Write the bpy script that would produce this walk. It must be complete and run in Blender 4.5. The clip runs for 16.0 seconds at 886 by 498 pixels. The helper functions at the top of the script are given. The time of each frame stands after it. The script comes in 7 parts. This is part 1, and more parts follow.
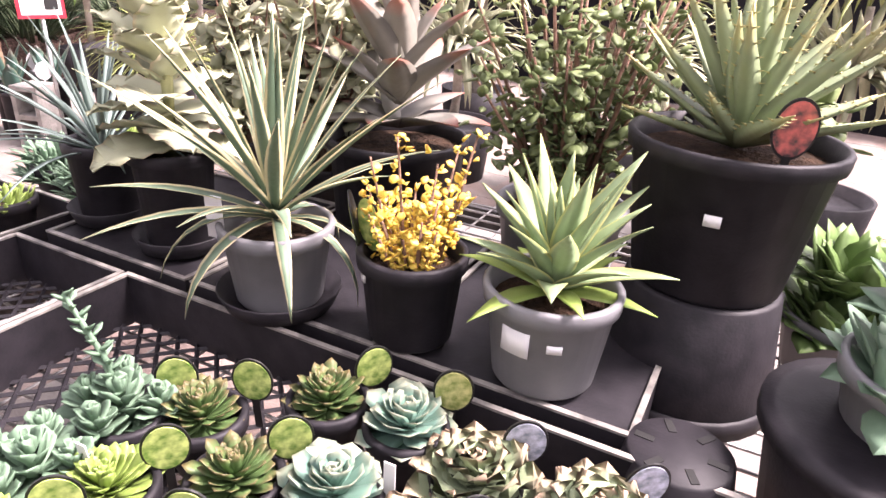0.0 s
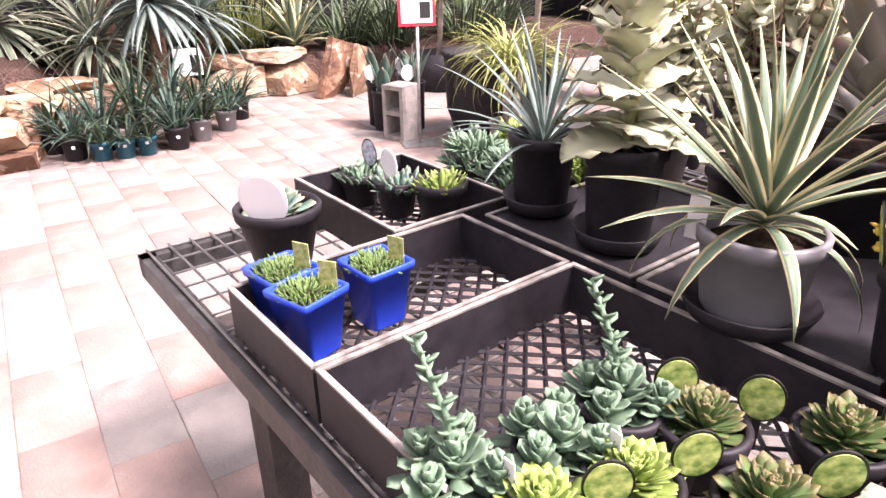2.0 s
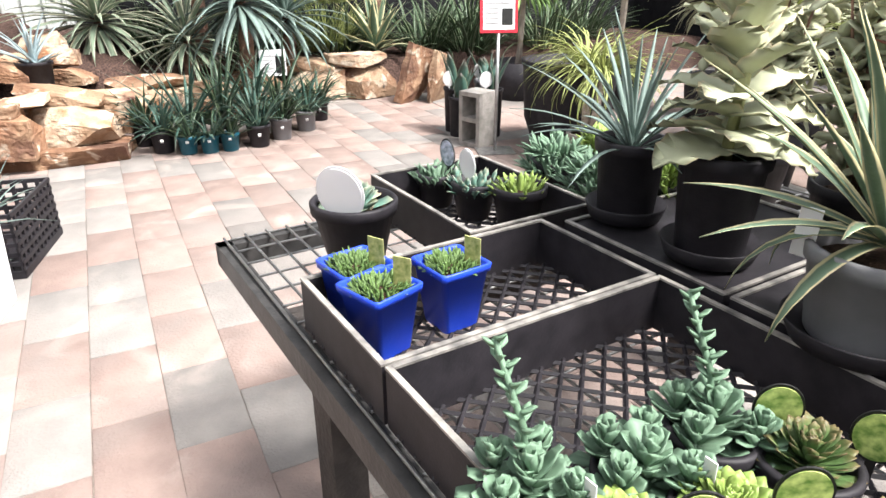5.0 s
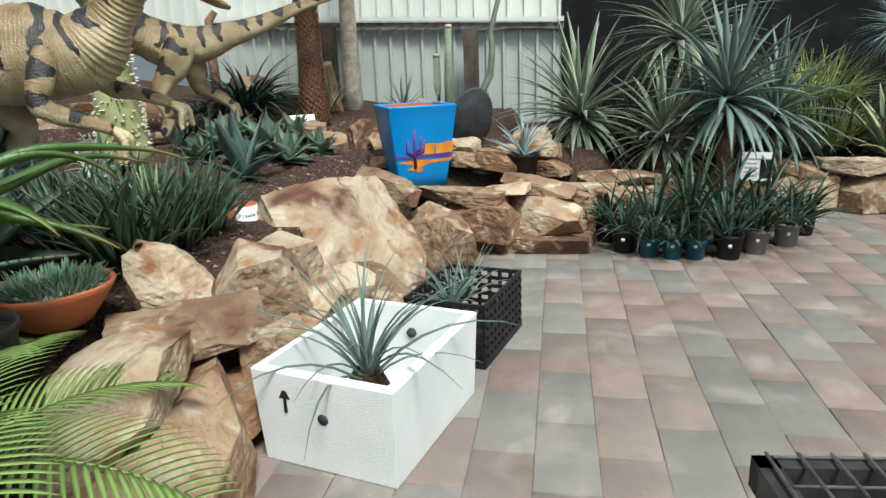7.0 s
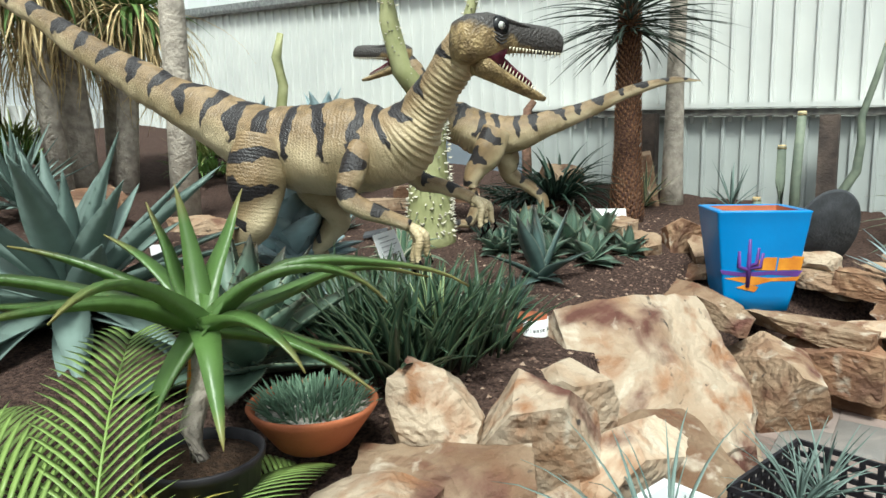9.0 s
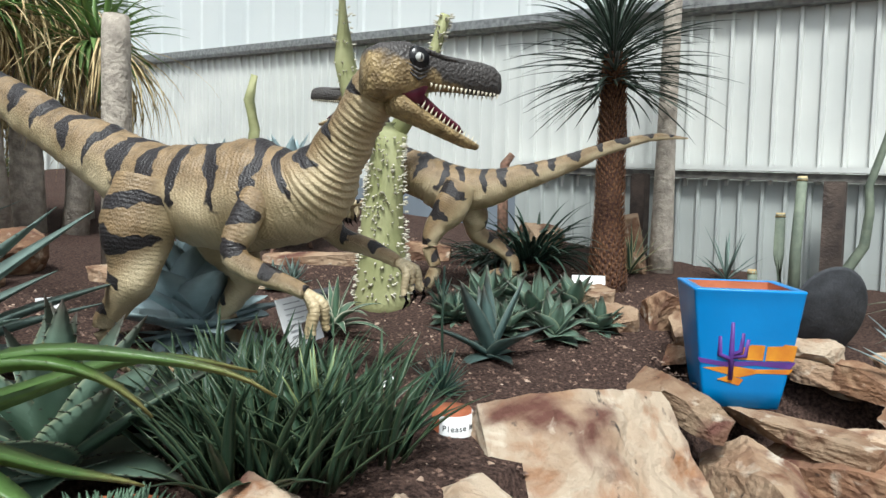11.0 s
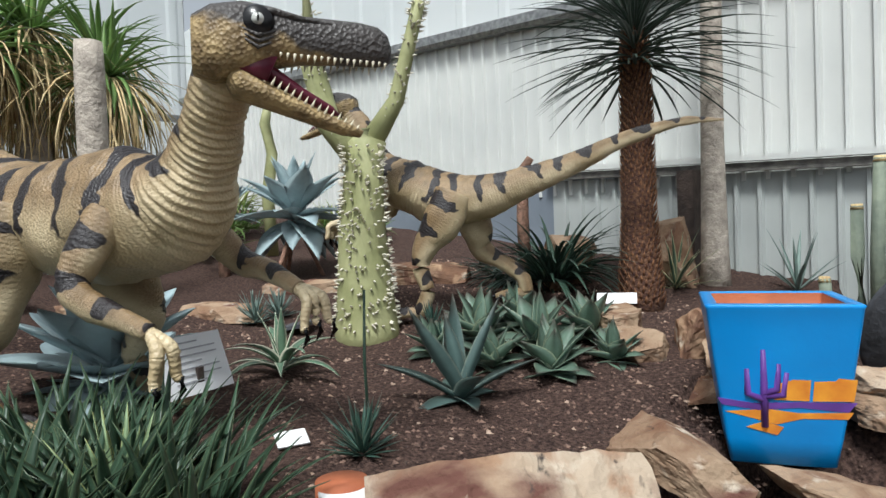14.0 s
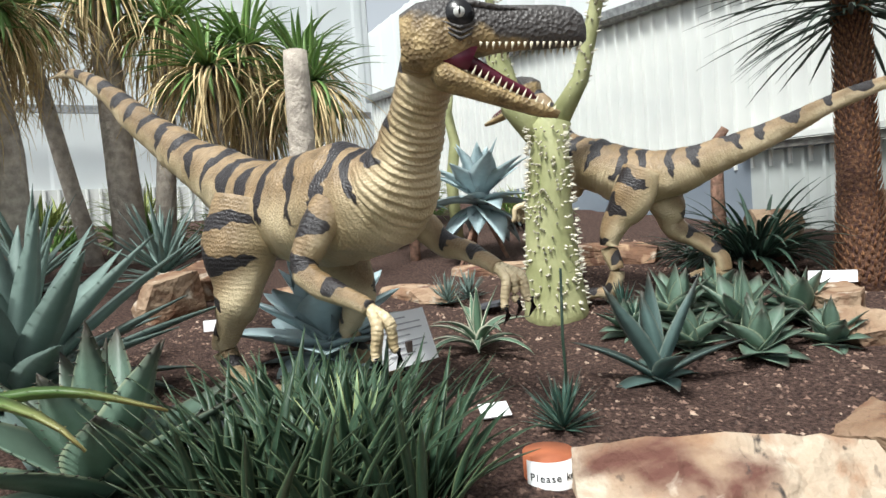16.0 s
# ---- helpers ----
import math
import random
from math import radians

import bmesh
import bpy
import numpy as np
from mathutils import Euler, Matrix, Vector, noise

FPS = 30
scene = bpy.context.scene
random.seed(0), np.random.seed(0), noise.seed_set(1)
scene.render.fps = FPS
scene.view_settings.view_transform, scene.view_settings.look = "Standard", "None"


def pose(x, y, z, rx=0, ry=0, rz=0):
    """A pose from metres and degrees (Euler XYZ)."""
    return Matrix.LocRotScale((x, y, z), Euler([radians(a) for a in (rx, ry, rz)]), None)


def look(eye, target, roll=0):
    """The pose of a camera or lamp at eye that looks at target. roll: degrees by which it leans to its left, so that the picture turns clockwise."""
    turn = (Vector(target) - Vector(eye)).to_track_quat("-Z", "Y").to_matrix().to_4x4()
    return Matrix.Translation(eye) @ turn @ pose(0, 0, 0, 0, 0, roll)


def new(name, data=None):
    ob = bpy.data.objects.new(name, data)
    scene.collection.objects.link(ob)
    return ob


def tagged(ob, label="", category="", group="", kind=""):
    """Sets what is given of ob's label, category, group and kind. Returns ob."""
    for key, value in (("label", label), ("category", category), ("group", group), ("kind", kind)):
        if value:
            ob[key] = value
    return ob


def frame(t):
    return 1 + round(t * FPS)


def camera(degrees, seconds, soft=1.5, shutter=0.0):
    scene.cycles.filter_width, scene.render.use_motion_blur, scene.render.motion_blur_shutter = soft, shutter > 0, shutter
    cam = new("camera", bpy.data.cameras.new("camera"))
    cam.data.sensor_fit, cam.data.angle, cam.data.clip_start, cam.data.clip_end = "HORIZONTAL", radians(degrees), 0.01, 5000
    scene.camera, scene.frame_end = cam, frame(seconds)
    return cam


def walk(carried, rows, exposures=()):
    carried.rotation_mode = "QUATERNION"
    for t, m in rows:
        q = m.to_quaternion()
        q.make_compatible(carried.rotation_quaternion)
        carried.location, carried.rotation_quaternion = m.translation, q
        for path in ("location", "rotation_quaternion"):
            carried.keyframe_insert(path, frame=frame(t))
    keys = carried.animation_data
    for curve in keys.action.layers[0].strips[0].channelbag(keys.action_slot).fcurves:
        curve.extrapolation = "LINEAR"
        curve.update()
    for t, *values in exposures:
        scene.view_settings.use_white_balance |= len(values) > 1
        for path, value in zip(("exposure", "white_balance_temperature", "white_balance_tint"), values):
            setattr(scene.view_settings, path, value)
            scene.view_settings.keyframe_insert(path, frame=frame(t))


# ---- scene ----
cam = camera(68.3, 16.0)
PATH = [
    (0, (-0.173, 0.199, 1.303), (-1.105, 1.758, 0.464), 3.3),
    (0.5, (-0.243, 0.165, 1.307), (-1.264, 1.688, 0.506), 3.5),
    (1, (-0.316, 0.118, 1.292), (-1.489, 1.518, 0.478), 2.9),
    (1.5, (-0.38, 0.057, 1.285), (-1.77, 1.23, 0.454), 0.5),
    (2, (-0.413, 0.011, 1.274), (-1.931, 1.006, 0.434), -0.9),
    (2.5, (-0.408, 0.003, 1.274), (-1.958, 0.971, 0.461), -2.6),
    (3, (-0.409, 0.001, 1.27), (-1.923, 1.046, 0.487), -0.7),
    (3.2, (-0.411, -0.001, 1.271), (-1.934, 1.039, 0.498), -1.2),
    (5.3, (-0.473, 0.011, 1.243), (-2.144, 0.767, 0.446), -0.1),
    (5.5, (-0.513, 0.008, 1.245), (-2.229, 0.689, 0.477), -0.9),
    (5.8, (-0.609, -0.048, 1.267), (-2.41, 0.466, 0.567), -3.9),
    (6, (-0.654, -0.096, 1.26), (-2.501, 0.316, 0.612), -5.0),
    (6.5, (-0.78, -0.151, 1.25), (-2.673, -0.106, 0.605), -4.8),
    (7, (-0.948, -0.141, 1.266), (-2.842, -0.487, 0.723), -2.3),
    (7.5, (-1.061, -0.182, 1.289), (-2.874, -0.862, 0.787), -1.7),
    (8, (-1.197, -0.293, 1.315), (-2.944, -1.178, 0.909), -0.7),
    (8.5, (-1.342, -0.381, 1.333), (-3.038, -1.389, 1.003), -2.4),
    (9, (-1.501, -0.37, 1.338), (-3.095, -1.544, 1.056), -1.2),
    (9.2, (-1.586, -0.36, 1.33), (-3.206, -1.512, 1.105), 0.7),
    (11.3, (-2.259, -0.359, 1.35), (-3.841, -1.577, 1.23), 1.1),
    (11.5, (-2.322, -0.33, 1.346), (-3.886, -1.563, 1.17), 0.0),
    (12, (-2.507, -0.328, 1.322), (-4.199, -1.379, 1.15), 1.1),
    (12.5, (-2.702, -0.369, 1.335), (-4.446, -1.348, 1.294), -1.6),
    (13, (-2.863, -0.336, 1.312), (-4.535, -1.432, 1.261), -1.2),
    (13.5, (-3.021, -0.286, 1.291), (-4.492, -1.64, 1.246), 0.4),
    (14, (-3.07, -0.261, 1.288), (-4.457, -1.701, 1.24), -2.1),
    (14.5, (-3.089, -0.251, 1.291), (-4.445, -1.721, 1.29), -2.7),
    (15, (-3.074, -0.269, 1.285), (-4.33, -1.826, 1.267), -3.0),
    (15.5, (-3.03, -0.274, 1.289), (-4.127, -1.947, 1.283), -3.4),
    (16, (-2.975, -0.259, 1.277), (-3.933, -2.014, 1.209), -4.0),
]
walk(cam, [(t, look(eye, target, roll)) for t, eye, target, roll in PATH],
     exposures=[(0, 2.42, 6700, 32), (3.2, 2.05, 6800, 36), (5.5, 1.65, 6300, 4), (6.5, 0.74, 6200, -2), (7.5, 0.5, 6100, -3), (9.0, 0.72, 6100, -3), (11.5, 0.5, 6000, 5), (12.5, 0.4, 6000, 6), (13.5, 0.42, 5980, 6), (15, 0.56, 6050, 5), (16, 0.86, 6150, 5)])

# ---- light: a bright overcast sky, with a broad soft sun ----
world = bpy.data.worlds.new("sky")
scene.world = world
world.use_nodes = True
wn = world.node_tree
sky = wn.nodes.new("ShaderNodeTexSky")
sky.sky_type = "NISHITA"
sky.sun_disc = False
sky.sun_elevation, sky.sun_rotation = radians(58), radians(58)
sky.air_density, sky.dust_density, sky.ozone_density = 1.0, 3.5, 0.6
haze = wn.nodes.new("ShaderNodeHueSaturation")
haze.inputs["Saturation"].default_value = 0.16
wn.links.new(sky.outputs[0], haze.inputs["Color"])
wn.links.new(haze.outputs[0], wn.nodes["Background"].inputs[0])
wn.nodes["Background"].inputs[1].default_value = 0.105
sun = new("sun", bpy.data.lights.new("sun", "SUN"))
sun.data.energy, sun.data.angle, sun.data.color = 2.9, radians(14), (1.0, 0.96, 0.9)
sun.matrix_basis = look((0, 0, 10), (-3.18, -1.99, 4.0))


# ---- materials ----
def mat(name, a, b=None, scale=8.0, rough=0.6, bump=0.15, bscale=60.0, metal=0.0, spec=0.4, detail=5, pos=(0.35, 0.65), island=0.0):
    """Two colours mixed by noise at one scale, fine relief at another."""
    m = bpy.data.materials.new(name)
    m.use_nodes = True
    n, k = m.node_tree.nodes, m.node_tree.links
    p = n["Principled BSDF"]
    tc = n.new("ShaderNodeTexCoord")
    no = n.new("ShaderNodeTexNoise")
    no.inputs["Scale"].default_value, no.inputs["Detail"].default_value = scale, detail
    where = n.new("ShaderNodeNewGeometry").outputs["Position"] if island else tc.outputs["Object"]
    k.new(where, no.inputs["Vector"])
    ramp = n.new("ShaderNodeValToRGB")
    b = b or tuple(c * 0.72 for c in a)
    ramp.color_ramp.elements[0].position, ramp.color_ramp.elements[1].position = pos
    ramp.color_ramp.elements[0].color, ramp.color_ramp.elements[1].color = (*b, 1), (*a, 1)
    k.new(no.outputs[0], ramp.inputs[0])
    out = ramp.outputs[0]
    if island:
        oi = n.new("ShaderNodeObjectInfo")
        hs = n.new("ShaderNodeHueSaturation")
        mr = n.new("ShaderNodeMapRange")
        mr.inputs[3].default_value, mr.inputs[4].default_value = 1 - island, 1 + island
        k.new(oi.outputs["Random"], mr.inputs[0])
        k.new(mr.outputs[0], hs.inputs["Value"])
        k.new(out, hs.inputs["Color"])
        out = hs.outputs[0]
    k.new(out, p.inputs["Base Color"])
    p.inputs["Roughness"].default_value, p.inputs["Metallic"].default_value = rough, metal
    p.inputs["Specular IOR Level"].default_value = spec
    if bump:
        n2 = n.new("ShaderNodeTexNoise")
        n2.inputs["Scale"].default_value, n2.inputs["Detail"].default_value = bscale, 6
        k.new(where, n2.inputs["Vector"])
        bp = n.new("ShaderNodeBump")
        bp.inputs["Strength"].default_value, bp.inputs["Distance"].default_value = bump, 0.02
        k.new(n2.outputs[0], bp.inputs["Height"])
        k.new(bp.outputs[0], p.inputs["Normal"])
    return m


def leaf_mat(name, inner, edge=None, edge_from=0.35, tip=None, rough=0.5, stripe=0.0, bloom=0.12):
    """A leaf: its UV runs 0..1 across and 0..1 from base to tip."""
    m = bpy.data.materials.new(name)
    m.use_nodes = True
    n, k = m.node_tree.nodes, m.node_tree.links
    p = n["Principled BSDF"]
    tc = n.new("ShaderNodeTexCoord")
    sep = n.new("ShaderNodeSeparateXYZ")
    k.new(tc.outputs["UV"], sep.inputs[0])
    no = n.new("ShaderNodeTexNoise")
    no.inputs["Scale"].default_value, no.inputs["Detail"].default_value = 14, 4
    k.new(tc.outputs["Object"], no.inputs["Vector"])
    base = n.new("ShaderNodeMixRGB")
    base.inputs[1].default_value = (*[c * 0.72 for c in inner], 1)
    base.inputs[2].default_value = (*[c * 1.22 for c in inner], 1)
    k.new(no.outputs[0], base.inputs[0])
    col = base.outputs[0]
    if stripe:
        w = n.new("ShaderNodeTexNoise")
        w.inputs["Scale"].default_value = 9
        mp = n.new("ShaderNodeMapping")
        mp.inputs["Scale"].default_value = (1.6, 0.05, 1)
        k.new(tc.outputs["UV"], mp.inputs[0])
        k.new(mp.outputs[0], w.inputs["Vector"])
        mx = n.new("ShaderNodeMixRGB")
        mx.blend_type = "MULTIPLY"
        mx.inputs[0].default_value = stripe
        k.new(col, mx.inputs[1])
        k.new(w.outputs[0], mx.inputs[2])
        col = mx.outputs[0]
    if edge:
        d = n.new("ShaderNodeMath")
        d.operation = "SUBTRACT"
        d.inputs[1].default_value = 0.5
        k.new(sep.outputs[0], d.inputs[0])
        ab = n.new("ShaderNodeMath")
        ab.operation = "ABSOLUTE"
        k.new(d.outputs[0], ab.inputs[0])
        mr = n.new("ShaderNodeMapRange")
        mr.inputs[1].default_value, mr.inputs[2].default_value = edge_from - 0.04, edge_from + 0.04
        k.new(ab.outputs[0], mr.inputs[0])
        mx = n.new("ShaderNodeMixRGB")
        mx.inputs[2].default_value = (*edge, 1)
        k.new(mr.outputs[0], mx.inputs[0])
        k.new(col, mx.inputs[1])
        col = mx.outputs[0]
    if tip:
        mr = n.new("ShaderNodeMapRange")
        mr.inputs[1].default_value, mr.inputs[2].default_value = 0.72, 0.98
        k.new(sep.outputs[1], mr.inputs[0])
        mx = n.new("ShaderNodeMixRGB")
        mx.inputs[2].default_value = (*tip, 1)
        k.new(mr.outputs[0], mx.inputs[0])
        k.new(col, mx.inputs[1])
        col = mx.outputs[0]
    oi = n.new("ShaderNodeObjectInfo")
    hs = n.new("ShaderNodeHueSaturation")
    mr = n.new("ShaderNodeMapRange")
    mr.inputs[3].default_value, mr.inputs[4].default_value = 1 - bloom, 1 + bloom
    k.new(oi.outputs["Random"], mr.inputs[0])
    k.new(mr.outputs[0], hs.inputs["Value"])
    k.new(col, hs.inputs["Color"])
    k.new(hs.outputs[0], p.inputs["Base Color"])
    p.inputs["Roughness"].default_value = rough
    p.inputs["Specular IOR Level"].default_value = 0.35
    bp = n.new("ShaderNodeBump")
    bp.inputs["Strength"].default_value, bp.inputs["Distance"].default_value = 0.12, 0.01
    n2 = n.new("ShaderNodeTexNoise")
    n2.inputs["Scale"].default_value = 70
    k.new(tc.outputs["Object"], n2.inputs["Vector"])
    k.new(n2.outputs[0], bp.inputs["Height"])
    k.new(bp.outputs[0], p.inputs["Normal"])
    return m


BLACK = mat("black_plastic", (0.023, 0.0205, 0.0245), (0.013, 0.012, 0.0145), 30, 0.55, 0.05, 200, spec=0.25)
GREYP = mat("grey_plastic", (0.21, 0.21, 0.22), (0.16, 0.16, 0.17), 12, 0.5, 0.04, 150)
BLUEP = mat("blue_plastic", (0.02, 0.07, 0.62), (0.015, 0.05, 0.5), 10, 0.35, 0.03, 120)
TEALP = mat("teal_plastic", (0.01, 0.09, 0.13), None, 10, 0.4, 0.03, 120)
WHITE = mat("white_card", (0.8, 0.8, 0.8), (0.74, 0.74, 0.75), 5, 0.5, 0)
PRINT = mat("grey_print", (0.42, 0.42, 0.44), None, 40, 0.6, 0)
INK = mat("black_ink", (0.015, 0.015, 0.015), None, 40, 0.5, 0)
RED = mat("red_paint", (0.55, 0.03, 0.05), None, 10, 0.4, 0)
FOAM = mat("polystyrene", (0.82, 0.83, 0.84), (0.72, 0.74, 0.76), 3, 0.75, 0.25, 180)
SOIL = mat("potting_soil", (0.075, 0.045, 0.03), (0.03, 0.02, 0.015), 60, 0.95, 1.0, 120, spec=0.1)
GRAVEL = mat("garden_soil", (0.108, 0.068, 0.055), (0.028, 0.018, 0.016), 60, 0.95, 1.0, 90, spec=0.1, detail=8)
STEEL = mat("galvanised_steel", (0.42, 0.42, 0.41), (0.25, 0.25, 0.25), 20, 0.42, 0.05, 90, metal=0.8)
DARKST = mat("black_painted_steel", (0.045, 0.043, 0.042), (0.02, 0.02, 0.02), 25, 0.5, 0.1, 90)
TIMBER = mat("dark_stained_timber", (0.05, 0.042, 0.038), (0.022, 0.019, 0.018), 12, 0.7, 0.3, 60)
OLDWOOD = mat("weathered_timber", (0.115, 0.085, 0.07), (0.06, 0.045, 0.04), 9, 0.85, 0.5, 50)
CLAD = mat("cream_cladding", (0.66, 0.665, 0.635), (0.58, 0.59, 0.57), 1.3, 0.5, 0.03, 60)
CLADL = mat("pale_grey_green_fence", (0.44, 0.465, 0.45), (0.37, 0.39, 0.38), 1.3, 0.55, 0.03, 60)
GREYW = mat("blue_grey_panel", (0.20, 0.23, 0.27), (0.16, 0.185, 0.22), 2, 0.6, 0.05, 60)
RAILM = mat("weathered_rail", (0.20, 0.19, 0.17), (0.09, 0.085, 0.08), 14, 0.8, 0.3, 60)
SHADE = mat("black_shade_cloth", (0.014, 0.014, 0.016), (0.008, 0.008, 0.01), 6, 0.9, 0.3, 300, spec=0.15)
def stained(m, colour, scale, lo, hi):
    """Adds shaped mineral stains over a stone's own colour."""
    n, k = m.node_tree.nodes, m.node_tree.links
    p = n["Principled BSDF"]
    src = p.inputs["Base Color"].links[0].from_socket
    tc, no, mr, mx = n.new("ShaderNodeNewGeometry"), n.new("ShaderNodeTexNoise"), n.new("ShaderNodeMapRange"), n.new("ShaderNodeMixRGB")
    no.inputs["Scale"].default_value, no.inputs["Detail"].default_value, no.inputs["Distortion"].default_value = scale, 8, 0.6
    mr.inputs[1].default_value, mr.inputs[2].default_value = lo, hi
    mx.inputs[2].default_value = (*colour, 1)
    k.new(tc.outputs["Position"], no.inputs["Vector"])
    k.new(no.outputs[0], mr.inputs[0])
    k.new(mr.outputs[0], mx.inputs[0])
    k.new(src, mx.inputs[1])
    k.new(mx.outputs[0], p.inputs["Base Color"])
    return m


STONE = mat("sandstone", (0.32, 0.23, 0.155), (0.20, 0.115, 0.07), 3.2, 0.9, 0.9, 26, spec=0.2, detail=9, pos=(0.36, 0.6), island=0.22)
STONEP = mat("pale_sandstone", (0.47, 0.375, 0.28), (0.33, 0.215, 0.135), 4.0, 0.9, 0.9, 24, spec=0.2, detail=9, pos=(0.33, 0.55), island=0.15)
STONEB = mat("brown_sandstone", (0.26, 0.145, 0.085), (0.13, 0.072, 0.05), 4.0, 0.9, 0.9, 24, spec=0.2, detail=9, island=0.2)
for m_, c_ in ((STONE, (0.15, 0.075, 0.045)), (STONEP, (0.27, 0.13, 0.065)), (STONEB, (0.40, 0.27, 0.17))):
    stained(m_, c_, 5.5, 0.52, 0.70)
    stained(m_, (0.12, 0.055, 0.042), 2.6, 0.58, 0.68)
    stained(m_, (0.52, 0.45, 0.36), 8.0, 0.58, 0.72)
    stained(m_, (0.055, 0.045, 0.04), 13, 0.66, 0.74)
PAVER_R = mat("red_paver", (0.262, 0.198, 0.174), (0.205, 0.152, 0.134), 7, 0.85, 0.35, 90, spec=0.2, island=0.14)
PAVER_G = mat("grey_paver", (0.228, 0.212, 0.198), (0.182, 0.17, 0.16), 7, 0.85, 0.35, 90, spec=0.2, island=0.14)
for m_ in (PAVER_R, PAVER_G):
    stained(m_, (0.21, 0.185, 0.17), 1.6, 0.46, 0.75)
    stained(m_, (0.34, 0.29, 0.26), 3.7, 0.55, 0.8)
JOINT = mat("sandy_joint", (0.27, 0.23, 0.20), (0.19, 0.16, 0.14), 30, 0.95, 0.6, 120, spec=0.1)
TERRA = mat("terracotta", (0.42, 0.13, 0.055), (0.33, 0.1, 0.045), 9, 0.75, 0.15, 80)
TRUNKP = mat("pale_trunk", (0.50, 0.44, 0.37), (0.30, 0.26, 0.22), 14, 0.9, 0.8, 40)
CYCTRUNK = mat("cycad_trunk", (0.15, 0.075, 0.04), (0.05, 0.022, 0.018), 45, 0.9, 1.0, 60)
CACTUSM = mat("green_trunk", (0.37, 0.37, 0.19), (0.26, 0.27, 0.12), 6, 0.6, 0.2, 40)
STUMPC = mat("cactus_grey_green", (0.20, 0.23, 0.17), (0.13, 0.155, 0.12), 12, 0.7, 0.3, 40)
SPINE = mat("pale_spine", (0.75, 0.7, 0.58), None, 30, 0.6, 0)
BARK = mat("reddish_bark", (0.30, 0.17, 0.12), (0.14, 0.085, 0.06), 25, 0.9, 0.7, 50)
SLATE = mat("dark_slate", (0.07, 0.073, 0.082), (0.035, 0.037, 0.042), 8, 0.75, 0.3, 40)
CONC = mat("grey_concrete", (0.30, 0.28, 0.26), (0.2, 0.19, 0.175), 18, 0.9, 0.5, 80)
HAY = mat("dry_thatch", (0.70, 0.56, 0.31), (0.44, 0.31, 0.15), 9, 0.9, 0.4, 60)
L_GREY = leaf_mat("grey_green_leaf", (0.165, 0.225, 0.20), rough=0.55)
L_BLUE = leaf_mat("blue_grey_leaf", (0.33, 0.42, 0.44), rough=0.6)
L_AGAVEB = leaf_mat("blue_green_agave_leaf", (0.085, 0.135, 0.125), edge=(0.2, 0.24, 0.2), edge_from=0.46, tip=(0.06, 0.05, 0.04), rough=0.5)
L_AGAVE = leaf_mat("green_agave_leaf", (0.115, 0.175, 0.13), edge=(0.26, 0.30, 0.2), edge_from=0.45, tip=(0.06, 0.05, 0.04), rough=0.45)
L_AGAVED = leaf_mat("dark_agave_leaf", (0.045, 0.095, 0.075), edge=(0.16, 0.18, 0.12), edge_from=0.45, tip=(0.06, 0.05, 0.04), rough=0.45)
L_VAR = leaf_mat("variegated_leaf", (0.11, 0.17, 0.11), edge=(0.62, 0.56, 0.33), edge_from=0.33, rough=0.5)
L_VARW = leaf_mat("white_edged_leaf", (0.12, 0.20, 0.13), edge=(0.66, 0.66, 0.52), edge_from=0.36, rough=0.5)
L_YUC = leaf_mat("striped_yucca_leaf", (0.18, 0.235, 0.165), edge=(0.55, 0.55, 0.42), edge_from=0.36, rough=0.5)
L_GRASS = leaf_mat("dark_strap_leaf", (0.042, 0.074, 0.036), edge=(0.22, 0.25, 0.16), edge_from=0.44, rough=0.4)
L_ALOE = leaf_mat("aloe_leaf", (0.085, 0.155, 0.042), tip=(0.22, 0.19, 0.07), rough=0.35)
L_PALM = leaf_mat("cycad_frond_leaf", (0.20, 0.29, 0.08), rough=0.4)
L_PALMY = leaf_mat("yellowing_frond_leaf", (0.42, 0.36, 0.09), rough=0.45)
L_DARK = leaf_mat("dark_needle_leaf", (0.042, 0.062, 0.045), rough=0.45)
L_FERN = leaf_mat("dark_fern_leaf", (0.035, 0.065, 0.045), rough=0.45)
L_MAT = leaf_mat("mat_succulent_leaf", (0.10, 0.17, 0.05), rough=0.5)
L_STRAP = leaf_mat("dark_strap_leaf", (0.036, 0.068, 0.04), edge=(0.13, 0.165, 0.085), edge_from=0.42, rough=0.38, bloom=0.2)
L_LIME = leaf_mat("pale_lime_leaf", (0.23, 0.32, 0.17), edge=(0.44, 0.45, 0.17), edge_from=0.42, rough=0.45)
L_YEL = leaf_mat("yellow_leaf", (0.72, 0.54, 0.1), tip=(0.4, 0.13, 0.04), rough=0.45)
L_YGRN = leaf_mat("yellow_green_leaf", (0.22, 0.31, 0.075), rough=0.45)
L_ECH = leaf_mat("blue_rosette_leaf", (0.125, 0.235, 0.185), tip=(0.24, 0.25, 0.18), rough=0.55)
L_ECHG = leaf_mat("green_rosette_leaf", (0.085, 0.15, 0.05), tip=(0.12, 0.09, 0.04), rough=0.5)
L_ECHP = leaf_mat("ruffled_rosette_leaf", (0.25, 0.31, 0.185), tip=(0.38, 0.27, 0.19), rough=0.55)
L_KAL = leaf_mat("felted_grey_leaf", (0.40, 0.42, 0.28), edge=(0.5, 0.44, 0.28), edge_from=0.45, rough=0.75)
L_BUSH = leaf_mat("small_bush_leaf", (0.16, 0.21, 0.085), rough=0.5)
L_SED = leaf_mat("blue_sedum_leaf", (0.125, 0.205, 0.135), rough=0.55)
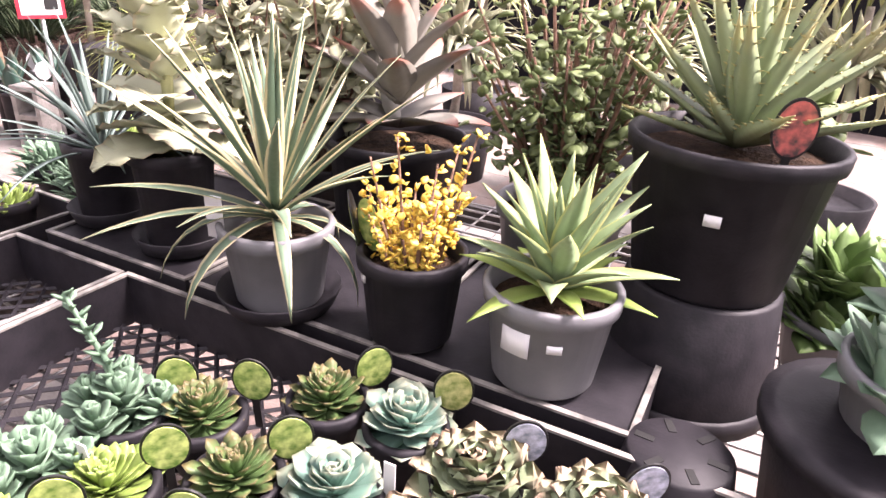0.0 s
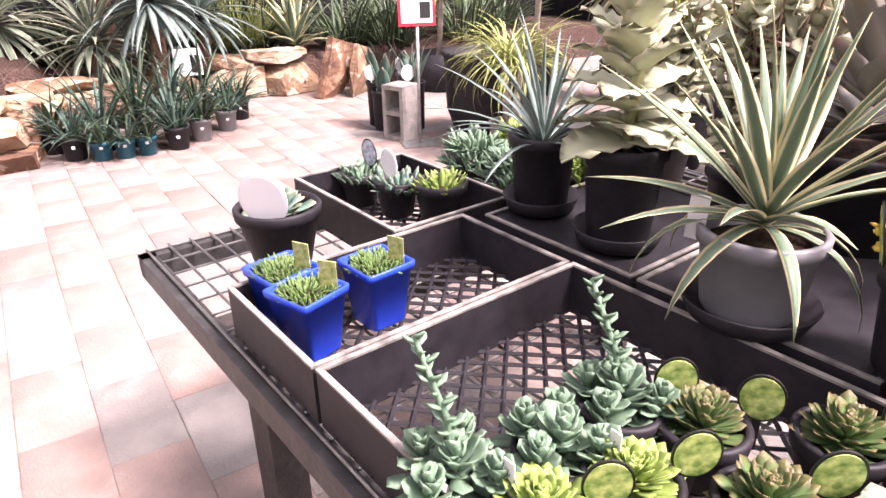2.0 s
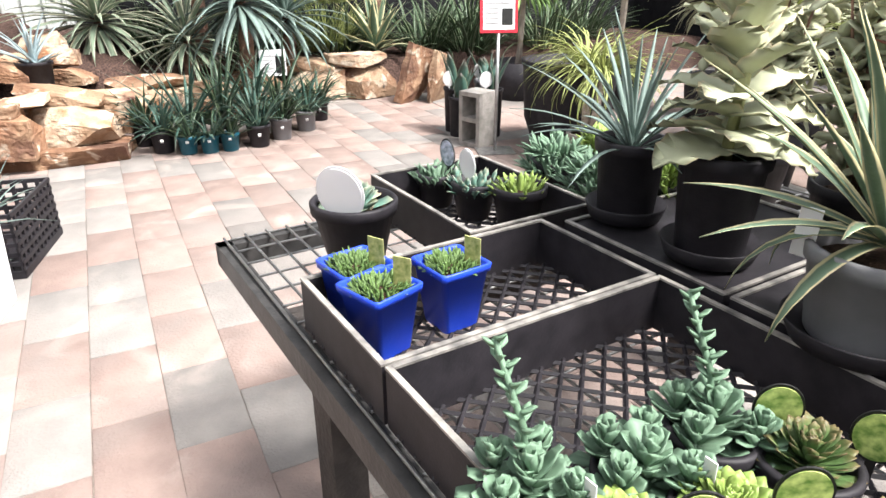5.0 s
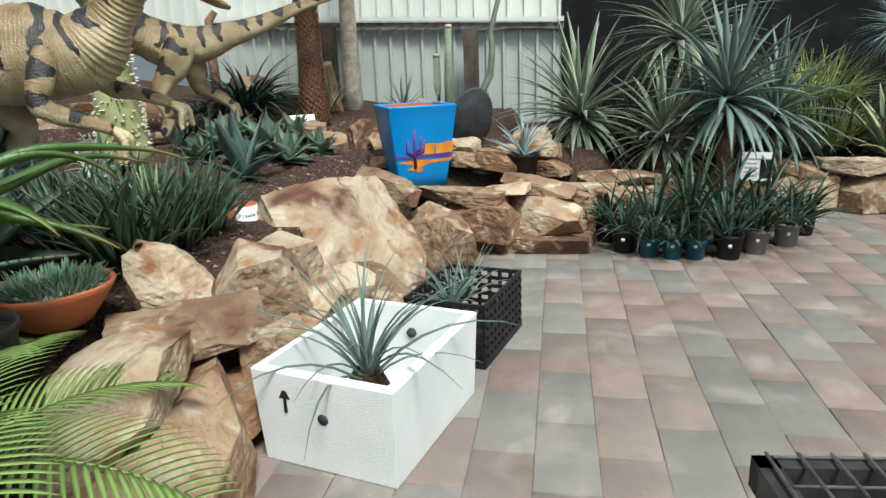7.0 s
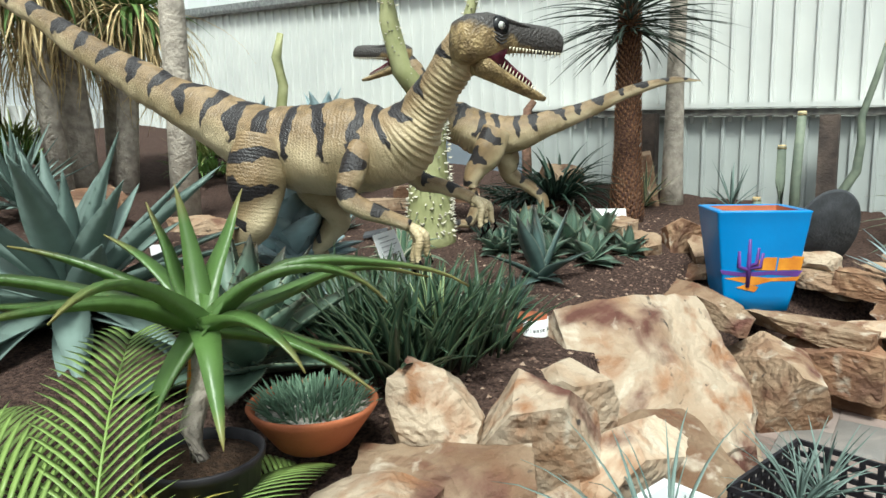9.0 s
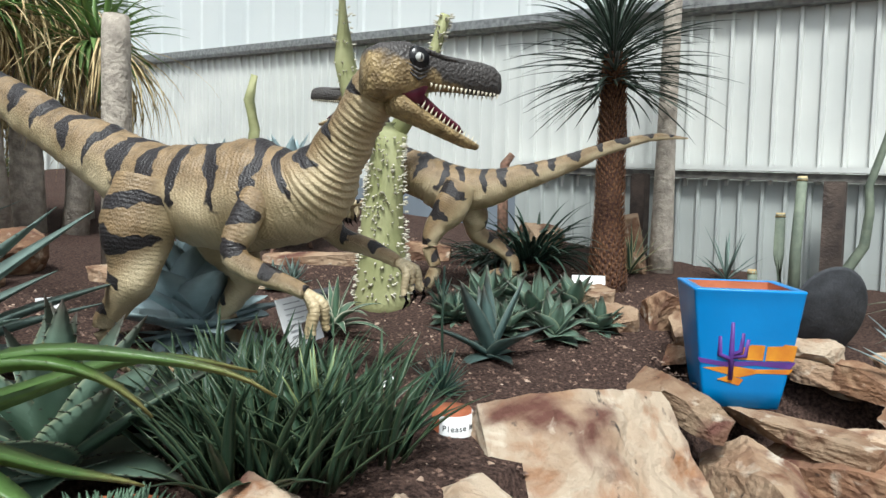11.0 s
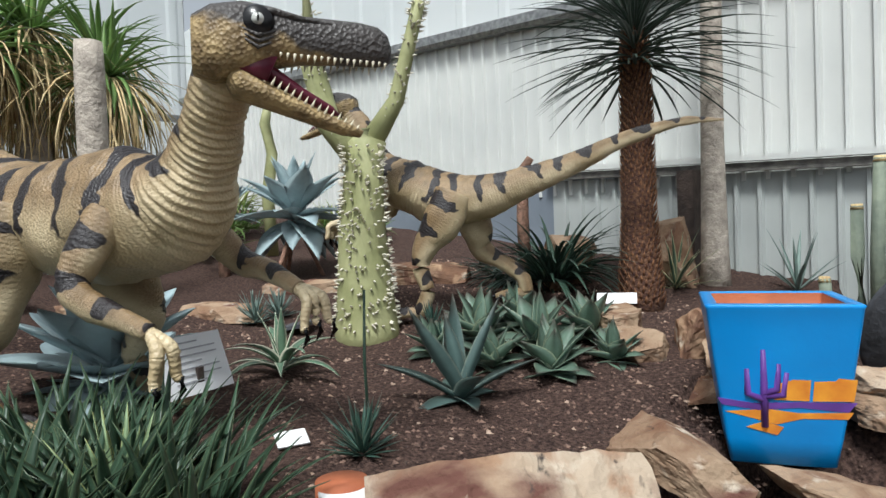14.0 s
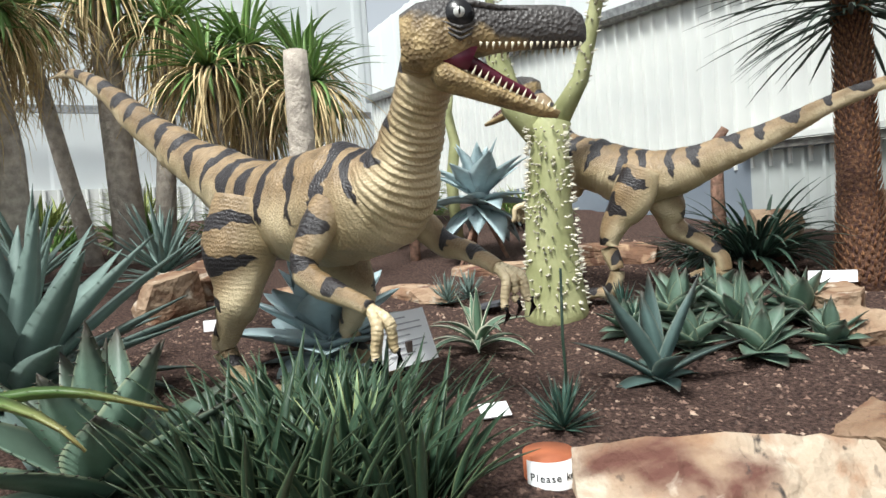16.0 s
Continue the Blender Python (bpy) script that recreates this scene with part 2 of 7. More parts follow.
L_PALE = leaf_mat("ponytail_leaf", (0.27, 0.31, 0.10), rough=0.5)
L_BROM = leaf_mat("green_tree_leaf", (0.17, 0.28, 0.08), rough=0.5)
PHOTO = mat("photo_green", (0.62, 0.72, 0.24), (0.12, 0.24, 0.04), 75, 0.3, 0)
PHOTOB = mat("photo_blue", (0.65, 0.67, 0.8), (0.2, 0.24, 0.3), 90, 0.3, 0)
PHOTOY = mat("photo_yellow", (0.6, 0.58, 0.25), (0.2, 0.26, 0.06), 90, 0.3, 0)


# ---- mesh helpers ----
class Buf:
    """Vertices, faces, a UV for each vertex and a material slot for each face."""

    def __init__(self):
        self.v, self.f, self.uv, self.mi = [], [], [], []

    def loft(self, rings, uvs=None, slot=0, cap0=True, cap1=True):
        o, n = len(self.v), len(rings[0])
        for i, r in enumerate(rings):
            for j, p in enumerate(r):
                self.v.append(tuple(p))
                self.uv.append(uvs[i][j] if uvs else (j / n, i / max(1, len(rings) - 1)))
        for i in range(len(rings) - 1):
            for j in range(n):
                a, b = o + i * n + j, o + i * n + (j + 1) % n
                self.f.append((a, b, b + n, a + n))
                self.mi.append(slot)
        if cap0:
            self.f.append(tuple(o + j for j in reversed(range(n))))
            self.mi.append(slot)
        if cap1:
            self.f.append(tuple(o + (len(rings) - 1) * n + j for j in range(n)))
            self.mi.append(slot)

    def add(self, other, m, slot=None):
        o = len(self.v)
        self.v += [tuple(m @ Vector(p)) for p in other.v]
        self.uv += other.uv
        self.f += [tuple(o + i for i in f) for f in other.f]
        self.mi += other.mi if slot is None else [slot] * len(other.f)

    def box(self, x0, y0, z0, x1, y1, z1, slot=0, m=None):
        o = len(self.v)
        pts = [(x, y, z) for z in (z0, z1) for x, y in ((x0, y0), (x1, y0), (x1, y1), (x0, y1))]
        self.v += [tuple(m @ Vector(p)) if m else p for p in pts]
        self.uv += [(0, 0), (1, 0), (1, 1), (0, 1)] * 2
        for f in ((3, 2, 1, 0), (4, 5, 6, 7), (0, 1, 5, 4), (1, 2, 6, 5), (2, 3, 7, 6), (3, 0, 4, 7)):
            self.f.append(tuple(o + i for i in f))
            self.mi.append(slot)

    def mesh(self, name, mats, smooth=True):
        me = bpy.data.meshes.new(name)
        me.from_pydata(self.v, [], self.f)
        uvl = me.uv_layers.new(name="UVMap")
        idx = np.empty(len(me.loops), dtype=np.int32)
        me.loops.foreach_get("vertex_index", idx)
        uvl.data.foreach_set("uv", np.array(self.uv, dtype=np.float32)[idx].ravel())
        for m in mats:
            me.materials.append(m)
        me.polygons.foreach_set("material_index", np.array(self.mi, dtype=np.int32))
        me.polygons.foreach_set("use_smooth", np.full(len(me.polygons), smooth))
        me.update()
        return me


def part(name, data, material=None, parent=None, label="", m=None, smooth=True):
    """Links a Buf, bmesh or mesh as one object, under a thing or at top level."""
    mats = material if isinstance(material, (list, tuple)) else [material]
    if isinstance(data, Buf):
        data = data.mesh(name, mats, smooth)
    elif isinstance(data, bmesh.types.BMesh):
        me = bpy.data.meshes.new(name)
        data.to_mesh(me)
        data.free()
        for x in mats:
            me.materials.append(x)
        data = me
    ob = new(name, data)
    if parent:
        ob.parent = parent
    if m is not None:
        ob.matrix_basis = m
    if label:
        ob["label"] = label
    return ob


def thing(name, m, label, category, group="", kind=""):
    e = new(name)
    e.empty_display_size = 0.05
    e.matrix_basis = m
    return tagged(e, label, category, group, kind)


def circle(r, z, n=24, cx=0, cy=0, ry=None):
    return [(cx + r * math.cos(2 * math.pi * j / n), cy + (ry or r) * math.sin(2 * math.pi * j / n), z) for j in range(n)]


def lathe(profile, n=28):
    b = Buf()
    b.loft([circle(max(r, 1e-4), z, n) for r, z in profile])
    return b


def tube(b, pts, radii, n=8, slot=0, flat=1.0):
    pts = [Vector(p) for p in pts]
    rings, up = [], Vector((0, 0, 1))
    for i, p in enumerate(pts):
        d = (pts[min(i + 1, len(pts) - 1)] - pts[max(i - 1, 0)]).normalized()
        s = d.cross(up)
        s = s.normalized() if s.length > 0.05 else Vector((1, 0, 0))
        u = s.cross(d).normalized()
        rings.append([p + radii[i] * (math.cos(2 * math.pi * j / n) * s * flat + math.sin(2 * math.pi * j / n) * u) for j in range(n)])
    b.loft(rings, slot=slot)
    return b


def width_at(kind, s):
    if kind == "agave":
        return (0.62 + 0.38 * math.sin(math.pi * min(1, s / 0.85))) * (1 - s ** 4) ** 0.9
    if kind == "strap":
        return (0.8 + 0.2 * math.sin(math.pi * s)) * (1 - s ** 5)
    if kind == "aloe":
        return (1 - s) ** 0.75
    if kind == "spoon":
        return 0.35 + 0.65 * math.sin(math.pi * min(1, s * 0.62)) if s < 0.85 else 0.98 * math.sqrt(max(0, 1 - ((s - 0.85) / 0.15) ** 2))
    return math.sin(math.pi * min(0.999, 0.12 + 0.88 * s)) ** 0.7


def leaf_buf(L, W, T, el0, el1, kind="agave", fold=0.25, n=7, teeth=0.0, ruffle=0.0, side=0.0, wave=0.0):
    """One leaf from the origin along +x, rising at el0 degrees and turning to el1, closed and thick."""
    b, x, z, y = Buf(), 0.0, 0.0, 0.0
    rings, uvs, edges = [], [], []
    for i in range(n + 1):
        s = i / n
        a = radians(el0 + (el1 - el0) * s ** 1.2 + wave * math.sin(9 * s))
        if i:
            x += L / n * math.cos(a)
            z += L / n * math.sin(a)
        y = side * L * s * s
        w = max(0.0006, W * 0.5 * width_at(kind, s))
        nx, nz = -math.sin(a), math.cos(a)
        r = ruffle * W * (1 if i % 2 else -1) * s
        t = max(0.0006, T * (1 - 0.85 * s))
        rings.append([(x + nx * (fold * w + r), y - w, z + nz * (fold * w + r)), (x - nx * t, y, z - nz * t),
                      (x + nx * (fold * w - r), y + w, z + nz * (fold * w - r)), (x + nx * t * 0.4, y, z + nz * t * 0.4)])
        uvs.append([(0, s), (0.5, s), (1, s), (0.5, s)])
        edges.append((rings[-1][0], rings[-1][2]))
    b.loft(rings, uvs)
    if teeth:
        for i in range(1, n):
            for k, q in enumerate(edges[i]):
                d = -1 if k == 0 else 1
                o = len(b.v)
                h = teeth
                b.v += [(q[0] - h * 0.5, q[1] - d * h * 0.3, q[2]), (q[0] + h * 0.5, q[1] - d * h * 0.3, q[2]), (q[0], q[1] - d * h * 0.3, q[2] - h * 0.4), (q[0] + h * 0.3, q[1] + d * h, q[2] + h * 0.2)]
                b.uv += [(0, 0.99)] * 4
                for f in ((0, 1, 3), (1, 2, 3), (2, 0, 3), (0, 2, 1)):
                    b.f.append(tuple(o + j for j in f))
                    b.mi.append(0)
    return b


RNG = random.Random(11)


def rosette(parent, material, rings, at=(0, 0, 0), joined=False, name="leaf", jit=5, tilt=6, **kw):
    """Leaves in rings: (count, length, width, thickness, first and last elevation, height of the ring)."""
    whole, off = Buf(), RNG.uniform(0, 360)
    for k, (cnt, L, W, T, e0, e1, z0) in enumerate(rings):
        vs = [leaf_buf(L * f, W * g, T, e0 + d, e1 + d * 1.5, side=RNG.uniform(-0.06, 0.06), **kw) for f, g, d in ((1, 1, 0), (0.9, 0.94, 5))]
        mesh = None if joined else [v.mesh(name, [material]) for v in vs]
        for i in range(cnt):
            az = off + k * 137.5 / 2 + i * 360 / cnt + RNG.uniform(-jit, jit)
            m = pose(*at) @ pose(0, 0, z0, RNG.uniform(-tilt, tilt), RNG.uniform(-tilt, tilt), az) @ Matrix.Scale(RNG.uniform(0.88, 1.08), 4)
            if joined:
                whole.add(vs[i % 2], m)
            else:
                part(name, mesh[i % 2], None, parent, m=m)
    if joined:
        part("foliage", whole, material, parent)


def clump(parent, material, n, L, W, spread, e0=(50, 88), droop=(-30, 20), at=(0, 0, 0), kind="strap", fold=0.4, seg=5, name="foliage", T=0.003):
    """Many narrow leaves out of one tuft, as one mesh."""
    b = Buf()
    for i in range(n):
        a, r = RNG.uniform(0, 360), spread * math.sqrt(RNG.random())
        e = RNG.uniform(*e0)
        f = leaf_buf(L * RNG.uniform(0.65, 1.1), W * RNG.uniform(0.8, 1.1), T, e, e + RNG.uniform(*droop) - 15, kind, fold, seg, side=RNG.uniform(-0.15, 0.15))
        b.add(f, pose(at[0] + r * math.cos(radians(a)), at[1] + r * math.sin(radians(a)), at[2], 0, 0, a + RNG.uniform(-35, 35)))
    return part(name, b, material, parent)


def pot_parts(parent, r1, r0, h, material, at=(0, 0, 0), rim=0.012, soil=0.03, label="", wall=0.004):
    b = lathe([(0.001, 0.004), (r0 - 0.004, 0.0), (r0, 0.006), (r1 * 0.97, h - rim * 2.2), (r1 + rim * 0.35, h - rim * 2), (r1 + rim * 0.5, h - rim * 0.3),
               (r1 + rim * 0.2, h), (r1 - wall, h - 0.001), (r1 - wall - 0.004, h - soil), (r0 * 0.9, 0.03), (0.001, 0.03)])
    p = part("pot", b, material, parent, label, pose(*at))
    s = lathe([(0.001, -0.008), (r1 - wall - 0.003, -0.008), (r1 - wall - 0.005, 0), (r1 * 0.5, 0.007), (0.001, 0.01)], 20)
    part("soil", s, SOIL, parent, "", pose(at[0], at[1], at[2] + h - soil))
    return p


def label_on(parent, r, z, az, w, h, material=None):
    """A sticker wrapped on a pot's side."""
    b, n = Buf(), 5
    rows = []
    for rr in (r, r + 0.0012):
        for zz in (z, z + h):
            rows.append([(rr * math.cos(radians(az) + (j / n - 0.5) * w / r), rr * math.sin(radians(az) + (j / n - 0.5) * w / r), zz) for j in range(n + 1)])
    b.loft([rows[0] + rows[1][::-1], rows[2] + rows[3][::-1]])
    part("price_sticker", b, material or WHITE, parent)


def oval_tag(parent, at, az, rx=0.028, rz=0.04, face=None, lean=12, border=INK, stick=0.06):
    """An oval plant tag on a stake: a dark rim round a printed face."""
    m = pose(at[0], at[1], at[2], lean, 0, az)
    b = Buf()
    b.loft([[(rx * math.cos(2 * math.pi * j / 24), y, rz * math.sin(2 * math.pi * j / 24)) for j in range(24)] for y in (0.0012, -0.0012)])
    b.box(-0.005, -0.001, -rz - stick, 0.005, 0.001, -rz * 0.8)
    t = part("plant_tag", b, border, parent, "oval plastic plant tag on a stake", m, False)
    f = Buf()
    f.loft([[(rx * 0.9 * math.cos(2 * math.pi * j / 24), y, rz * 0.9 * math.sin(2 * math.pi * j / 24)) for j in range(24)] for y in (-0.0011, -0.0022)])
    part("printed_face", f, face or PHOTO, t, smooth=False)


def stake_tag(parent, at, az, w=0.016, h=0.07, material=None, lean=8):
    b = Buf()
    b.box(-w / 2, -0.0008, 0, w / 2, 0.0008, h)
    part("plant_label", b, material or WHITE, parent, "", pose(*at, lean, 4, az), False)


def rock(name, at, size, rz=0, rx=0, ry=0, seed=1, material=None, label="", cuts=7, rough=0.014, parent=None, planes=()):
    """A broken block of stone: a box cut by slanting planes, with uneven faces."""
    r = random.Random(seed)
    bm = bmesh.new()
    bmesh.ops.create_cube(bm, size=1)
    bmesh.ops.subdivide_edges(bm, edges=bm.edges[:], cuts=1, use_grid_fill=True)
    faces = [(Vector(d), k) for d, k in planes] or [(Vector((r.uniform(-1, 1), r.uniform(-1, 1), r.uniform(-0.7, 0.9))), r.uniform(0.36, 0.56)) for _ in range(cuts)]
    for d, far in faces:
        d = d.normalized()
        out = bmesh.ops.bisect_plane(bm, geom=bm.verts[:] + bm.edges[:] + bm.faces[:], plane_co=d * far, plane_no=d, clear_outer=True)
        bmesh.ops.holes_fill(bm, edges=[e for e in out["geom_cut"] if isinstance(e, bmesh.types.BMEdge)])
    bmesh.ops.triangulate(bm, faces=bm.faces[:])
    for _ in range(3):
        bmesh.ops.subdivide_edges(bm, edges=[e for e in bm.edges if e.calc_length() > 0.09], cuts=1)
        bmesh.ops.triangulate(bm, faces=bm.faces[:])
    bm.normal_update()
    off = Vector((seed * 3.7, seed * 1.3, 0))
    for v in bm.verts:
        q = Vector((v.co.x * size[0], v.co.y * size[1], v.co.z * size[2]))
        k = noise.noise(q * 7 + off) * 0.7 + noise.noise(q * 22 + off) * 0.35
        v.co = q + v.normal * (k * rough + 0.006 * noise.noise(q * 60 + off))
    ob = part(name, bm, material or STONE, parent, m=pose(at[0], at[1], at[2], rx, ry, rz))
    if not parent:
        tagged(ob, label or "rough orange-brown sandstone block in the garden edging", "rock", "garden edging rocks")
    return ob


def ground_z(x, y):
    g = 0.44 + 0.11 * max(0.0, -1.1 - y) + 0.12 * max(0.0, -5.2 - x)
    near = min(1.0, max(0.0, (x + 3.5) / 0.5)) * min(1.0, max(0.0, (y + 2.6) / 0.4))
    return g - 0.17 * near


def setting(name, b, material, label, m=None, smooth=False):
    return tagged(part(name, b, material, None, m=m, smooth=smooth), label, name.split("_")[0], kind="structure")


# ---- large structure ----
def front_y(x):
    xs = (-8.5, -5.7, -5.3, -4.6, -3.7, -3.1, -2.6, -2.0, -1.0, 3.0)
    return float(np.interp(x, xs, (-1.0, -0.95, -1.1, -1.25, -1.15, -1.2, -1.3, -1.35, -1.45, -1.6)))


def front_x(y):
    ys = (-1.5, -0.8, 0.2, 1.9, 2.5, 4.0, 7.0)
    return float(np.interp(y, ys, (-5.5, -5.7, -6.05, -6.75, -6.5, -6.4, -6.4)))


def soil_height(x, y):
    d = max(front_y(x) - y if x > -5.6 else -9, front_x(y) - x if y > -1.3 else -9, -1.3 - y if x < -5.5 else -9)
    k = min(1.0, max(0.0, d / 0.3))
    k = k * k * (3 - 2 * k)
    g = ground_z(x, y)
    if y > -0.6:
        g = g * 0.75 + 0.04 if y < 0.3 else 0.33
    return g * k - 0.05 * (1 - k)


b = Buf()
gx, gy = np.arange(-8.3, 3.01, 0.14), np.arange(-12.4, 7.01, 0.14)
for x in gx:
    for y in gy:
        h = soil_height(x, y)
        h += (noise.noise((x * 1.7, y * 1.7, 0)) * 0.03 + noise.noise((x * 7, y * 7, 3)) * 0.012) if h > 0.2 else 0
        b.v.append((x, y, h))
        b.uv.append((x, y))
for i in range(len(gx) - 1):
    for j in range(len(gy) - 1):
        a = i * len(gy) + j
        b.f.append((a, a + len(gy), a + len(gy) + 1, a + 1))
        b.mi.append(0)
setting("ground", b, GRAVEL, "dark reddish brown gravelly garden soil, gently rising", smooth=True)

b = Buf()
b.box(-9, -1.7, -0.12, 3.5, 7.2, -0.006)
floor = setting("floor", b, JOINT, "courtyard floor of red and grey concrete pavers with sandy joints")


def wall_top(y):
    return 2.93 - 0.072 * y


def corrugated(name, x, y0, y1, z0, ztop, material, label, pitch=0.174, depth=0.036):
    """Ribbed sheet along y, facing +x, with flat pans and raised ribs."""
    b, prof, y = Buf(), [], y0
    while y < y1:
        for dy, dx in ((0, 0), (pitch * 0.74, 0), (pitch * 0.80, depth), (pitch * 0.94, depth)):
            prof.append((min(y + dy, y1), dx))
        y += pitch
    front = [(x + dx, yy) for yy, dx in prof]
    ring = front + [(x - 0.05, y1), (x - 0.05, y0)]
    b.loft([[(px, py, z0) for px, py in ring], [(px, py, ztop(py)) for px, py in ring]])
    return setting(name, b, material, label)


CLEARSHEET = mat("translucent_sheet", (0.93, 0.94, 0.93), (0.88, 0.9, 0.9), 0.8, 0.5, 0)
nt = CLEARSHEET.node_tree
tr, ms = nt.nodes.new("ShaderNodeBsdfTranslucent"), nt.nodes.new("ShaderNodeMixShader")
tr.inputs[0].default_value = (0.92, 0.95, 0.94, 1)
ms.inputs[0].default_value = 0.5
nt.links.new(nt.nodes["Principled BSDF"].outputs[0], ms.inputs[1])
nt.links.new(tr.outputs[0], ms.inputs[2])
nt.links.new(ms.outputs[0], nt.nodes["Material Output"].inputs[0])
corrugated("wall_west_lower", -8.15, -4.0, -0.12, 0.5, lambda y: 1.56 - 0.045 * y, CLADL, "pale ribbed metal fence panels with flat tops")
corrugated("wall_west_upper", -8.17, -12.3, -0.12, 1.6, wall_top, CLAD, "cream ribbed metal cladding of the shed wall")
b = Buf()
b.box(-8.24, -12.3, 0.4, -8.15, -4.0, 1.72)
b.box(-8.24, -4.0, 1.66, -8.155, -3.2, 1.74)
setting("wall_west_base", b, GREYW, "smooth blue-grey panel at the foot of the shed wall")
b = Buf()
b.box(-8.26, -12.3, 1.0, -8.2, -0.12, 1.7)
setting("wall_west_backing", b, CLADL, "plain wall behind the fence")
b = Buf()
b.loft([[(-8.13, y, 1.57 - 0.045 * y), (-8.05, y, 1.57 - 0.045 * y), (-8.05, y, 1.63 - 0.045 * y), (-8.13, y, 1.63 - 0.045 * y)] for y in (-4.0, -0.1)])
setting("fence_rail", b, RAILM, "weathered grey rail along the top of the fence")
b = Buf()
b.loft([[(-8.11, y, 1.64 - 0.045 * y), (-8.02, y, 1.64 - 0.045 * y), (-8.02, y, 1.685 - 0.045 * y), (-8.11, y, 1.685 - 0.045 * y)] for y in (-4.0, -0.1)])
setting("fence_cap", b, CLAD, "cream metal capping on the fence rail")
b = Buf()
b.loft([[(-8.18, y, wall_top(y)), (-8.06, y, wall_top(y)), (-8.04, y, wall_top(y) + 0.04), (-8.04, y, wall_top(y) + 0.13), (-8.18, y, wall_top(y) + 0.13)] for y in (-12.3, 0.0)])
setting("gutter_beam", b, STEEL, "grey steel gutter beam along the top of the wall")
corrugated("wall_west_gable", -8.2, -12.3, 0.0, 2.9, lambda y: 5.2, CLEARSHEET, "white translucent sheeting above the gutter", 0.6, 0.02)
b = Buf()
b.box(-8.24, -0.12, 0, -8.12, 7.2, 4.2)
setting("wall_west_dark", b, SHADE, "black shade cloth on the dark back wall")
b = Buf()
b.box(-8.2, 7.0, 0, 3.5, 7.1, 1.2)
setting("wall_north", b, SHADE, "dark low wall closing the nursery yard")
corrugated("wall_south", -12.5, -3.5, 8.3, 0.3, lambda y: 2.3, CLAD, "pale ribbed fence far behind the trees", 0.2).matrix_basis = pose(0, 0, 0, 0, 0, 90)
# White backdrop sheet added above the far fence to brighten the grey sky there.
SKYL = corrugated("wall_south_upper", -12.55, -3.5, 8.3, 2.3, lambda y: 6.0, CLEARSHEET, "white translucent backdrop sheet added above the far fence", 0.9, 0.02)
SKYL.matrix_basis = pose(0, 0, 0, 0, 0, 90)
b = Buf()
b.box(3.4, -12.4, 0, 3.5, 7.1, 2.4)
setting("wall_east", b, CLADL, "plain pale wall closing the yard")
for x, y0, y1 in ((-5.6, -12.3, -12.2),):
    b = Buf()
    b.box(-8.1, y0, 3.5, 3.4, y1, 3.62)
    setting("roof_beam", b, STEEL, "grey steel roof beam far behind")

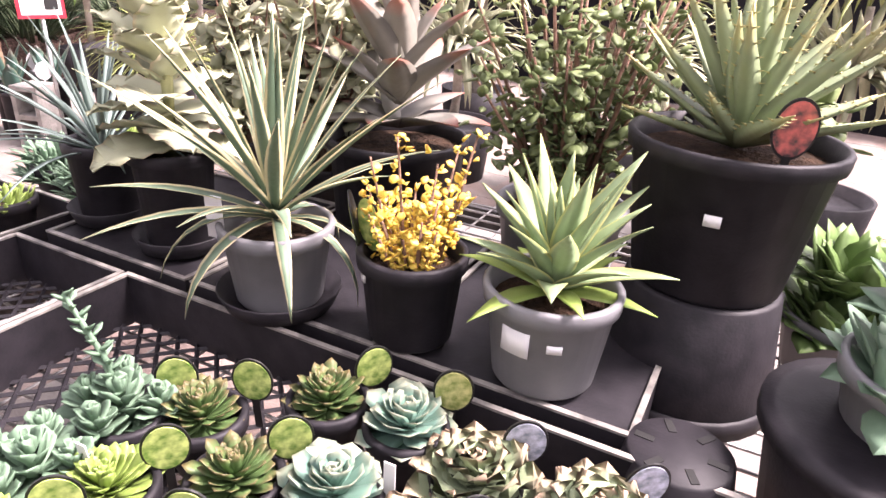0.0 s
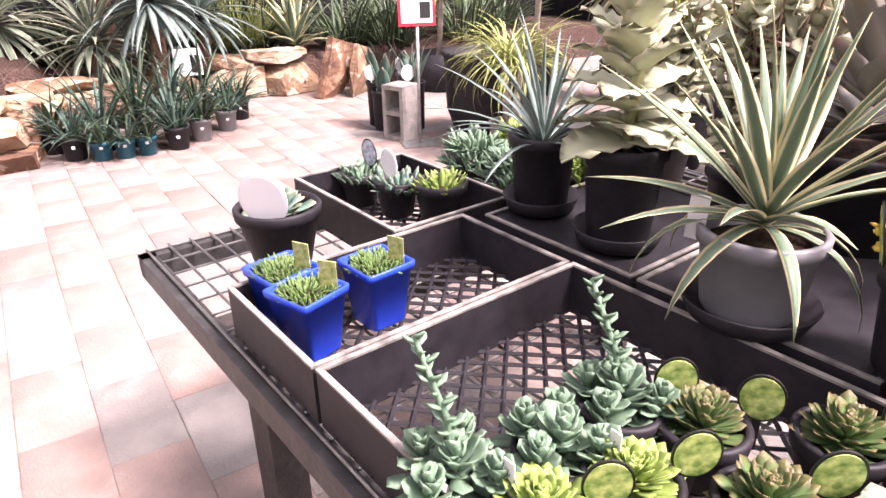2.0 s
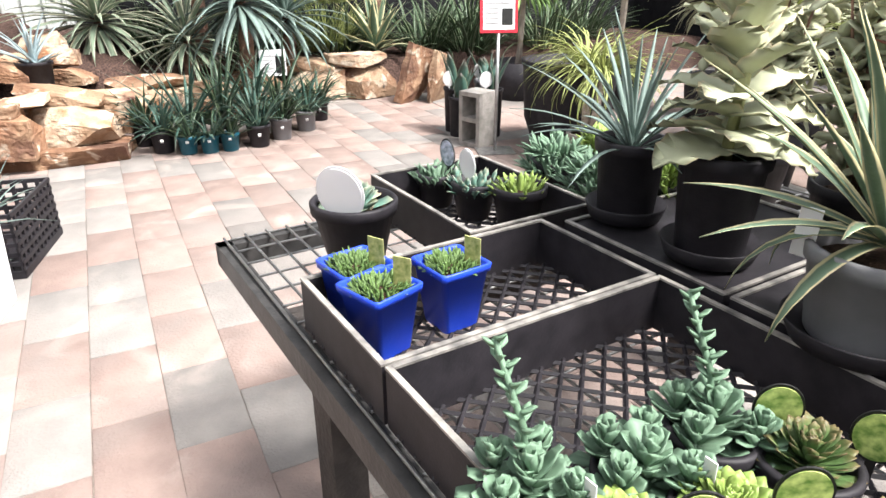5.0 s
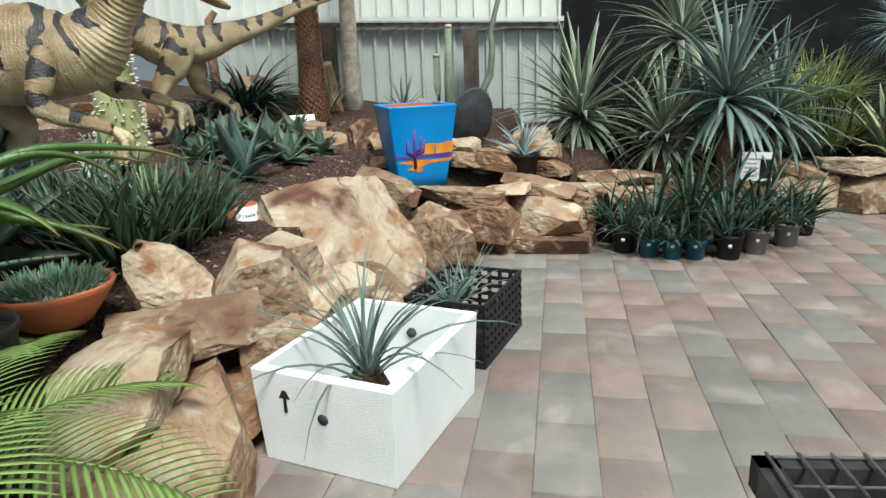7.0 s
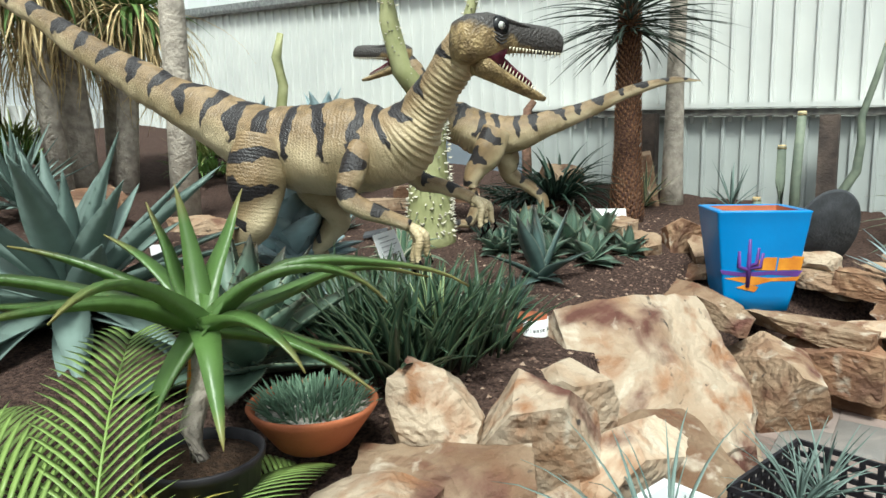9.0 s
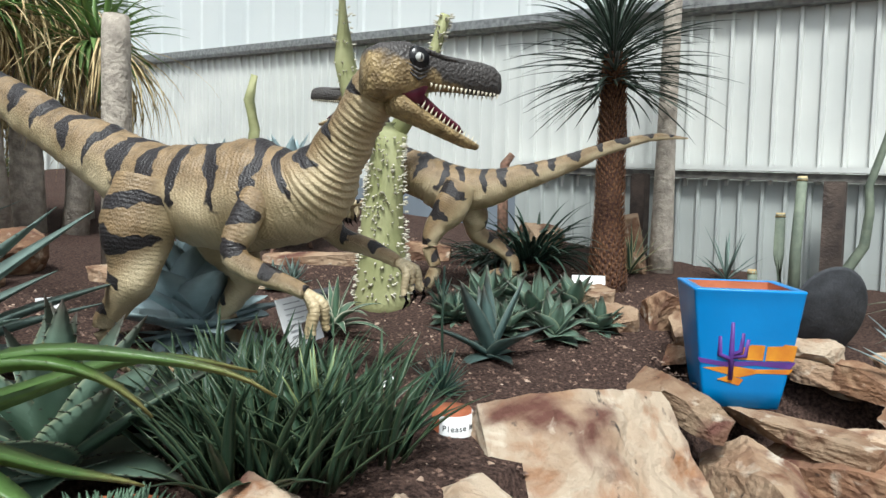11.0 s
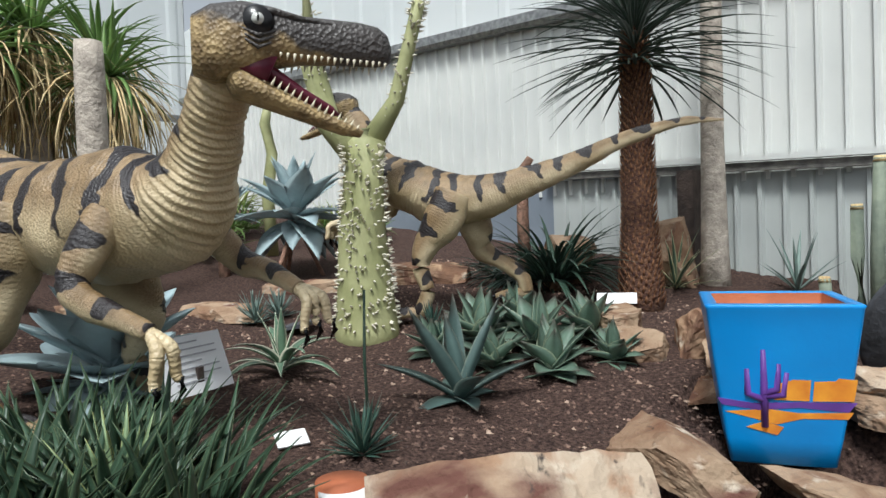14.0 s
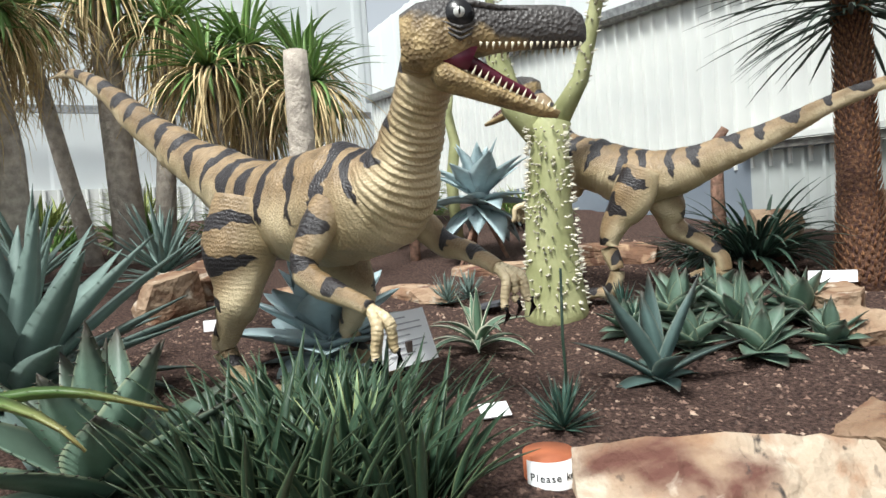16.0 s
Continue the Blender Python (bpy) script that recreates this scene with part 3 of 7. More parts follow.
# ---- garden edging rocks ----
ROCKS = [
    # x, y, z, length, width, height, turn, lean x, lean y, stone
    (-3.90, -1.10, 0.13, 0.46, 0.46, 0.26, -36, -42, 4, STONE),
    (-3.78, -1.44, 0.34, 0.36, 0.30, 0.34, 118, 8, 10, STONEP), (-3.15, -1.62, 0.50, 0.31, 0.25, 0.23, 112, 6, 8, STONEP),
    (-3.42, -1.40, 0.36, 0.44, 0.36, 0.44, 125, 10, -8, STONEP), (-2.98, -1.47, 0.36, 0.54, 0.30, 0.15, 122, 8, -6, STONE),
    (-3.12, -1.22, 0.22, 0.28, 0.24, 0.22, 30, 0, 0, STONE), (-3.30, -1.20, 0.12, 0.26, 0.24, 0.24, 50, 8, 0, STONEB),
    (-3.52, -1.20, 0.18, 0.46, 0.32, 0.50, 10, -30, 4, STONEP), (-2.92, -1.28, 0.09, 0.5, 0.28, 0.2, 8, 0, 0, STONEB),
    (-2.5, -1.25, 0.17, 1.0, 0.36, 0.34, 14, 8, 6, STONE), (-2.5, -1.46, 0.36, 0.75, 0.36, 0.16, 20, 10, 4, STONEP),
    (-1.8, -1.42, 0.14, 0.7, 0.4, 0.3, -8, 0, 4, STONEP), (-1.3, -1.5, 0.12, 0.6, 0.4, 0.28, 6, 0, 0, STONE), (-2.0, -1.85, 0.42, 0.7, 0.4, 0.2, 30, 5, 0, STONEP),
    (-5.08, -1.24, 0.53, 0.44, 0.24, 0.14, 99, 6, 20, STONE), (-5.06, -0.92, 0.19, 0.54, 0.30, 0.34, 42, -24, 20, STONE),
    (-5.42, -0.82, 0.385, 0.66, 0.28, 0.10, 78, 0, 3, STONE), (-5.38, -0.69, 0.225, 0.56, 0.34, 0.25, 74, 0, 2, STONEB),
    (-5.47, -0.52, 0.40, 0.36, 0.26, 0.07, 80, 0, -4, STONEP), (-5.50, -0.24, 0.23, 0.56, 0.34, 0.24, 72, 0, -2, STONEP), (-5.66, -0.28, 0.41, 0.56, 0.30, 0.10, 74, 0, 4, STONE),
    (-5.40, -0.42, 0.05, 1.0, 0.3, 0.12, 76, 0, 0, STONEB), (-5.92, -0.86, 0.57, 0.32, 0.22, 0.11, 80, 0, 0, STONE), (-5.95, -0.88, 0.67, 0.24, 0.2, 0.1, 60, 0, 0, STONEP), (-5.9, -0.58, 0.56, 0.32, 0.24, 0.14, 80, 0, 6, STONEB),
    (-5.78, -0.10, 0.22, 0.56, 0.30, 0.22, 70, 0, -2, STONEP), (-5.72, -0.02, 0.36, 0.55, 0.26, 0.08, 74, 0, 0, STONE),
    (-5.62, -0.35, 0.06, 0.95, 0.3, 0.12, 74, 0, 0, STONEB), (-5.95, 0.36, 0.22, 0.4, 0.28, 0.24, 66, 0, 0, STONEP),
    (-6.05, 0.3, 0.38, 0.6, 0.25, 0.10, 66, 0, 0, STONE), (-6.2, -0.25, 0.46, 0.42, 0.26, 0.12, 60, 0, 0, STONE),
    (-6.15, 0.75, 0.2, 0.5, 0.3, 0.3, 70, 0, 0, STONE), (-6.35, 1.2, 0.2, 0.5, 0.3, 0.3, 70, 0, 0, STONEB),
    (-6.72, 1.80, 0.15, 0.55, 0.3, 0.28, 88, 0, 0, STONEP), (-6.62, 2.32, 0.15, 0.5, 0.3, 0.28, 100, 0, 0, STONE),
    (-6.7, 1.75, 0.34, 0.5, 0.28, 0.12, 85, 0, 0, STONE), (-6.62, 2.2, 0.36, 0.55, 0.28, 0.12, 92, 0, 0, STONEP),
    (-6.22, 2.66, 0.22, 0.13, 0.36, 0.56, 30, -18, 8, STONEB), (-6.12, 2.86, 0.20, 0.12, 0.32, 0.48, 40, -14, 10, STONE),
    (-6.05, -1.95, 0.66, 0.30, 0.24, 0.26, 20, 6, 8, STONE), (-6.3, -2.2, 0.72, 0.32, 0.26, 0.22, 60, 8, 0, STONE),
    (-6.35, -1.8, 0.72, 0.34, 0.22, 0.28, 50, -20, 12, STONEB), (-6.2, -1.55, 0.62, 0.34, 0.22, 0.2, 30, 12, 20, STONE),
    (-6.05, -1.62, 0.52, 0.5, 0.22, 0.12, 30, 0, 0, STONE), (-6.2, -0.3, 0.6, 0.34, 0.22, 0.16, 80, 0, 0, STONEP),
    (-6.15, -0.9, 0.50, 0.6, 0.3, 0.12, 75, 0, 0, STONE), (-6.45, -0.5, 0.5, 0.44, 0.3, 0.16, 60, 4, 6, STONE),
    (-6.75, -0.35, 0.6, 0.4, 0.26, 0.2, 40, 10, 0, STONEP), (-7.1, -3.1, 1.05, 0.42, 0.3, 0.4, 50, -14, 10, STONE),
    (-7.45, -2.5, 1.05, 0.36, 0.3, 0.5, 20, 10, 10, STONE), (-3.38, -4.75, 0.9, 0.4, 0.3, 0.35, 30, 0, 10, STONE),
    (-3.75, -5.1, 0.98, 0.5, 0.35, 0.3, 10, -20, 0, STONEB), (-5.85, -4.5, 0.9, 0.9, 0.3, 0.14, 130, 0, 0, STONE),
    (-5.0, -4.35, 0.8, 0.6, 0.3, 0.14, 110, 0, 0, STONE), (-6.5, -4.1, 0.98, 0.8, 0.3, 0.16, 120, 0, 0, STONEB),
    (-4.3, -4.6, 0.85, 0.5, 0.3, 0.16, 100, 0, 0, STONE),
]
for i, (x, y, z, a, w, h, rz, rx, ry, st) in enumerate(ROCKS):
    lab = {STONEP: "pale cream sandstone block with rusty stains in the garden edging", STONE: "rough orange-brown sandstone slab in the garden edging",
           STONEB: "dark reddish-brown sandstone block in the garden edging"}[st]
    rock("sandstone_rock", (x, y, z), (a, w, h), rz, rx, ry, i + 3, st, lab)
rock("sandstone_boulder", (-4.34, -1.28, 0.21), (0.82, 0.92, 0.39), -36, -47, 2, 77, STONEP, "large leaning sandstone boulder, cream with rusty brown patches", rough=0.035,
     planes=(((0.8, 0.5, 0.3), 0.54), ((-0.85, 0.45, 0.35), 0.54), ((-0.4, -0.1, 0.9), 0.50), ((0.35, 0.2, 0.9), 0.47), ((-0.1, 0.9, 0.45), 0.53)))


# ---- dinosaur statues ----
def raptor_skin():
    m = bpy.data.materials.new("striped_statue_skin")
    m.use_nodes = True
    n, k = m.node_tree.nodes, m.node_tree.links
    p = n["Principled BSDF"]
    tc = n.new("ShaderNodeTexCoord")
    sep = n.new("ShaderNodeSeparateXYZ")
    k.new(tc.outputs["UV"], sep.inputs[0])

    def math_node(op, a, b=None, c=None):
        q = n.new("ShaderNodeMath")
        q.operation = op
        for i, v in enumerate((a, b, c)):
            if v is None:
                continue
            if isinstance(v, (int, float)):
                q.inputs[i].default_value = v
            else:
                k.new(v, q.inputs[i])
        return q.outputs[0]

    no = n.new("ShaderNodeTexNoise")
    no.inputs["Scale"].default_value, no.inputs["Detail"].default_value = 6, 3
    k.new(tc.outputs["Object"], no.inputs["Vector"])
    jig = math_node("MULTIPLY_ADD", no.outputs[0], 0.22, sep.outputs[0])
    wave = math_node("SINE", math_node("MULTIPLY", jig, 2 * math.pi / 0.165))
    lim = math_node("MULTIPLY_ADD", sep.outputs[1], -0.74, 0.78)
    st = n.new("ShaderNodeMapRange")
    k.new(math_node("SUBTRACT", wave, lim), st.inputs[0])
    st.inputs[1].default_value, st.inputs[2].default_value = -0.04, 0.04
    n3 = n.new("ShaderNodeTexNoise")
    n3.inputs["Scale"].default_value, n3.inputs["Detail"].default_value = 22, 6
    k.new(tc.outputs["Object"], n3.inputs["Vector"])
    tan = n.new("ShaderNodeMixRGB")
    tan.inputs[1].default_value, tan.inputs[2].default_value = (0.12, 0.083, 0.045, 1), (0.43, 0.30, 0.165, 1)
    k.new(n3.outputs[0], tan.inputs[0])
    bel = n.new("ShaderNodeMapRange")
    k.new(sep.outputs[1], bel.inputs[0])
    bel.inputs[1].default_value, bel.inputs[2].default_value = 0.35, -0.5
    mb = n.new("ShaderNodeMixRGB")
    mb.inputs[2].default_value = (0.60, 0.49, 0.31, 1)
    k.new(bel.outputs[0], mb.inputs[0])
    k.new(tan.outputs[0], mb.inputs[1])
    mx = n.new("ShaderNodeMixRGB")
    grime = n.new("ShaderNodeMixRGB")
    grime.blend_type = "MULTIPLY"
    grime.inputs[0].default_value = 0.85
    k.new(mb.outputs[0], grime.inputs[1])
    gr, gn = n.new("ShaderNodeValToRGB"), n.new("ShaderNodeTexNoise")
    gn.inputs["Scale"].default_value, gn.inputs["Detail"].default_value = 4.5, 8
    gr.color_ramp.elements[0].position, gr.color_ramp.elements[1].position = 0.36, 0.6
    gr.color_ramp.elements[0].color, gr.color_ramp.elements[1].color = (0.6, 0.55, 0.46, 1), (1, 1, 1, 1)
    k.new(tc.outputs["Object"], gn.inputs["Vector"])
    k.new(gn.outputs[0], gr.inputs[0])
    k.new(gr.outputs[0], grime.inputs[2])
    mx.inputs[2].default_value = (0.02, 0.016, 0.017, 1)
    k.new(st.outputs[0], mx.inputs[0])
    k.new(grime.outputs[0], mx.inputs[1])
    k.new(mx.outputs[0], p.inputs["Base Color"])
    p.inputs["Roughness"].default_value = 0.45
    vo = n.new("ShaderNodeTexVoronoi")
    vo.inputs["Scale"].default_value = 95
    k.new(tc.outputs["Object"], vo.inputs["Vector"])
    fold = n.new("ShaderNodeTexWave")
    fold.inputs["Scale"].default_value, fold.inputs["Distortion"].default_value, fold.inputs["Detail Scale"].default_value = 19, 5.0, 1.6
    k.new(tc.outputs["UV"], fold.inputs["Vector"])
    hh = math_node("ADD", vo.outputs["Distance"], math_node("MULTIPLY", fold.outputs[0], 0.55))
    bp = n.new("ShaderNodeBump")
    bp.inputs["Strength"].default_value, bp.inputs["Distance"].default_value = 0.5, 0.005
    k.new(hh, bp.inputs["Height"])
    k.new(bp.outputs[0], p.inputs["Normal"])
    return m


SKIN = raptor_skin()
def head_skin():
    """Tan scales below, a dark grey mask above; the UV's v runs up the head."""
    m = mat("tan_head_scales", (0.40, 0.29, 0.14), (0.17, 0.115, 0.055), 16, 0.5, 0.0)
    n, k = m.node_tree.nodes, m.node_tree.links
    p = n["Principled BSDF"]
    src = p.inputs["Base Color"].links[0].from_socket
    tc, sep, no, ad, mr, mx = n.new("ShaderNodeTexCoord"), n.new("ShaderNodeSeparateXYZ"), n.new("ShaderNodeTexNoise"), n.new("ShaderNodeMath"), n.new("ShaderNodeMapRange"), n.new("ShaderNodeMixRGB")
    no.inputs["Scale"].default_value, no.inputs["Detail"].default_value = 12, 5
    ad.operation = "MULTIPLY_ADD"
    ad.inputs[1].default_value = 1.3
    k.new(tc.outputs["UV"], sep.inputs[0])
    k.new(tc.outputs["Object"], no.inputs["Vector"])
    k.new(no.outputs[0], ad.inputs[0])
    fw = n.new("ShaderNodeMath")
    fw.operation = "MULTIPLY_ADD"
    fw.inputs[1].default_value = 3.0
    k.new(sep.outputs[0], fw.inputs[0])
    k.new(sep.outputs[1], fw.inputs[2])
    k.new(fw.outputs[0], ad.inputs[2])
    mr.inputs[1].default_value, mr.inputs[2].default_value = 0.35, 0.65
    k.new(ad.outputs[0], mr.inputs[0])
    k.new(mr.outputs[0], mx.inputs[0])
    k.new(src, mx.inputs[1])
    mx.inputs[2].default_value = (0.062, 0.055, 0.052, 1)
    k.new(mx.outputs[0], p.inputs["Base Color"])
    vo, bp = n.new("ShaderNodeTexVoronoi"), n.new("ShaderNodeBump")
    vo.inputs["Scale"].default_value = 85
    k.new(tc.outputs["Object"], vo.inputs["Vector"])
    bp.inputs["Strength"].default_value, bp.inputs["Distance"].default_value = 0.9, 0.006
    k.new(vo.outputs["Distance"], bp.inputs["Height"])
    k.new(bp.outputs[0], p.inputs["Normal"])
    return m


HEADSKIN = head_skin()
MOUTH = mat("dark_red_mouth", (0.11, 0.012, 0.03), None, 10, 0.35, 0.1, 60)
BONE = mat("ivory_teeth", (0.75, 0.68, 0.52), None, 10, 0.35, 0)
EYE = mat("glassy_grey_eye", (0.62, 0.62, 0.58), (0.42, 0.42, 0.4), 60, 0.15, 0)
CLAW = mat("black_claw", (0.012, 0.011, 0.012), None, 10, 0.25, 0)


def body_loft(b, pts, n=18, slot=0, plain=False):
    """pts: place, half width, half height; UV holds the length run and the height on the body."""
    c = [Vector(p[0]) for p in pts]
    fine, run = [], 0.0
    step = 0.006 if n > 18 else 0.02
    for i in range(len(c) - 1):
        p0, p1, p2, p3 = c[max(i - 1, 0)], c[i], c[i + 1], c[min(i + 2, len(c) - 1)]
        cuts = max(4, int((p2 - p1).length / step))
        for s in range(cuts):
            t = s / cuts
            q = 0.5 * ((2 * p1) + (p2 - p0) * t + (2 * p0 - 5 * p1 + 4 * p2 - p3) * t * t + (3 * p1 - p0 - 3 * p2 + p3) * t ** 3)
            e = t * t * (3 - 2 * t)
            fine.append((q, pts[i][1] * (1 - e) + pts[i + 1][1] * e, pts[i][2] * (1 - e) + pts[i + 1][2] * e))
    fine.append((c[-1], pts[-1][1], pts[-1][2]))
    rings, uvs = [], []
    for i, (q, w, h) in enumerate(fine):
        d = (fine[min(i + 1, len(fine) - 1)][0] - fine[max(i - 1, 0)][0]).normalized()
        s = d.cross(Vector((0, 0, 1))).normalized()
        u = s.cross(d).normalized()
        if i:
            run += (q - fine[i - 1][0]).length
        neck = min(1.0, max(0.0, (d.z - 0.25) / 0.3)) if d.x > 0 and n > 18 else 0.0
        ring = []
        for j in range(n):
            a = 2 * math.pi * j / n
            p = q + w * math.cos(a) * s + h * math.sin(a) * u
            out = (p - q).normalized()
            low = min(1.0, max(0.0, 0.45 - math.sin(a)))
            k = neck * low * 0.0052 * math.sin(run * 2 * math.pi / 0.026 + 0.8 * noise.noise(p * 9))
            k += min(w, h) * (0.10 * noise.noise(p * 7) + 0.05 * noise.noise(p * 19)) + 0.003 * noise.noise(p * 45)
            ring.append(p + out * k)
        rings.append(ring)
        uvs.append([(run, -0.45 if plain else math.sin(2 * math.pi * j / n)) for j in range(n)])
    b.loft(rings, uvs, slot)


def cone(b, base, tip, r, slot, n=5):
    base, tip = Vector(base), Vector(tip)
    mid = (base + tip) / 2
    tube(b, [base, mid, tip], [r, r * 0.62, r * 0.05], n, slot)


def claw_hand(b, wrist, tips, r=0.02):
    for t in tips:
        w, t = Vector(wrist), Vector(t)
        k = w.lerp(t, 0.55) + Vector((0.02, 0, 0.035))
        body_loft(b, [(w, r * 1.1, r * 1.1), (k, r, r), (w.lerp(t, 0.85), r * 0.8, r * 0.8), (t, r * 0.6, r * 0.6)], 8, plain=True)
        tube(b, [t + Vector((0, 0, 0.01)), t + Vector((0.01, 0, -0.025)), t + Vector((-0.012, 0, -0.06))], [r * 0.62, r * 0.5, r * 0.06], 6, 4)


def raptor(m, spine, legs, arms, head, label):
    """Statue in x forward, y left, z up; head: place of the eye line, turn to the left, tilt, scale."""
    b = Buf()
    body_loft(b, spine, 36)
    for pts, foot, out in legs:
        body_loft(b, pts, 18)
        f = Vector(foot)
        for a, L in ((-26, 0.17), (0, 0.20), (26, 0.16)):
            d = Vector((math.cos(radians(a + out)), math.sin(radians(a + out)), 0))
            body_loft(b, [(f + Vector((0, 0, 0.03)), 0.035, 0.035), (f + d * L * 0.5 + Vector((0, 0, 0.035)), 0.026, 0.028), (f + d * L + Vector((0, 0, 0.016)), 0.014, 0.016)], 8)
            cone(b, f + d * L + Vector((0, 0, 0.02)), f + d * (L + 0.05), 0.013, 4)
    for pts, tips in arms:
        body_loft(b, pts, 10)
        claw_hand(b, pts[-1][0], tips)
    (hx, hy, hz), turn, tilt, sc = head
    H = pose(hx, hy, hz, 0, tilt, turn) @ Matrix.Scale(sc, 4)
    hb = Buf()
    rings = []
    for x, w, top, bot in ((-0.17, 0.06, 0.045, -0.115), (-0.12, 0.088, 0.074, -0.135), (-0.04, 0.093, 0.088, -0.122), (0.04, 0.08, 0.078, -0.085), (0.12, 0.064, 0.060, -0.07),
                           (0.20, 0.056, 0.058, -0.066), (0.28, 0.05, 0.056, -0.066), (0.335, 0.044, 0.047, -0.065), (0.365, 0.03, 0.026, -0.06), (0.376, 0.014, -0.005, -0.05)):
        ring = []
        for j in range(16):
            a = 2 * math.pi * j / 16
            y, z = math.cos(a), math.sin(a)
            zz = (top + bot) / 2 + (top - bot) / 2 * (abs(z) ** 0.8 * (1 if z > 0 else -1))
            ring.append((x, w * (abs(y) ** 0.75 * (1 if y > 0 else -1)), zz))
        rings.append(ring)
    hb.loft(rings, [[(p[0], p[2] / 0.08) for p in r] for r in rings], 1)
    for s in (-1, 1):
        tube(hb, [(-0.05, s * 0.074, 0.046), (0.03, s * 0.074, 0.052), (0.12, s * 0.055, 0.04), (0.22, s * 0.041, 0.031)], [0.004, 0.009, 0.008, 0.004], 8, 1)
        tube(hb, [(0.0, s * 0.075, 0.02), (0.0, s * 0.0935, 0.02)], [0.046, 0.036], 16, 4)
        for k in (0, 1, 2):
            tube(hb, [(-0.05 + 0.008 * k, s * 0.088, 0.0 - 0.016 * k), (0.0, s * 0.092, -0.022 - 0.016 * k), (0.045 - 0.006 * k, s * 0.078, -0.004 - 0.016 * k)], [0.003, 0.006, 0.003], 6, 1)
        e = Buf()
        e.loft([circle(0.018 * math.sin(t), 0.016 * math.cos(t), 14) for t in np.linspace(0.05, math.pi - 0.05, 8)])
        hb.add(e, pose(0.0, s * 0.088, 0.022, 90), 5)
        tube(hb, [(0, s * 0.109, 0.034), (0, s * 0.1115, 0.022), (0, s * 0.109, 0.01)], [0.002, 0.0032, 0.002], 6, 4)
        for i in range(17):
            x = 0.06 + i * 0.0185
            w = float(np.interp(x, (0.04, 0.2, 0.34, 0.37), (0.072, 0.048, 0.03, 0.012)))
            cone(hb, (x, s * w, -0.058), (x - 0.004, s * w * 0.97, -0.073 - 0.005 * (i % 3)), 0.005, 3, 4)
        cone(hb, (0.335, s * 0.03, 0.0), (0.345, s * 0.036, 0.0), 0.012, 4, 6)
    jaw = pose(-0.05, 0, -0.085, 0, 26, 0)
    jb = Buf()
    jr = []
    for x, w, z0, z1 in ((-0.01, 0.05, -0.005, -0.065), (0.02, 0.077, 0.002, -0.088), (0.12, 0.06, -0.006, -0.072), (0.24, 0.043, -0.006, -0.055), (0.33, 0.032, -0.001, -0.042), (0.38, 0.016, 0.0, -0.024)):
        jr.append([(x, w * math.cos(2 * math.pi * j / 12), (z0 + z1) / 2 + (z0 - z1) / 2 * math.sin(2 * math.pi * j / 12)) for j in range(12)])
    jb.loft(jr, slot=1)
    jb.uv = [(0.0, -0.75) for p in jb.v]
    tube(jb, [(-0.03, 0, 0.03), (0.08, 0, 0.022), (0.18, 0, 0.012), (0.27, 0, 0.008), (0.3, 0, 0.006)], [0.03, 0.024, 0.018, 0.014, 0.004], 8, 2, 1.6)
    for s in (-1, 1):
        for i in range(15):
            x = 0.08 + i * 0.02
            w = float(np.interp(x, (0.02, 0.12, 0.24, 0.38), (0.066, 0.05, 0.034, 0.012)))
            cone(jb, (x, s * w, -0.018), (x, s * w * 0.95, 0.008 + 0.005 * (i % 2)), 0.005, 3, 4)
    hb.add(jb, jaw)
    for s in (-1, 1):
        o = len(hb.v)
        q = [(-0.06, s * 0.066, -0.07), (0.05, s * 0.062, -0.068), (0.02, s * 0.06, -0.135), (-0.05, s * 0.064, -0.105)]
        hb.v += q + [(p[0], p[1] - s * 0.02, p[2]) for p in q]
        hb.uv += [(0, 0)] * 8
        for f in ((0, 1, 2, 3), (7, 6, 5, 4), (0, 4, 5, 1), (1, 5, 6, 2), (2, 6, 7, 3), (3, 7, 4, 0)):
            hb.f.append(tuple(o + i for i in f))
            hb.mi.append(2)
    b.add(hb, H)
    ob = part("dinosaur_statue", b, [SKIN, HEADSKIN, MOUTH, BONE, CLAW, EYE], None, m=m)
    return tagged(ob, label, "statue", "dinosaur statues")


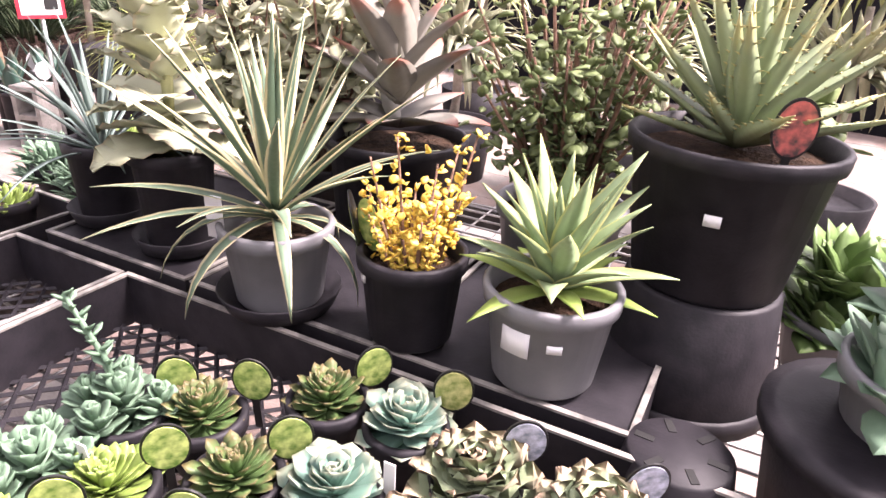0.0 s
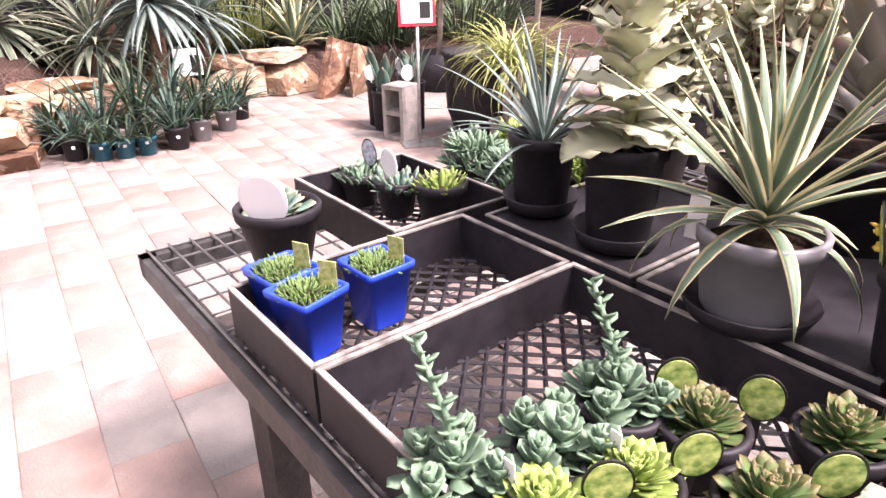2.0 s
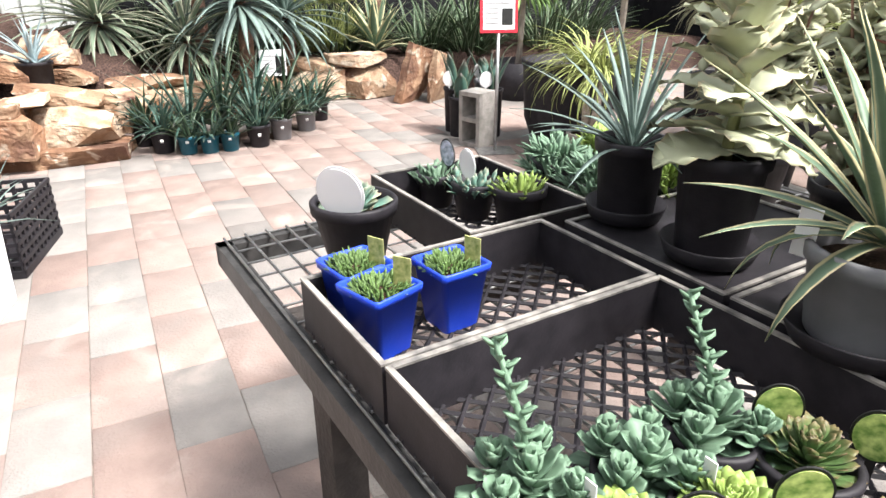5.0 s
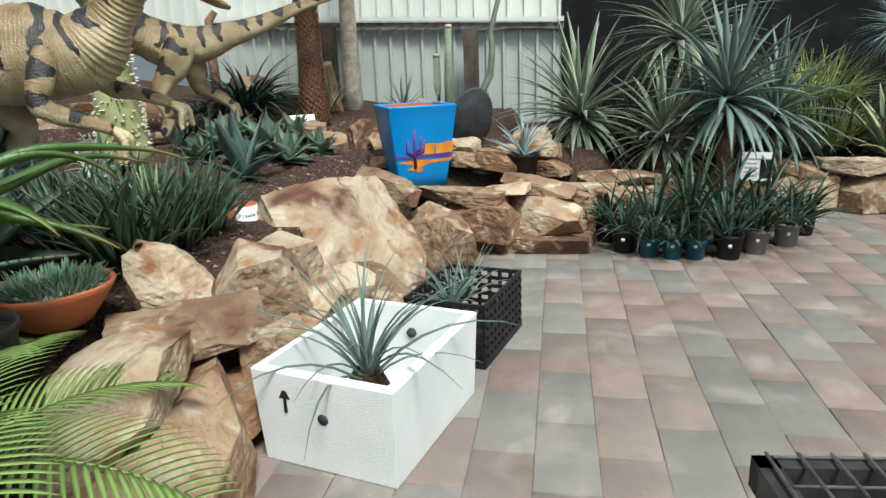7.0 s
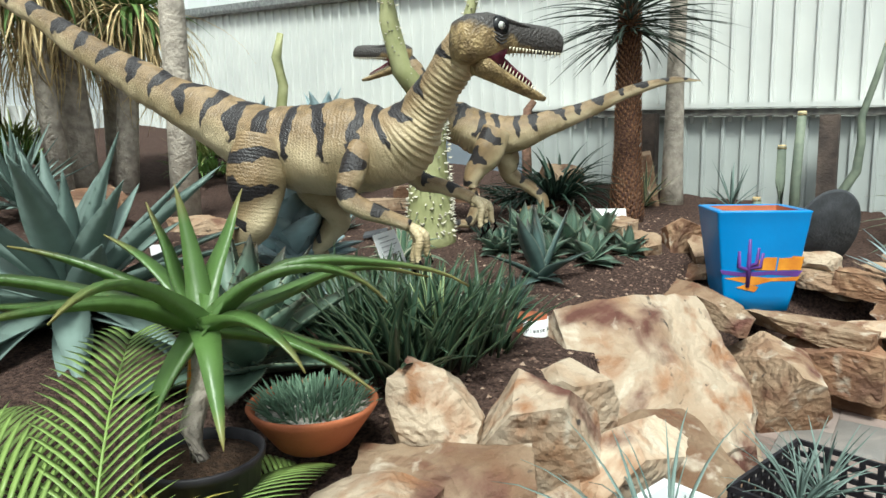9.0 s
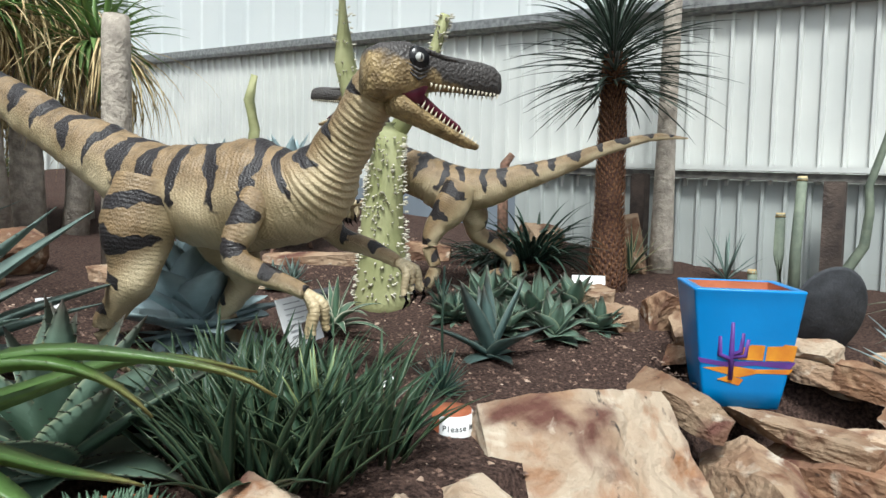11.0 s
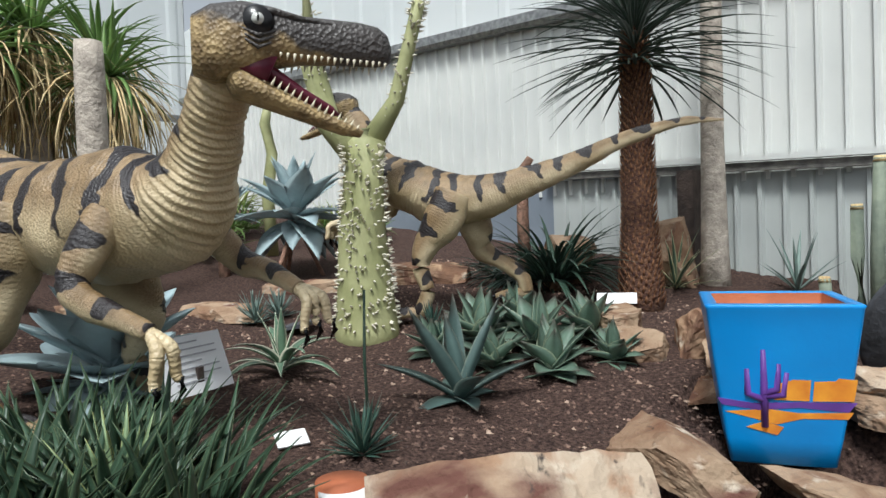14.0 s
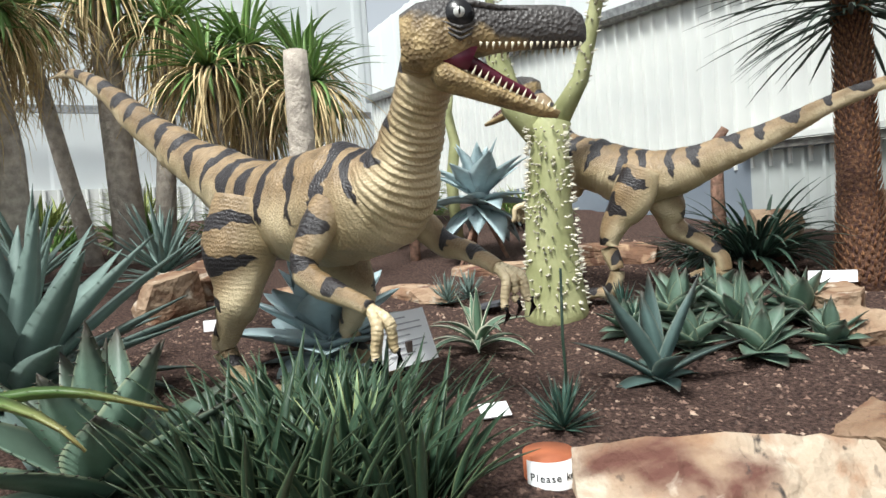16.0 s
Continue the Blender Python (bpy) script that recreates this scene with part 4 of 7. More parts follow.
raptor(pose(-3.72, -2.93, 0.64, 0, 0, 113.7),
       [((-2.12, 0, 1.70), 0.006, 0.006), ((-1.8, 0, 1.66), 0.03, 0.03), ((-1.45, 0, 1.50), 0.05, 0.055), ((-1.1, 0, 1.27), 0.07, 0.08), ((-0.7, 0, 1.05), 0.095, 0.11),
        ((-0.4, 0, 0.90), 0.13, 0.145), ((-0.15, 0, 0.79), 0.17, 0.18), ((0.1, 0, 0.745), 0.20, 0.225), ((0.3, 0, 0.745), 0.205, 0.235), ((0.48, 0, 0.75), 0.19, 0.205),
        ((0.6, -0.01, 0.80), 0.16, 0.17), ((0.71, -0.04, 0.92), 0.11, 0.115), ((0.80, -0.09, 1.03), 0.088, 0.095), ((0.88, -0.13, 1.13), 0.088, 0.10), ((0.95, -0.15, 1.2), 0.088, 0.105), ((1.01, -0.165, 1.245), 0.07, 0.075)],
       [([((-0.08, -0.13, 0.80), 0.11, 0.13), ((-0.1, -0.17, 0.62), 0.125, 0.15), ((-0.12, -0.19, 0.42), 0.085, 0.10), ((-0.2, -0.18, 0.29), 0.055, 0.06), ((-0.27, -0.17, 0.2), 0.05, 0.05),
           ((-0.22, -0.16, 0.1), 0.042, 0.042), ((-0.16, -0.15, 0.03), 0.04, 0.04)], (-0.16, -0.15, 0.0), 0),
        ([((-0.02, 0.13, 0.78), 0.11, 0.13), ((0.06, 0.18, 0.58), 0.12, 0.14), ((0.13, 0.24, 0.40), 0.075, 0.085), ((0.06, 0.27, 0.28), 0.052, 0.056), ((0.0, 0.29, 0.2), 0.045, 0.045),
          ((0.04, 0.31, 0.1), 0.042, 0.042), ((0.08, 0.32, 0.03), 0.04, 0.04)], (0.08, 0.32, 0.0), 0)],
       [([((0.42, -0.15, 0.74), 0.06, 0.07), ((0.40, -0.22, 0.64), 0.06, 0.065), ((0.38, -0.26, 0.53), 0.05, 0.055), ((0.46, -0.27, 0.47), 0.042, 0.045), ((0.6, -0.26, 0.42), 0.032, 0.034), ((0.67, -0.25, 0.39), 0.032, 0.03)],
         [(0.75, -0.22, 0.25), (0.72, -0.29, 0.23), (0.68, -0.24, 0.22)]),
        ([((0.50, 0.14, 0.72), 0.06, 0.065), ((0.54, 0.22, 0.64), 0.055, 0.06), ((0.6, 0.26, 0.57), 0.048, 0.05), ((0.72, 0.24, 0.54), 0.038, 0.04), ((0.84, 0.2, 0.5), 0.03, 0.03), ((0.88, 0.19, 0.48), 0.03, 0.028)],
         [(0.95, 0.2, 0.36), (0.93, 0.15, 0.34), (0.98, 0.24, 0.36)])],
       ((1.03, -0.165, 1.212), 39, 1, 1.0), "large olive-tan dinosaur statue with dark stripes and open toothed jaws")
raptor(pose(-5.95, -3.1, 0.78, 0, 0, -59.8),
       [((-1.53, 0, 1.08), 0.006, 0.006), ((-1.3, 0, 1.085), 0.02, 0.025), ((-1.0, 0, 1.01), 0.035, 0.045), ((-0.7, 0, 0.89), 0.055, 0.065), ((-0.4, 0, 0.79), 0.085, 0.095), ((-0.15, 0, 0.72), 0.13, 0.14),
        ((0.08, 0, 0.72), 0.165, 0.17), ((0.28, 0, 0.80), 0.16, 0.165), ((0.44, 0, 0.87), 0.14, 0.14), ((0.54, 0, 0.98), 0.105, 0.11), ((0.60, 0, 1.1), 0.085, 0.095), ((0.65, 0, 1.22), 0.075, 0.085), ((0.70, 0, 1.30), 0.065, 0.075)],
       [([((0.0, 0.11, 0.74), 0.10, 0.12), ((0.06, 0.15, 0.58), 0.105, 0.125), ((0.16, 0.18, 0.44), 0.07, 0.08), ((0.2, 0.18, 0.3), 0.05, 0.052), ((0.16, 0.18, 0.16), 0.042, 0.042), ((0.22, 0.18, 0.03), 0.04, 0.04)], (0.22, 0.18, 0.0), 0),
        ([((-0.03, -0.1, 0.7), 0.10, 0.12), ((-0.08, -0.14, 0.52), 0.095, 0.11), ((-0.1, -0.17, 0.4), 0.065, 0.07), ((-0.22, -0.18, 0.32), 0.05, 0.05), ((-0.35, -0.18, 0.22), 0.042, 0.042), ((-0.38, -0.18, 0.12), 0.04, 0.04)], (-0.38, -0.18, 0.08), 0)],
       [([((0.42, 0.1, 0.82), 0.05, 0.055), ((0.46, 0.16, 0.72), 0.045, 0.05), ((0.5, 0.18, 0.64), 0.04, 0.042), ((0.62, 0.17, 0.62), 0.03, 0.03), ((0.72, 0.15, 0.6), 0.026, 0.026)], [(0.8, 0.14, 0.5), (0.78, 0.1, 0.49), (0.82, 0.18, 0.5)]),
        ([((0.42, -0.1, 0.82), 0.05, 0.055), ((0.48, -0.16, 0.72), 0.045, 0.05), ((0.52, -0.18, 0.66), 0.04, 0.042), ((0.64, -0.17, 0.64), 0.03, 0.03), ((0.74, -0.15, 0.62), 0.026, 0.026)], [(0.82, -0.14, 0.52), (0.8, -0.1, 0.5), (0.84, -0.18, 0.52)])],
       ((0.80, 0.0, 1.37), 0, -4, 0.85), "smaller tan dinosaur statue with brown stripes, standing behind a spiny trunk")


# ---- courtyard things ----
def square_ring(a, z, r=0.02, n=3):
    out = []
    for cx, cy, a0 in ((1, 1, 0), (-1, 1, 90), (-1, -1, 180), (1, -1, 270)):
        for i in range(n + 1):
            t = radians(a0 + 90 * i / n)
            out.append((cx * (a - r) + r * math.cos(t), cy * (a - r) + r * math.sin(t), z))
    return out


BLUEGLAZE = mat("blue_glaze", (0.012, 0.24, 0.62), (0.01, 0.2, 0.54), 3, 0.3, 0.05, 40)
PURPLE = mat("purple_paint", (0.13, 0.05, 0.30), None, 12, 0.5, 0)
ORANGE = mat("orange_paint", (0.75, 0.32, 0.03), (0.55, 0.16, 0.02), 10, 0.5, 0)


def painted_pot():
    e = thing("planter", pose(-5.68, -1.18, 0.41, 0, 0, 27), "tall square bright blue planter painted with a purple cactus desert scene", "planter")
    b = Buf()
    H, A1, A0 = 0.59, 0.25, 0.17
    half = lambda z: A0 + (A1 - A0) * (z / H) ** 0.85
    prof = [(A0 - 0.02, 0.0)] + [(half(z), z) for z in (0.01, 0.1, 0.2, 0.3, 0.4, 0.5, 0.575)] + [(A1 + 0.002, 0.585), (A1 - 0.004, H), (A1 - 0.042, H), (A1 - 0.044, H - 0.02)]
    b.loft([square_ring(a, z, 0.015 if a > 0.1 else 0.01) for a, z in prof], cap1=False)
    part("pot_body", b, BLUEGLAZE, e)
    b2 = Buf()
    b2.loft([square_ring(a, z, 0.012) for a, z in ((A1 - 0.044, H - 0.004), (A1 - 0.056, 0.47), (0.001, 0.465))], cap0=False)
    part("inner_wall", b2, TERRA, e, "bare terracotta inside")

    def on_face(name, pts, material, lift):
        """A flat painted shape on the front, in across and up."""
        q = Buf()
        f = lambda x, z, k: (half(z) + k, x, z)
        q.loft([[f(x, z, -0.002) for x, z in pts], [f(x, z, lift) for x, z in pts]])
        part(name, q, material, e, smooth=False)

    on_face("painted_ground", [(-0.2, 0.225), (-0.08, 0.21), (0.05, 0.225), (0.2, 0.215), (0.225, 0.25), (0.05, 0.245), (-0.1, 0.235), (-0.215, 0.25)], PURPLE, 0.002)
    on_face("painted_sand", [(-0.19, 0.2), (-0.02, 0.16), (0.06, 0.185), (0.2, 0.19), (0.215, 0.215), (0.05, 0.205), (-0.05, 0.215)], ORANGE, 0.0015)
    on_face("painted_mesa", [(0.09, 0.25), (0.215, 0.255), (0.225, 0.33), (0.17, 0.335), (0.16, 0.325), (0.095, 0.32)], ORANGE, 0.0025)
    on_face("painted_mesa", [(-0.03, 0.25), (0.08, 0.25), (0.085, 0.325), (0.03, 0.325), (-0.01, 0.31)], ORANGE, 0.0025)
    on_face("painted_dune", [(-0.12, 0.145), (-0.02, 0.12), (0.0, 0.15), (-0.06, 0.17)], ORANGE, 0.003)
    q = Buf()
    for pts in (((-0.06, 0.15), (-0.062, 0.28), (-0.065, 0.43)), ((-0.065, 0.25), (-0.115, 0.27), (-0.118, 0.36)), ((-0.065, 0.27), (-0.02, 0.29), (-0.015, 0.38)), ((-0.065, 0.26), (0.0, 0.27), (0.01, 0.35))):
        tube(q, [(half(z) + 0.001, x, z) for x, z in pts], [0.013, 0.013, 0.008], 6)
    part("painted_cactus", q, PURPLE, e)


painted_pot()


def foam_box():
    e = thing("foam_box", pose(-3.02, -0.785, 0, 0, 0, 166), "white polystyrene produce box holding a grassy plant on the pavers", "box")
    L, W, H, t = 0.345, 0.262, 0.345, 0.034
    b = Buf()
    rect = lambda a, c, z: [(a, -c, z), (a, c, z), (-a, c, z), (-a, -c, z)]
    b.loft([rect(L * 0.95, W * 0.94, 0), rect(L * 0.96, W * 0.95, 0.006), rect(L, W, H - 0.006), rect(L - 0.005, W - 0.005, H), rect(L - t, W - t, H), rect(L * 0.95 - t, W * 0.94 - t, 0.05)], cap0=True, cap1=True)
    part("box_body", b, FOAM, e, smooth=False)
    for sx in (-1, 1):
        q = Buf()
        tube(q, [(sx * (L * 0.985 - 0.004), 0.0, 0.20), (sx * (L * 0.985 + 0.001), 0.0, 0.20)], [0.02, 0.02], 12)
        part("hand_hole", q, SLATE, e, "small dark round hand hole")
        q = Buf()
        tube(q, [(sx * (L * 0.94 - t - 0.001), 0.0, 0.24), (sx * (L * 0.94 - t + 0.012), 0, 0.24)], [0.02, 0.02], 12)
        part("hand_hole", q, SLATE, e)
    q = Buf()
    x = -(L * 0.99 - 0.002)
    q.box(x - 0.003, 0.134, 0.20, x + 0.006, 0.146, 0.255)
    q.loft([[(x - 0.003 + d, 0.118, 0.25), (x - 0.003 + d, 0.162, 0.25), (x - 0.003 + d, 0.14, 0.295)] for d in (0, 0.009)])
    part("printed_arrow", q, INK, e, "black printed arrow", smooth=False)
    p = thing("air_plant", pose(-2.97, -0.80, 0.052), "grey-green grassy rosette plant lying in the foam box", "plant")
    rosette(p, L_GREY, [(14, 0.62, 0.022, 0.004, 62, -20, 0.12), (14, 0.60, 0.02, 0.004, 72, 8, 0.14), (8, 0.52, 0.018, 0.004, 85, 50, 0.15)], kind="aloe", fold=0.5, jit=14, tilt=10)
    part("root_ball", lathe([(0.001, 0), (0.08, 0.0), (0.09, 0.1), (0.05, 0.19), (0.001, 0.2)]), SOIL, p)


foam_box()


def crate():
    e = thing("plastic_crate", pose(-3.78, -0.56, 0, 0, 0, 166), "black lattice plastic crate with pale spiky plants", "crate")
    L, W, H = 0.26, 0.19, 0.29
    part("crate_base", (lambda q: (q.box(-L, -W, 0.004, L, W, 0.02), q)[1])(Buf()), BLACK, e, smooth=False)
    for k in range(7):
        z = 0.02 + k * (H - 0.035) / 6
        q = Buf()
        for x0, y0, x1, y1 in ((-L, -W, L, -W + 0.012), (-L, W - 0.012, L, W), (-L, -W, -L + 0.012, W), (L - 0.012, -W, L, W)):
            q.box(x0, y0, z, x1, y1, z + 0.018)
        part("crate_rail", q, BLACK, e, smooth=False)
    bar = Buf()
    bar.box(-0.009, -0.005, 0.02, 0.009, 0.005, H)
    bar = bar.mesh("crate_bar", [BLACK], False)
    for i in range(11):
        for y in (-W + 0.008, W - 0.008):
            part("crate_bar", bar, None, e, m=pose(-L + 0.01 + i * 2 * (L - 0.01) / 10, y, 0))
    for i in range(1, 7):
        for x in (-L + 0.008, L - 0.008):
            part("crate_bar", bar, None, e, m=pose(x, -W + i * 2 * W / 7, 0, 0, 0, 90))
    p = thing("spiky_plant", pose(-3.72, -0.62, 0.022), "pale grey-green spiky rosettes growing in the black crate", "plant")
    rosette(p, L_GREY, [(12, 0.30, 0.016, 0.004, 50, 5, 0.16), (12, 0.32, 0.016, 0.004, 70, 35, 0.17)], kind="aloe", fold=0.5, jit=14, tilt=12)
    rosette(p, L_GREY, [(10, 0.26, 0.016, 0.004, 45, 0, 0.16), (10, 0.3, 0.016, 0.004, 70, 45, 0.17)], at=(-0.14, 0.05, 0), kind="aloe", fold=0.5, jit=14, tilt=12)
    part("root_ball", lathe([(0.001, 0), (0.1, 0.0), (0.11, 0.1), (0.06, 0.18), (0.001, 0.19)]), SOIL, p)


crate()


# ---- nursery bench ----
def bench():
    e = thing("nursery_bench", pose(-1.94, 0.17, 0, 0, 0, 5), "black steel nursery bench with a galvanised mesh top", "bench")
    X0, X1, Y0, Y1, Z = 0.0, 3.2, 0.0, 1.5, 0.64
    for x0, y0, x1, y1 in ((X0, Y0, X1, Y0 + 0.035), (X0, Y1 - 0.035, X1, Y1), (X0, Y0, X0 + 0.035, Y1), (X1 - 0.035, Y0, X1, Y1)):
        q = Buf()
        q.box(x0, y0, Z - 0.055, x1, y1, Z)
        part("frame_rail", q, DARKST, e, smooth=False)
    for x, y in ((0.34, 0.14), (1.7, 0.14), (3.0, 0.14), (0.34, 1.36), (1.7, 1.36), (3.0, 1.36)):
        q = Buf()
        q.box(x - 0.05, y - 0.04, 0, x + 0.05, y + 0.04, Z - 0.055)
        part("leg", q, TIMBER, e, smooth=False)
    for x in (0.34, 1.7, 3.0):
        q = Buf()
        q.box(x - 0.045, Y0 + 0.06, Z - 0.13, x + 0.045, Y1 - 0.05, Z - 0.056)
        part("cross_bearer", q, TIMBER, e, smooth=False)
    q = Buf()
    y = Y0 + 0.02
    while y < Y1:
        tube(q, [(X0 + 0.005, y, Z + 0.008), (X1, y, Z + 0.008)], [0.0032, 0.0032], 5)
        y += 0.05
    x = X0 + 0.01
    while x < X1:
        tube(q, [(x, Y0 + 0.03, Z + 0.003), (x, Y1, Z + 0.003)], [0.0028, 0.0028], 5)
        x += 0.075
    part("wire_mesh", q, STEEL, e, "galvanised wire mesh")


bench()


def tray(at, L, W, rz=4.5, h=0.095, floor_wires=True, solid=False, group="black nursery trays"):
    """Open tray with a lattice floor; L along x, W along y from the corner."""
    e = thing("nursery_tray", pose(at[0], at[1], at[2], 0, 0, rz), "black plastic nursery tray with a lattice floor and raised sides", "tray", group)
    t = 0.007
    for x0, y0, x1, y1 in ((0, 0, L, t), (0, W - t, L, W), (0, t, t, W - t), (L - t, t, L, W - t)):
        q = Buf()
        q.box(x0, y0, 0, x1, y1, h)
        part("side", q, BLACK, e, smooth=False)
        q = Buf()
        k = 0.001
        q.box(x0 - (k if x1 - x0 < 0.1 else 0), y0 - (k if y1 - y0 < 0.1 else 0), h, x1 + (k if x1 - x0 < 0.1 else 0), y1 + (k if y1 - y0 < 0.1 else 0), h + 0.004)
        part("rim", q, RIMM, e, "pale mottled rim", smooth=False)
    if solid:
        q = Buf()
        q.box(t, t, h - 0.012, L - t, W - t, h - 0.002)
        part("tray_floor", q, BLACK, e, smooth=False)
    else:
        d = 0.045
        n = int((L + W) / d)
        for i in range(1, n):
            s = i * d
            for flip in (0, 1):
                a = (min(s, L), max(0, s - L))
                c = (max(0, s - W), min(s, W))
                if flip:
                    a, c = (L - a[0], a[1]), (L - c[0], c[1])
                q = Buf()
                tube(q, [(a[0], a[1], 0.006), (c[0], c[1], 0.006)], [0.0042, 0.0042], 4)
                part("lattice_bar", q, BLACK, e, smooth=False)
    return e


# Tray rims: pale grey, mottled with darker grey.
RIMM = mat("pale_tray_rim", (0.33, 0.31, 0.28), (0.1, 0.095, 0.09), 25, 0.5, 0.05, 90)
tray((-1.44, 0.243, 0.655), 0.305, 0.52)
tray((-1.13, 0.27, 0.655), 1.2, 0.52)
tray((-1.93, 0.56, 0.655), 0.45, 0.33)
for x in (-1.45, -1.06, -0.67):
    tray((x, 0.80 + 0.08 * (x + 1.45), 0.655), 0.38, 0.45, solid=True)


def potted(name, at, pr, label, category="potted plant", pot=None, group="", saucer=False, rz=0):
    e = thing(name, pose(*at, 0, 0, rz), label, category, group)
    r1, r0, h = pr
    dz = 0.0
    if saucer:
        part("saucer", lathe([(0.001, 0), (r0 * 1.25, 0), (r0 * 1.45, 0.03), (r0 * 1.42, 0.032), (r0 * 1.2, 0.008), (0.001, 0.008)]), BLACK, e)
        dz = 0.009
    pot_parts(e, r1, r0, h, pot or BLACK, (0, 0, dz))
    return e, h + dz - 0.03


Z0, Z1 = 0.662, 0.757
# three blue square pots
for x, y, r in ((-1.405, 0.33, 12), (-1.31, 0.335, 20), (-1.335, 0.475, 8)):
    e = thing("potted_succulent", pose(x, y, Z0, 0, 0, r), "low green succulent in a square bright blue plastic pot", "potted plant", "blue potted succulents")
    b = Buf()
    b.loft([square_ring(a, z, 0.008) for a, z in ((0.034, 0), (0.035, 0.003), (0.046, 0.105), (0.05, 0.106), (0.051, 0.118), (0.0485, 0.12), (0.045, 0.117), (0.044, 0.098))], cap1=True)
    part("pot", b, BLUEP, e)
    part("soil", lathe([(0.001, 0), (0.04, 0), (0.03, 0.008), (0.001, 0.012)], 12), SOIL, e, "", pose(0, 0, 0.097))
    clump(e, L_MAT, 260, 0.022, 0.006, 0.042, (25, 90), (-20, 20), (0, 0, 0.105), "spoon", 0.2, 3, T=0.003)
    stake_tag(e, (0.02, 0.03, 0.1), 25, 0.03, 0.065, PHOTOY)
    label_on(e, 0.043, 0.06, 225, 0.016, 0.018)

e, h = potted("potted_succulent", (-1.66, 0.42, Z0), (0.085, 0.06, 0.135), "grey-green succulent in a black pot with a white disc tag")
rosette(e, L_ECH, [(10, 0.085, 0.04, 0.006, 15, 30, h), (8, 0.07, 0.036, 0.006, 40, 55, h + 0.01), (6, 0.05, 0.03, 0.006, 65, 75, h + 0.012)], kind="spoon", fold=0.3)
rosette(e, L_ECHP, [(10, 0.075, 0.035, 0.006, 5, 15, h)], at=(-0.03, 0, 0), kind="spoon")
oval_tag(e, (0.055, -0.045, h + 0.065), 48, 0.05, 0.058, WHITE, 10, WHITE)
for (x, y), m, tagm, pr in zip(((-1.88, 0.72), (-1.76, 0.76), (-1.67, 0.83)), (L_SED, L_ECH, L_YGRN), (INK, WHITE, None), ((0.05, 0.038, 0.09), (0.052, 0.04, 0.095), (0.062, 0.048, 0.10))):
    e, h = potted("potted_succulent", (x, y, Z0), pr, "small succulent in a round black plastic pot in a tray", group="small potted succulents")
    clump(e, m, 60, 0.055, 0.016, 0.045, (30, 85), (-10, 30), (0, 0, h), "spoon", 0.2, 4, T=0.006)
    if tagm:
        oval_tag(e, (0.02, 0.02 if tagm is INK else -0.03, h + 0.08), 28, 0.022, 0.038, WHITE if tagm is WHITE else PHOTOB, 8, tagm)
    label_on(e, pr[0] * 0.93, 0.055, 230, 0.016, 0.016)
for x, y, m in ((-1.80, 1.03, L_SED), (-1.62, 1.02, L_SED), (-1.82, 1.22, L_YGRN), (-1.55, 1.15, L_YGRN)):
    e, h = potted("potted_succulent", (x, y, Z0), (0.06, 0.045, 0.10), "bushy pale succulent in a round black plastic pot", group="small potted succulents")
    clump(e, m, 150, 0.06, 0.018, 0.07, (10, 85), (-20, 30), (0, 0, h), "spoon", 0.2, 3, T=0.005)
    clump(e, m, 100, 0.05, 0.016, 0.06, (10, 85), (-20, 30), (0, 0, h + 0.05), "spoon", 0.2, 3, T=0.005)

# strap-leaved plant, felted kalanchoe, variegated yucca, yellow bush, pale agave
e, h = potted("potted_yucca", (-1.41, 0.92, Z1), (0.068, 0.057, 0.155), "thin-leaved grey yucca in a tall black pot", saucer=True)
rosette(e, L_GREY, [(14, 0.30, 0.013, 0.002, 25, -15, h), (14, 0.30, 0.013, 0.002, 50, 20, h), (10, 0.28, 0.013, 0.002, 75, 60, h)], kind="strap", fold=0.3, jit=14, tilt=10)
e, h = potted("potted_kalanchoe", (-1.19, 0.92, Z1), (0.074, 0.06, 0.185), "large felted grey-green kalanchoe in a tall black pot", saucer=True)
tube_b = Buf()
tube(tube_b, [(0, 0, h), (0.01, 0, h + 0.15), (0, 0.01, h + 0.32)], [0.013, 0.011, 0.009], 8)
part("stem", tube_b, CACTUSM, e)
for k in range(11):
    for d in (0, 120, 240):
        lf = leaf_buf(0.148 - 0.006 * k, 0.112 - 0.005 * k, 0.006, 8 + 6.5 * k, -26 + 9.5 * k, "round", 0.22, 9, ruffle=0.05, wave=RNG.uniform(-10, 10))
        part("leaf", lf, L_KAL, e, m=pose(0, 0, h + 0.03 + 0.029 * k, RNG.uniform(-10, 10), RNG.uniform(-10, 10), 35 + 52 * k + d + RNG.uniform(-18, 18)))
e, h = potted("potted_yucca", (-0.885, 0.875, Z1), (0.086, 0.07, 0.135), "variegated cream-and-green yucca in a grey plastic pot", pot=GREYP, saucer=True)
rosette(e, L_VAR, [(8, 0.24, 0.024, 0.003, 15, -80, h + 0.03), (10, 0.28, 0.026, 0.003, 30, 0, h + 0.035), (11, 0.33, 0.026, 0.003, 45, 30, h + 0.04), (9, 0.33, 0.025, 0.003, 60, 50, h + 0.04), (6, 0.30, 0.024, 0.003, 80, 72, h + 0.045)], kind="agave", fold=0.35, jit=12, tilt=8, n=8)
stake_tag(e, (-0.07, -0.06, h), 20, 0.028, 0.075)
oval_tag(e, (0.17, 0.02, h + 0.06), 0, 0.022, 0.05, PHOTO)
e, h = potted("potted_bush", (-0.655, 0.92, Z1), (0.078, 0.064, 0.145), "yellow small-leaved succulent bush in a black pot")
stems = Buf()
lv = Buf()
one = leaf_buf(0.0125, 0.012, 0.003, 15, 25, "round", 0.2, 3)
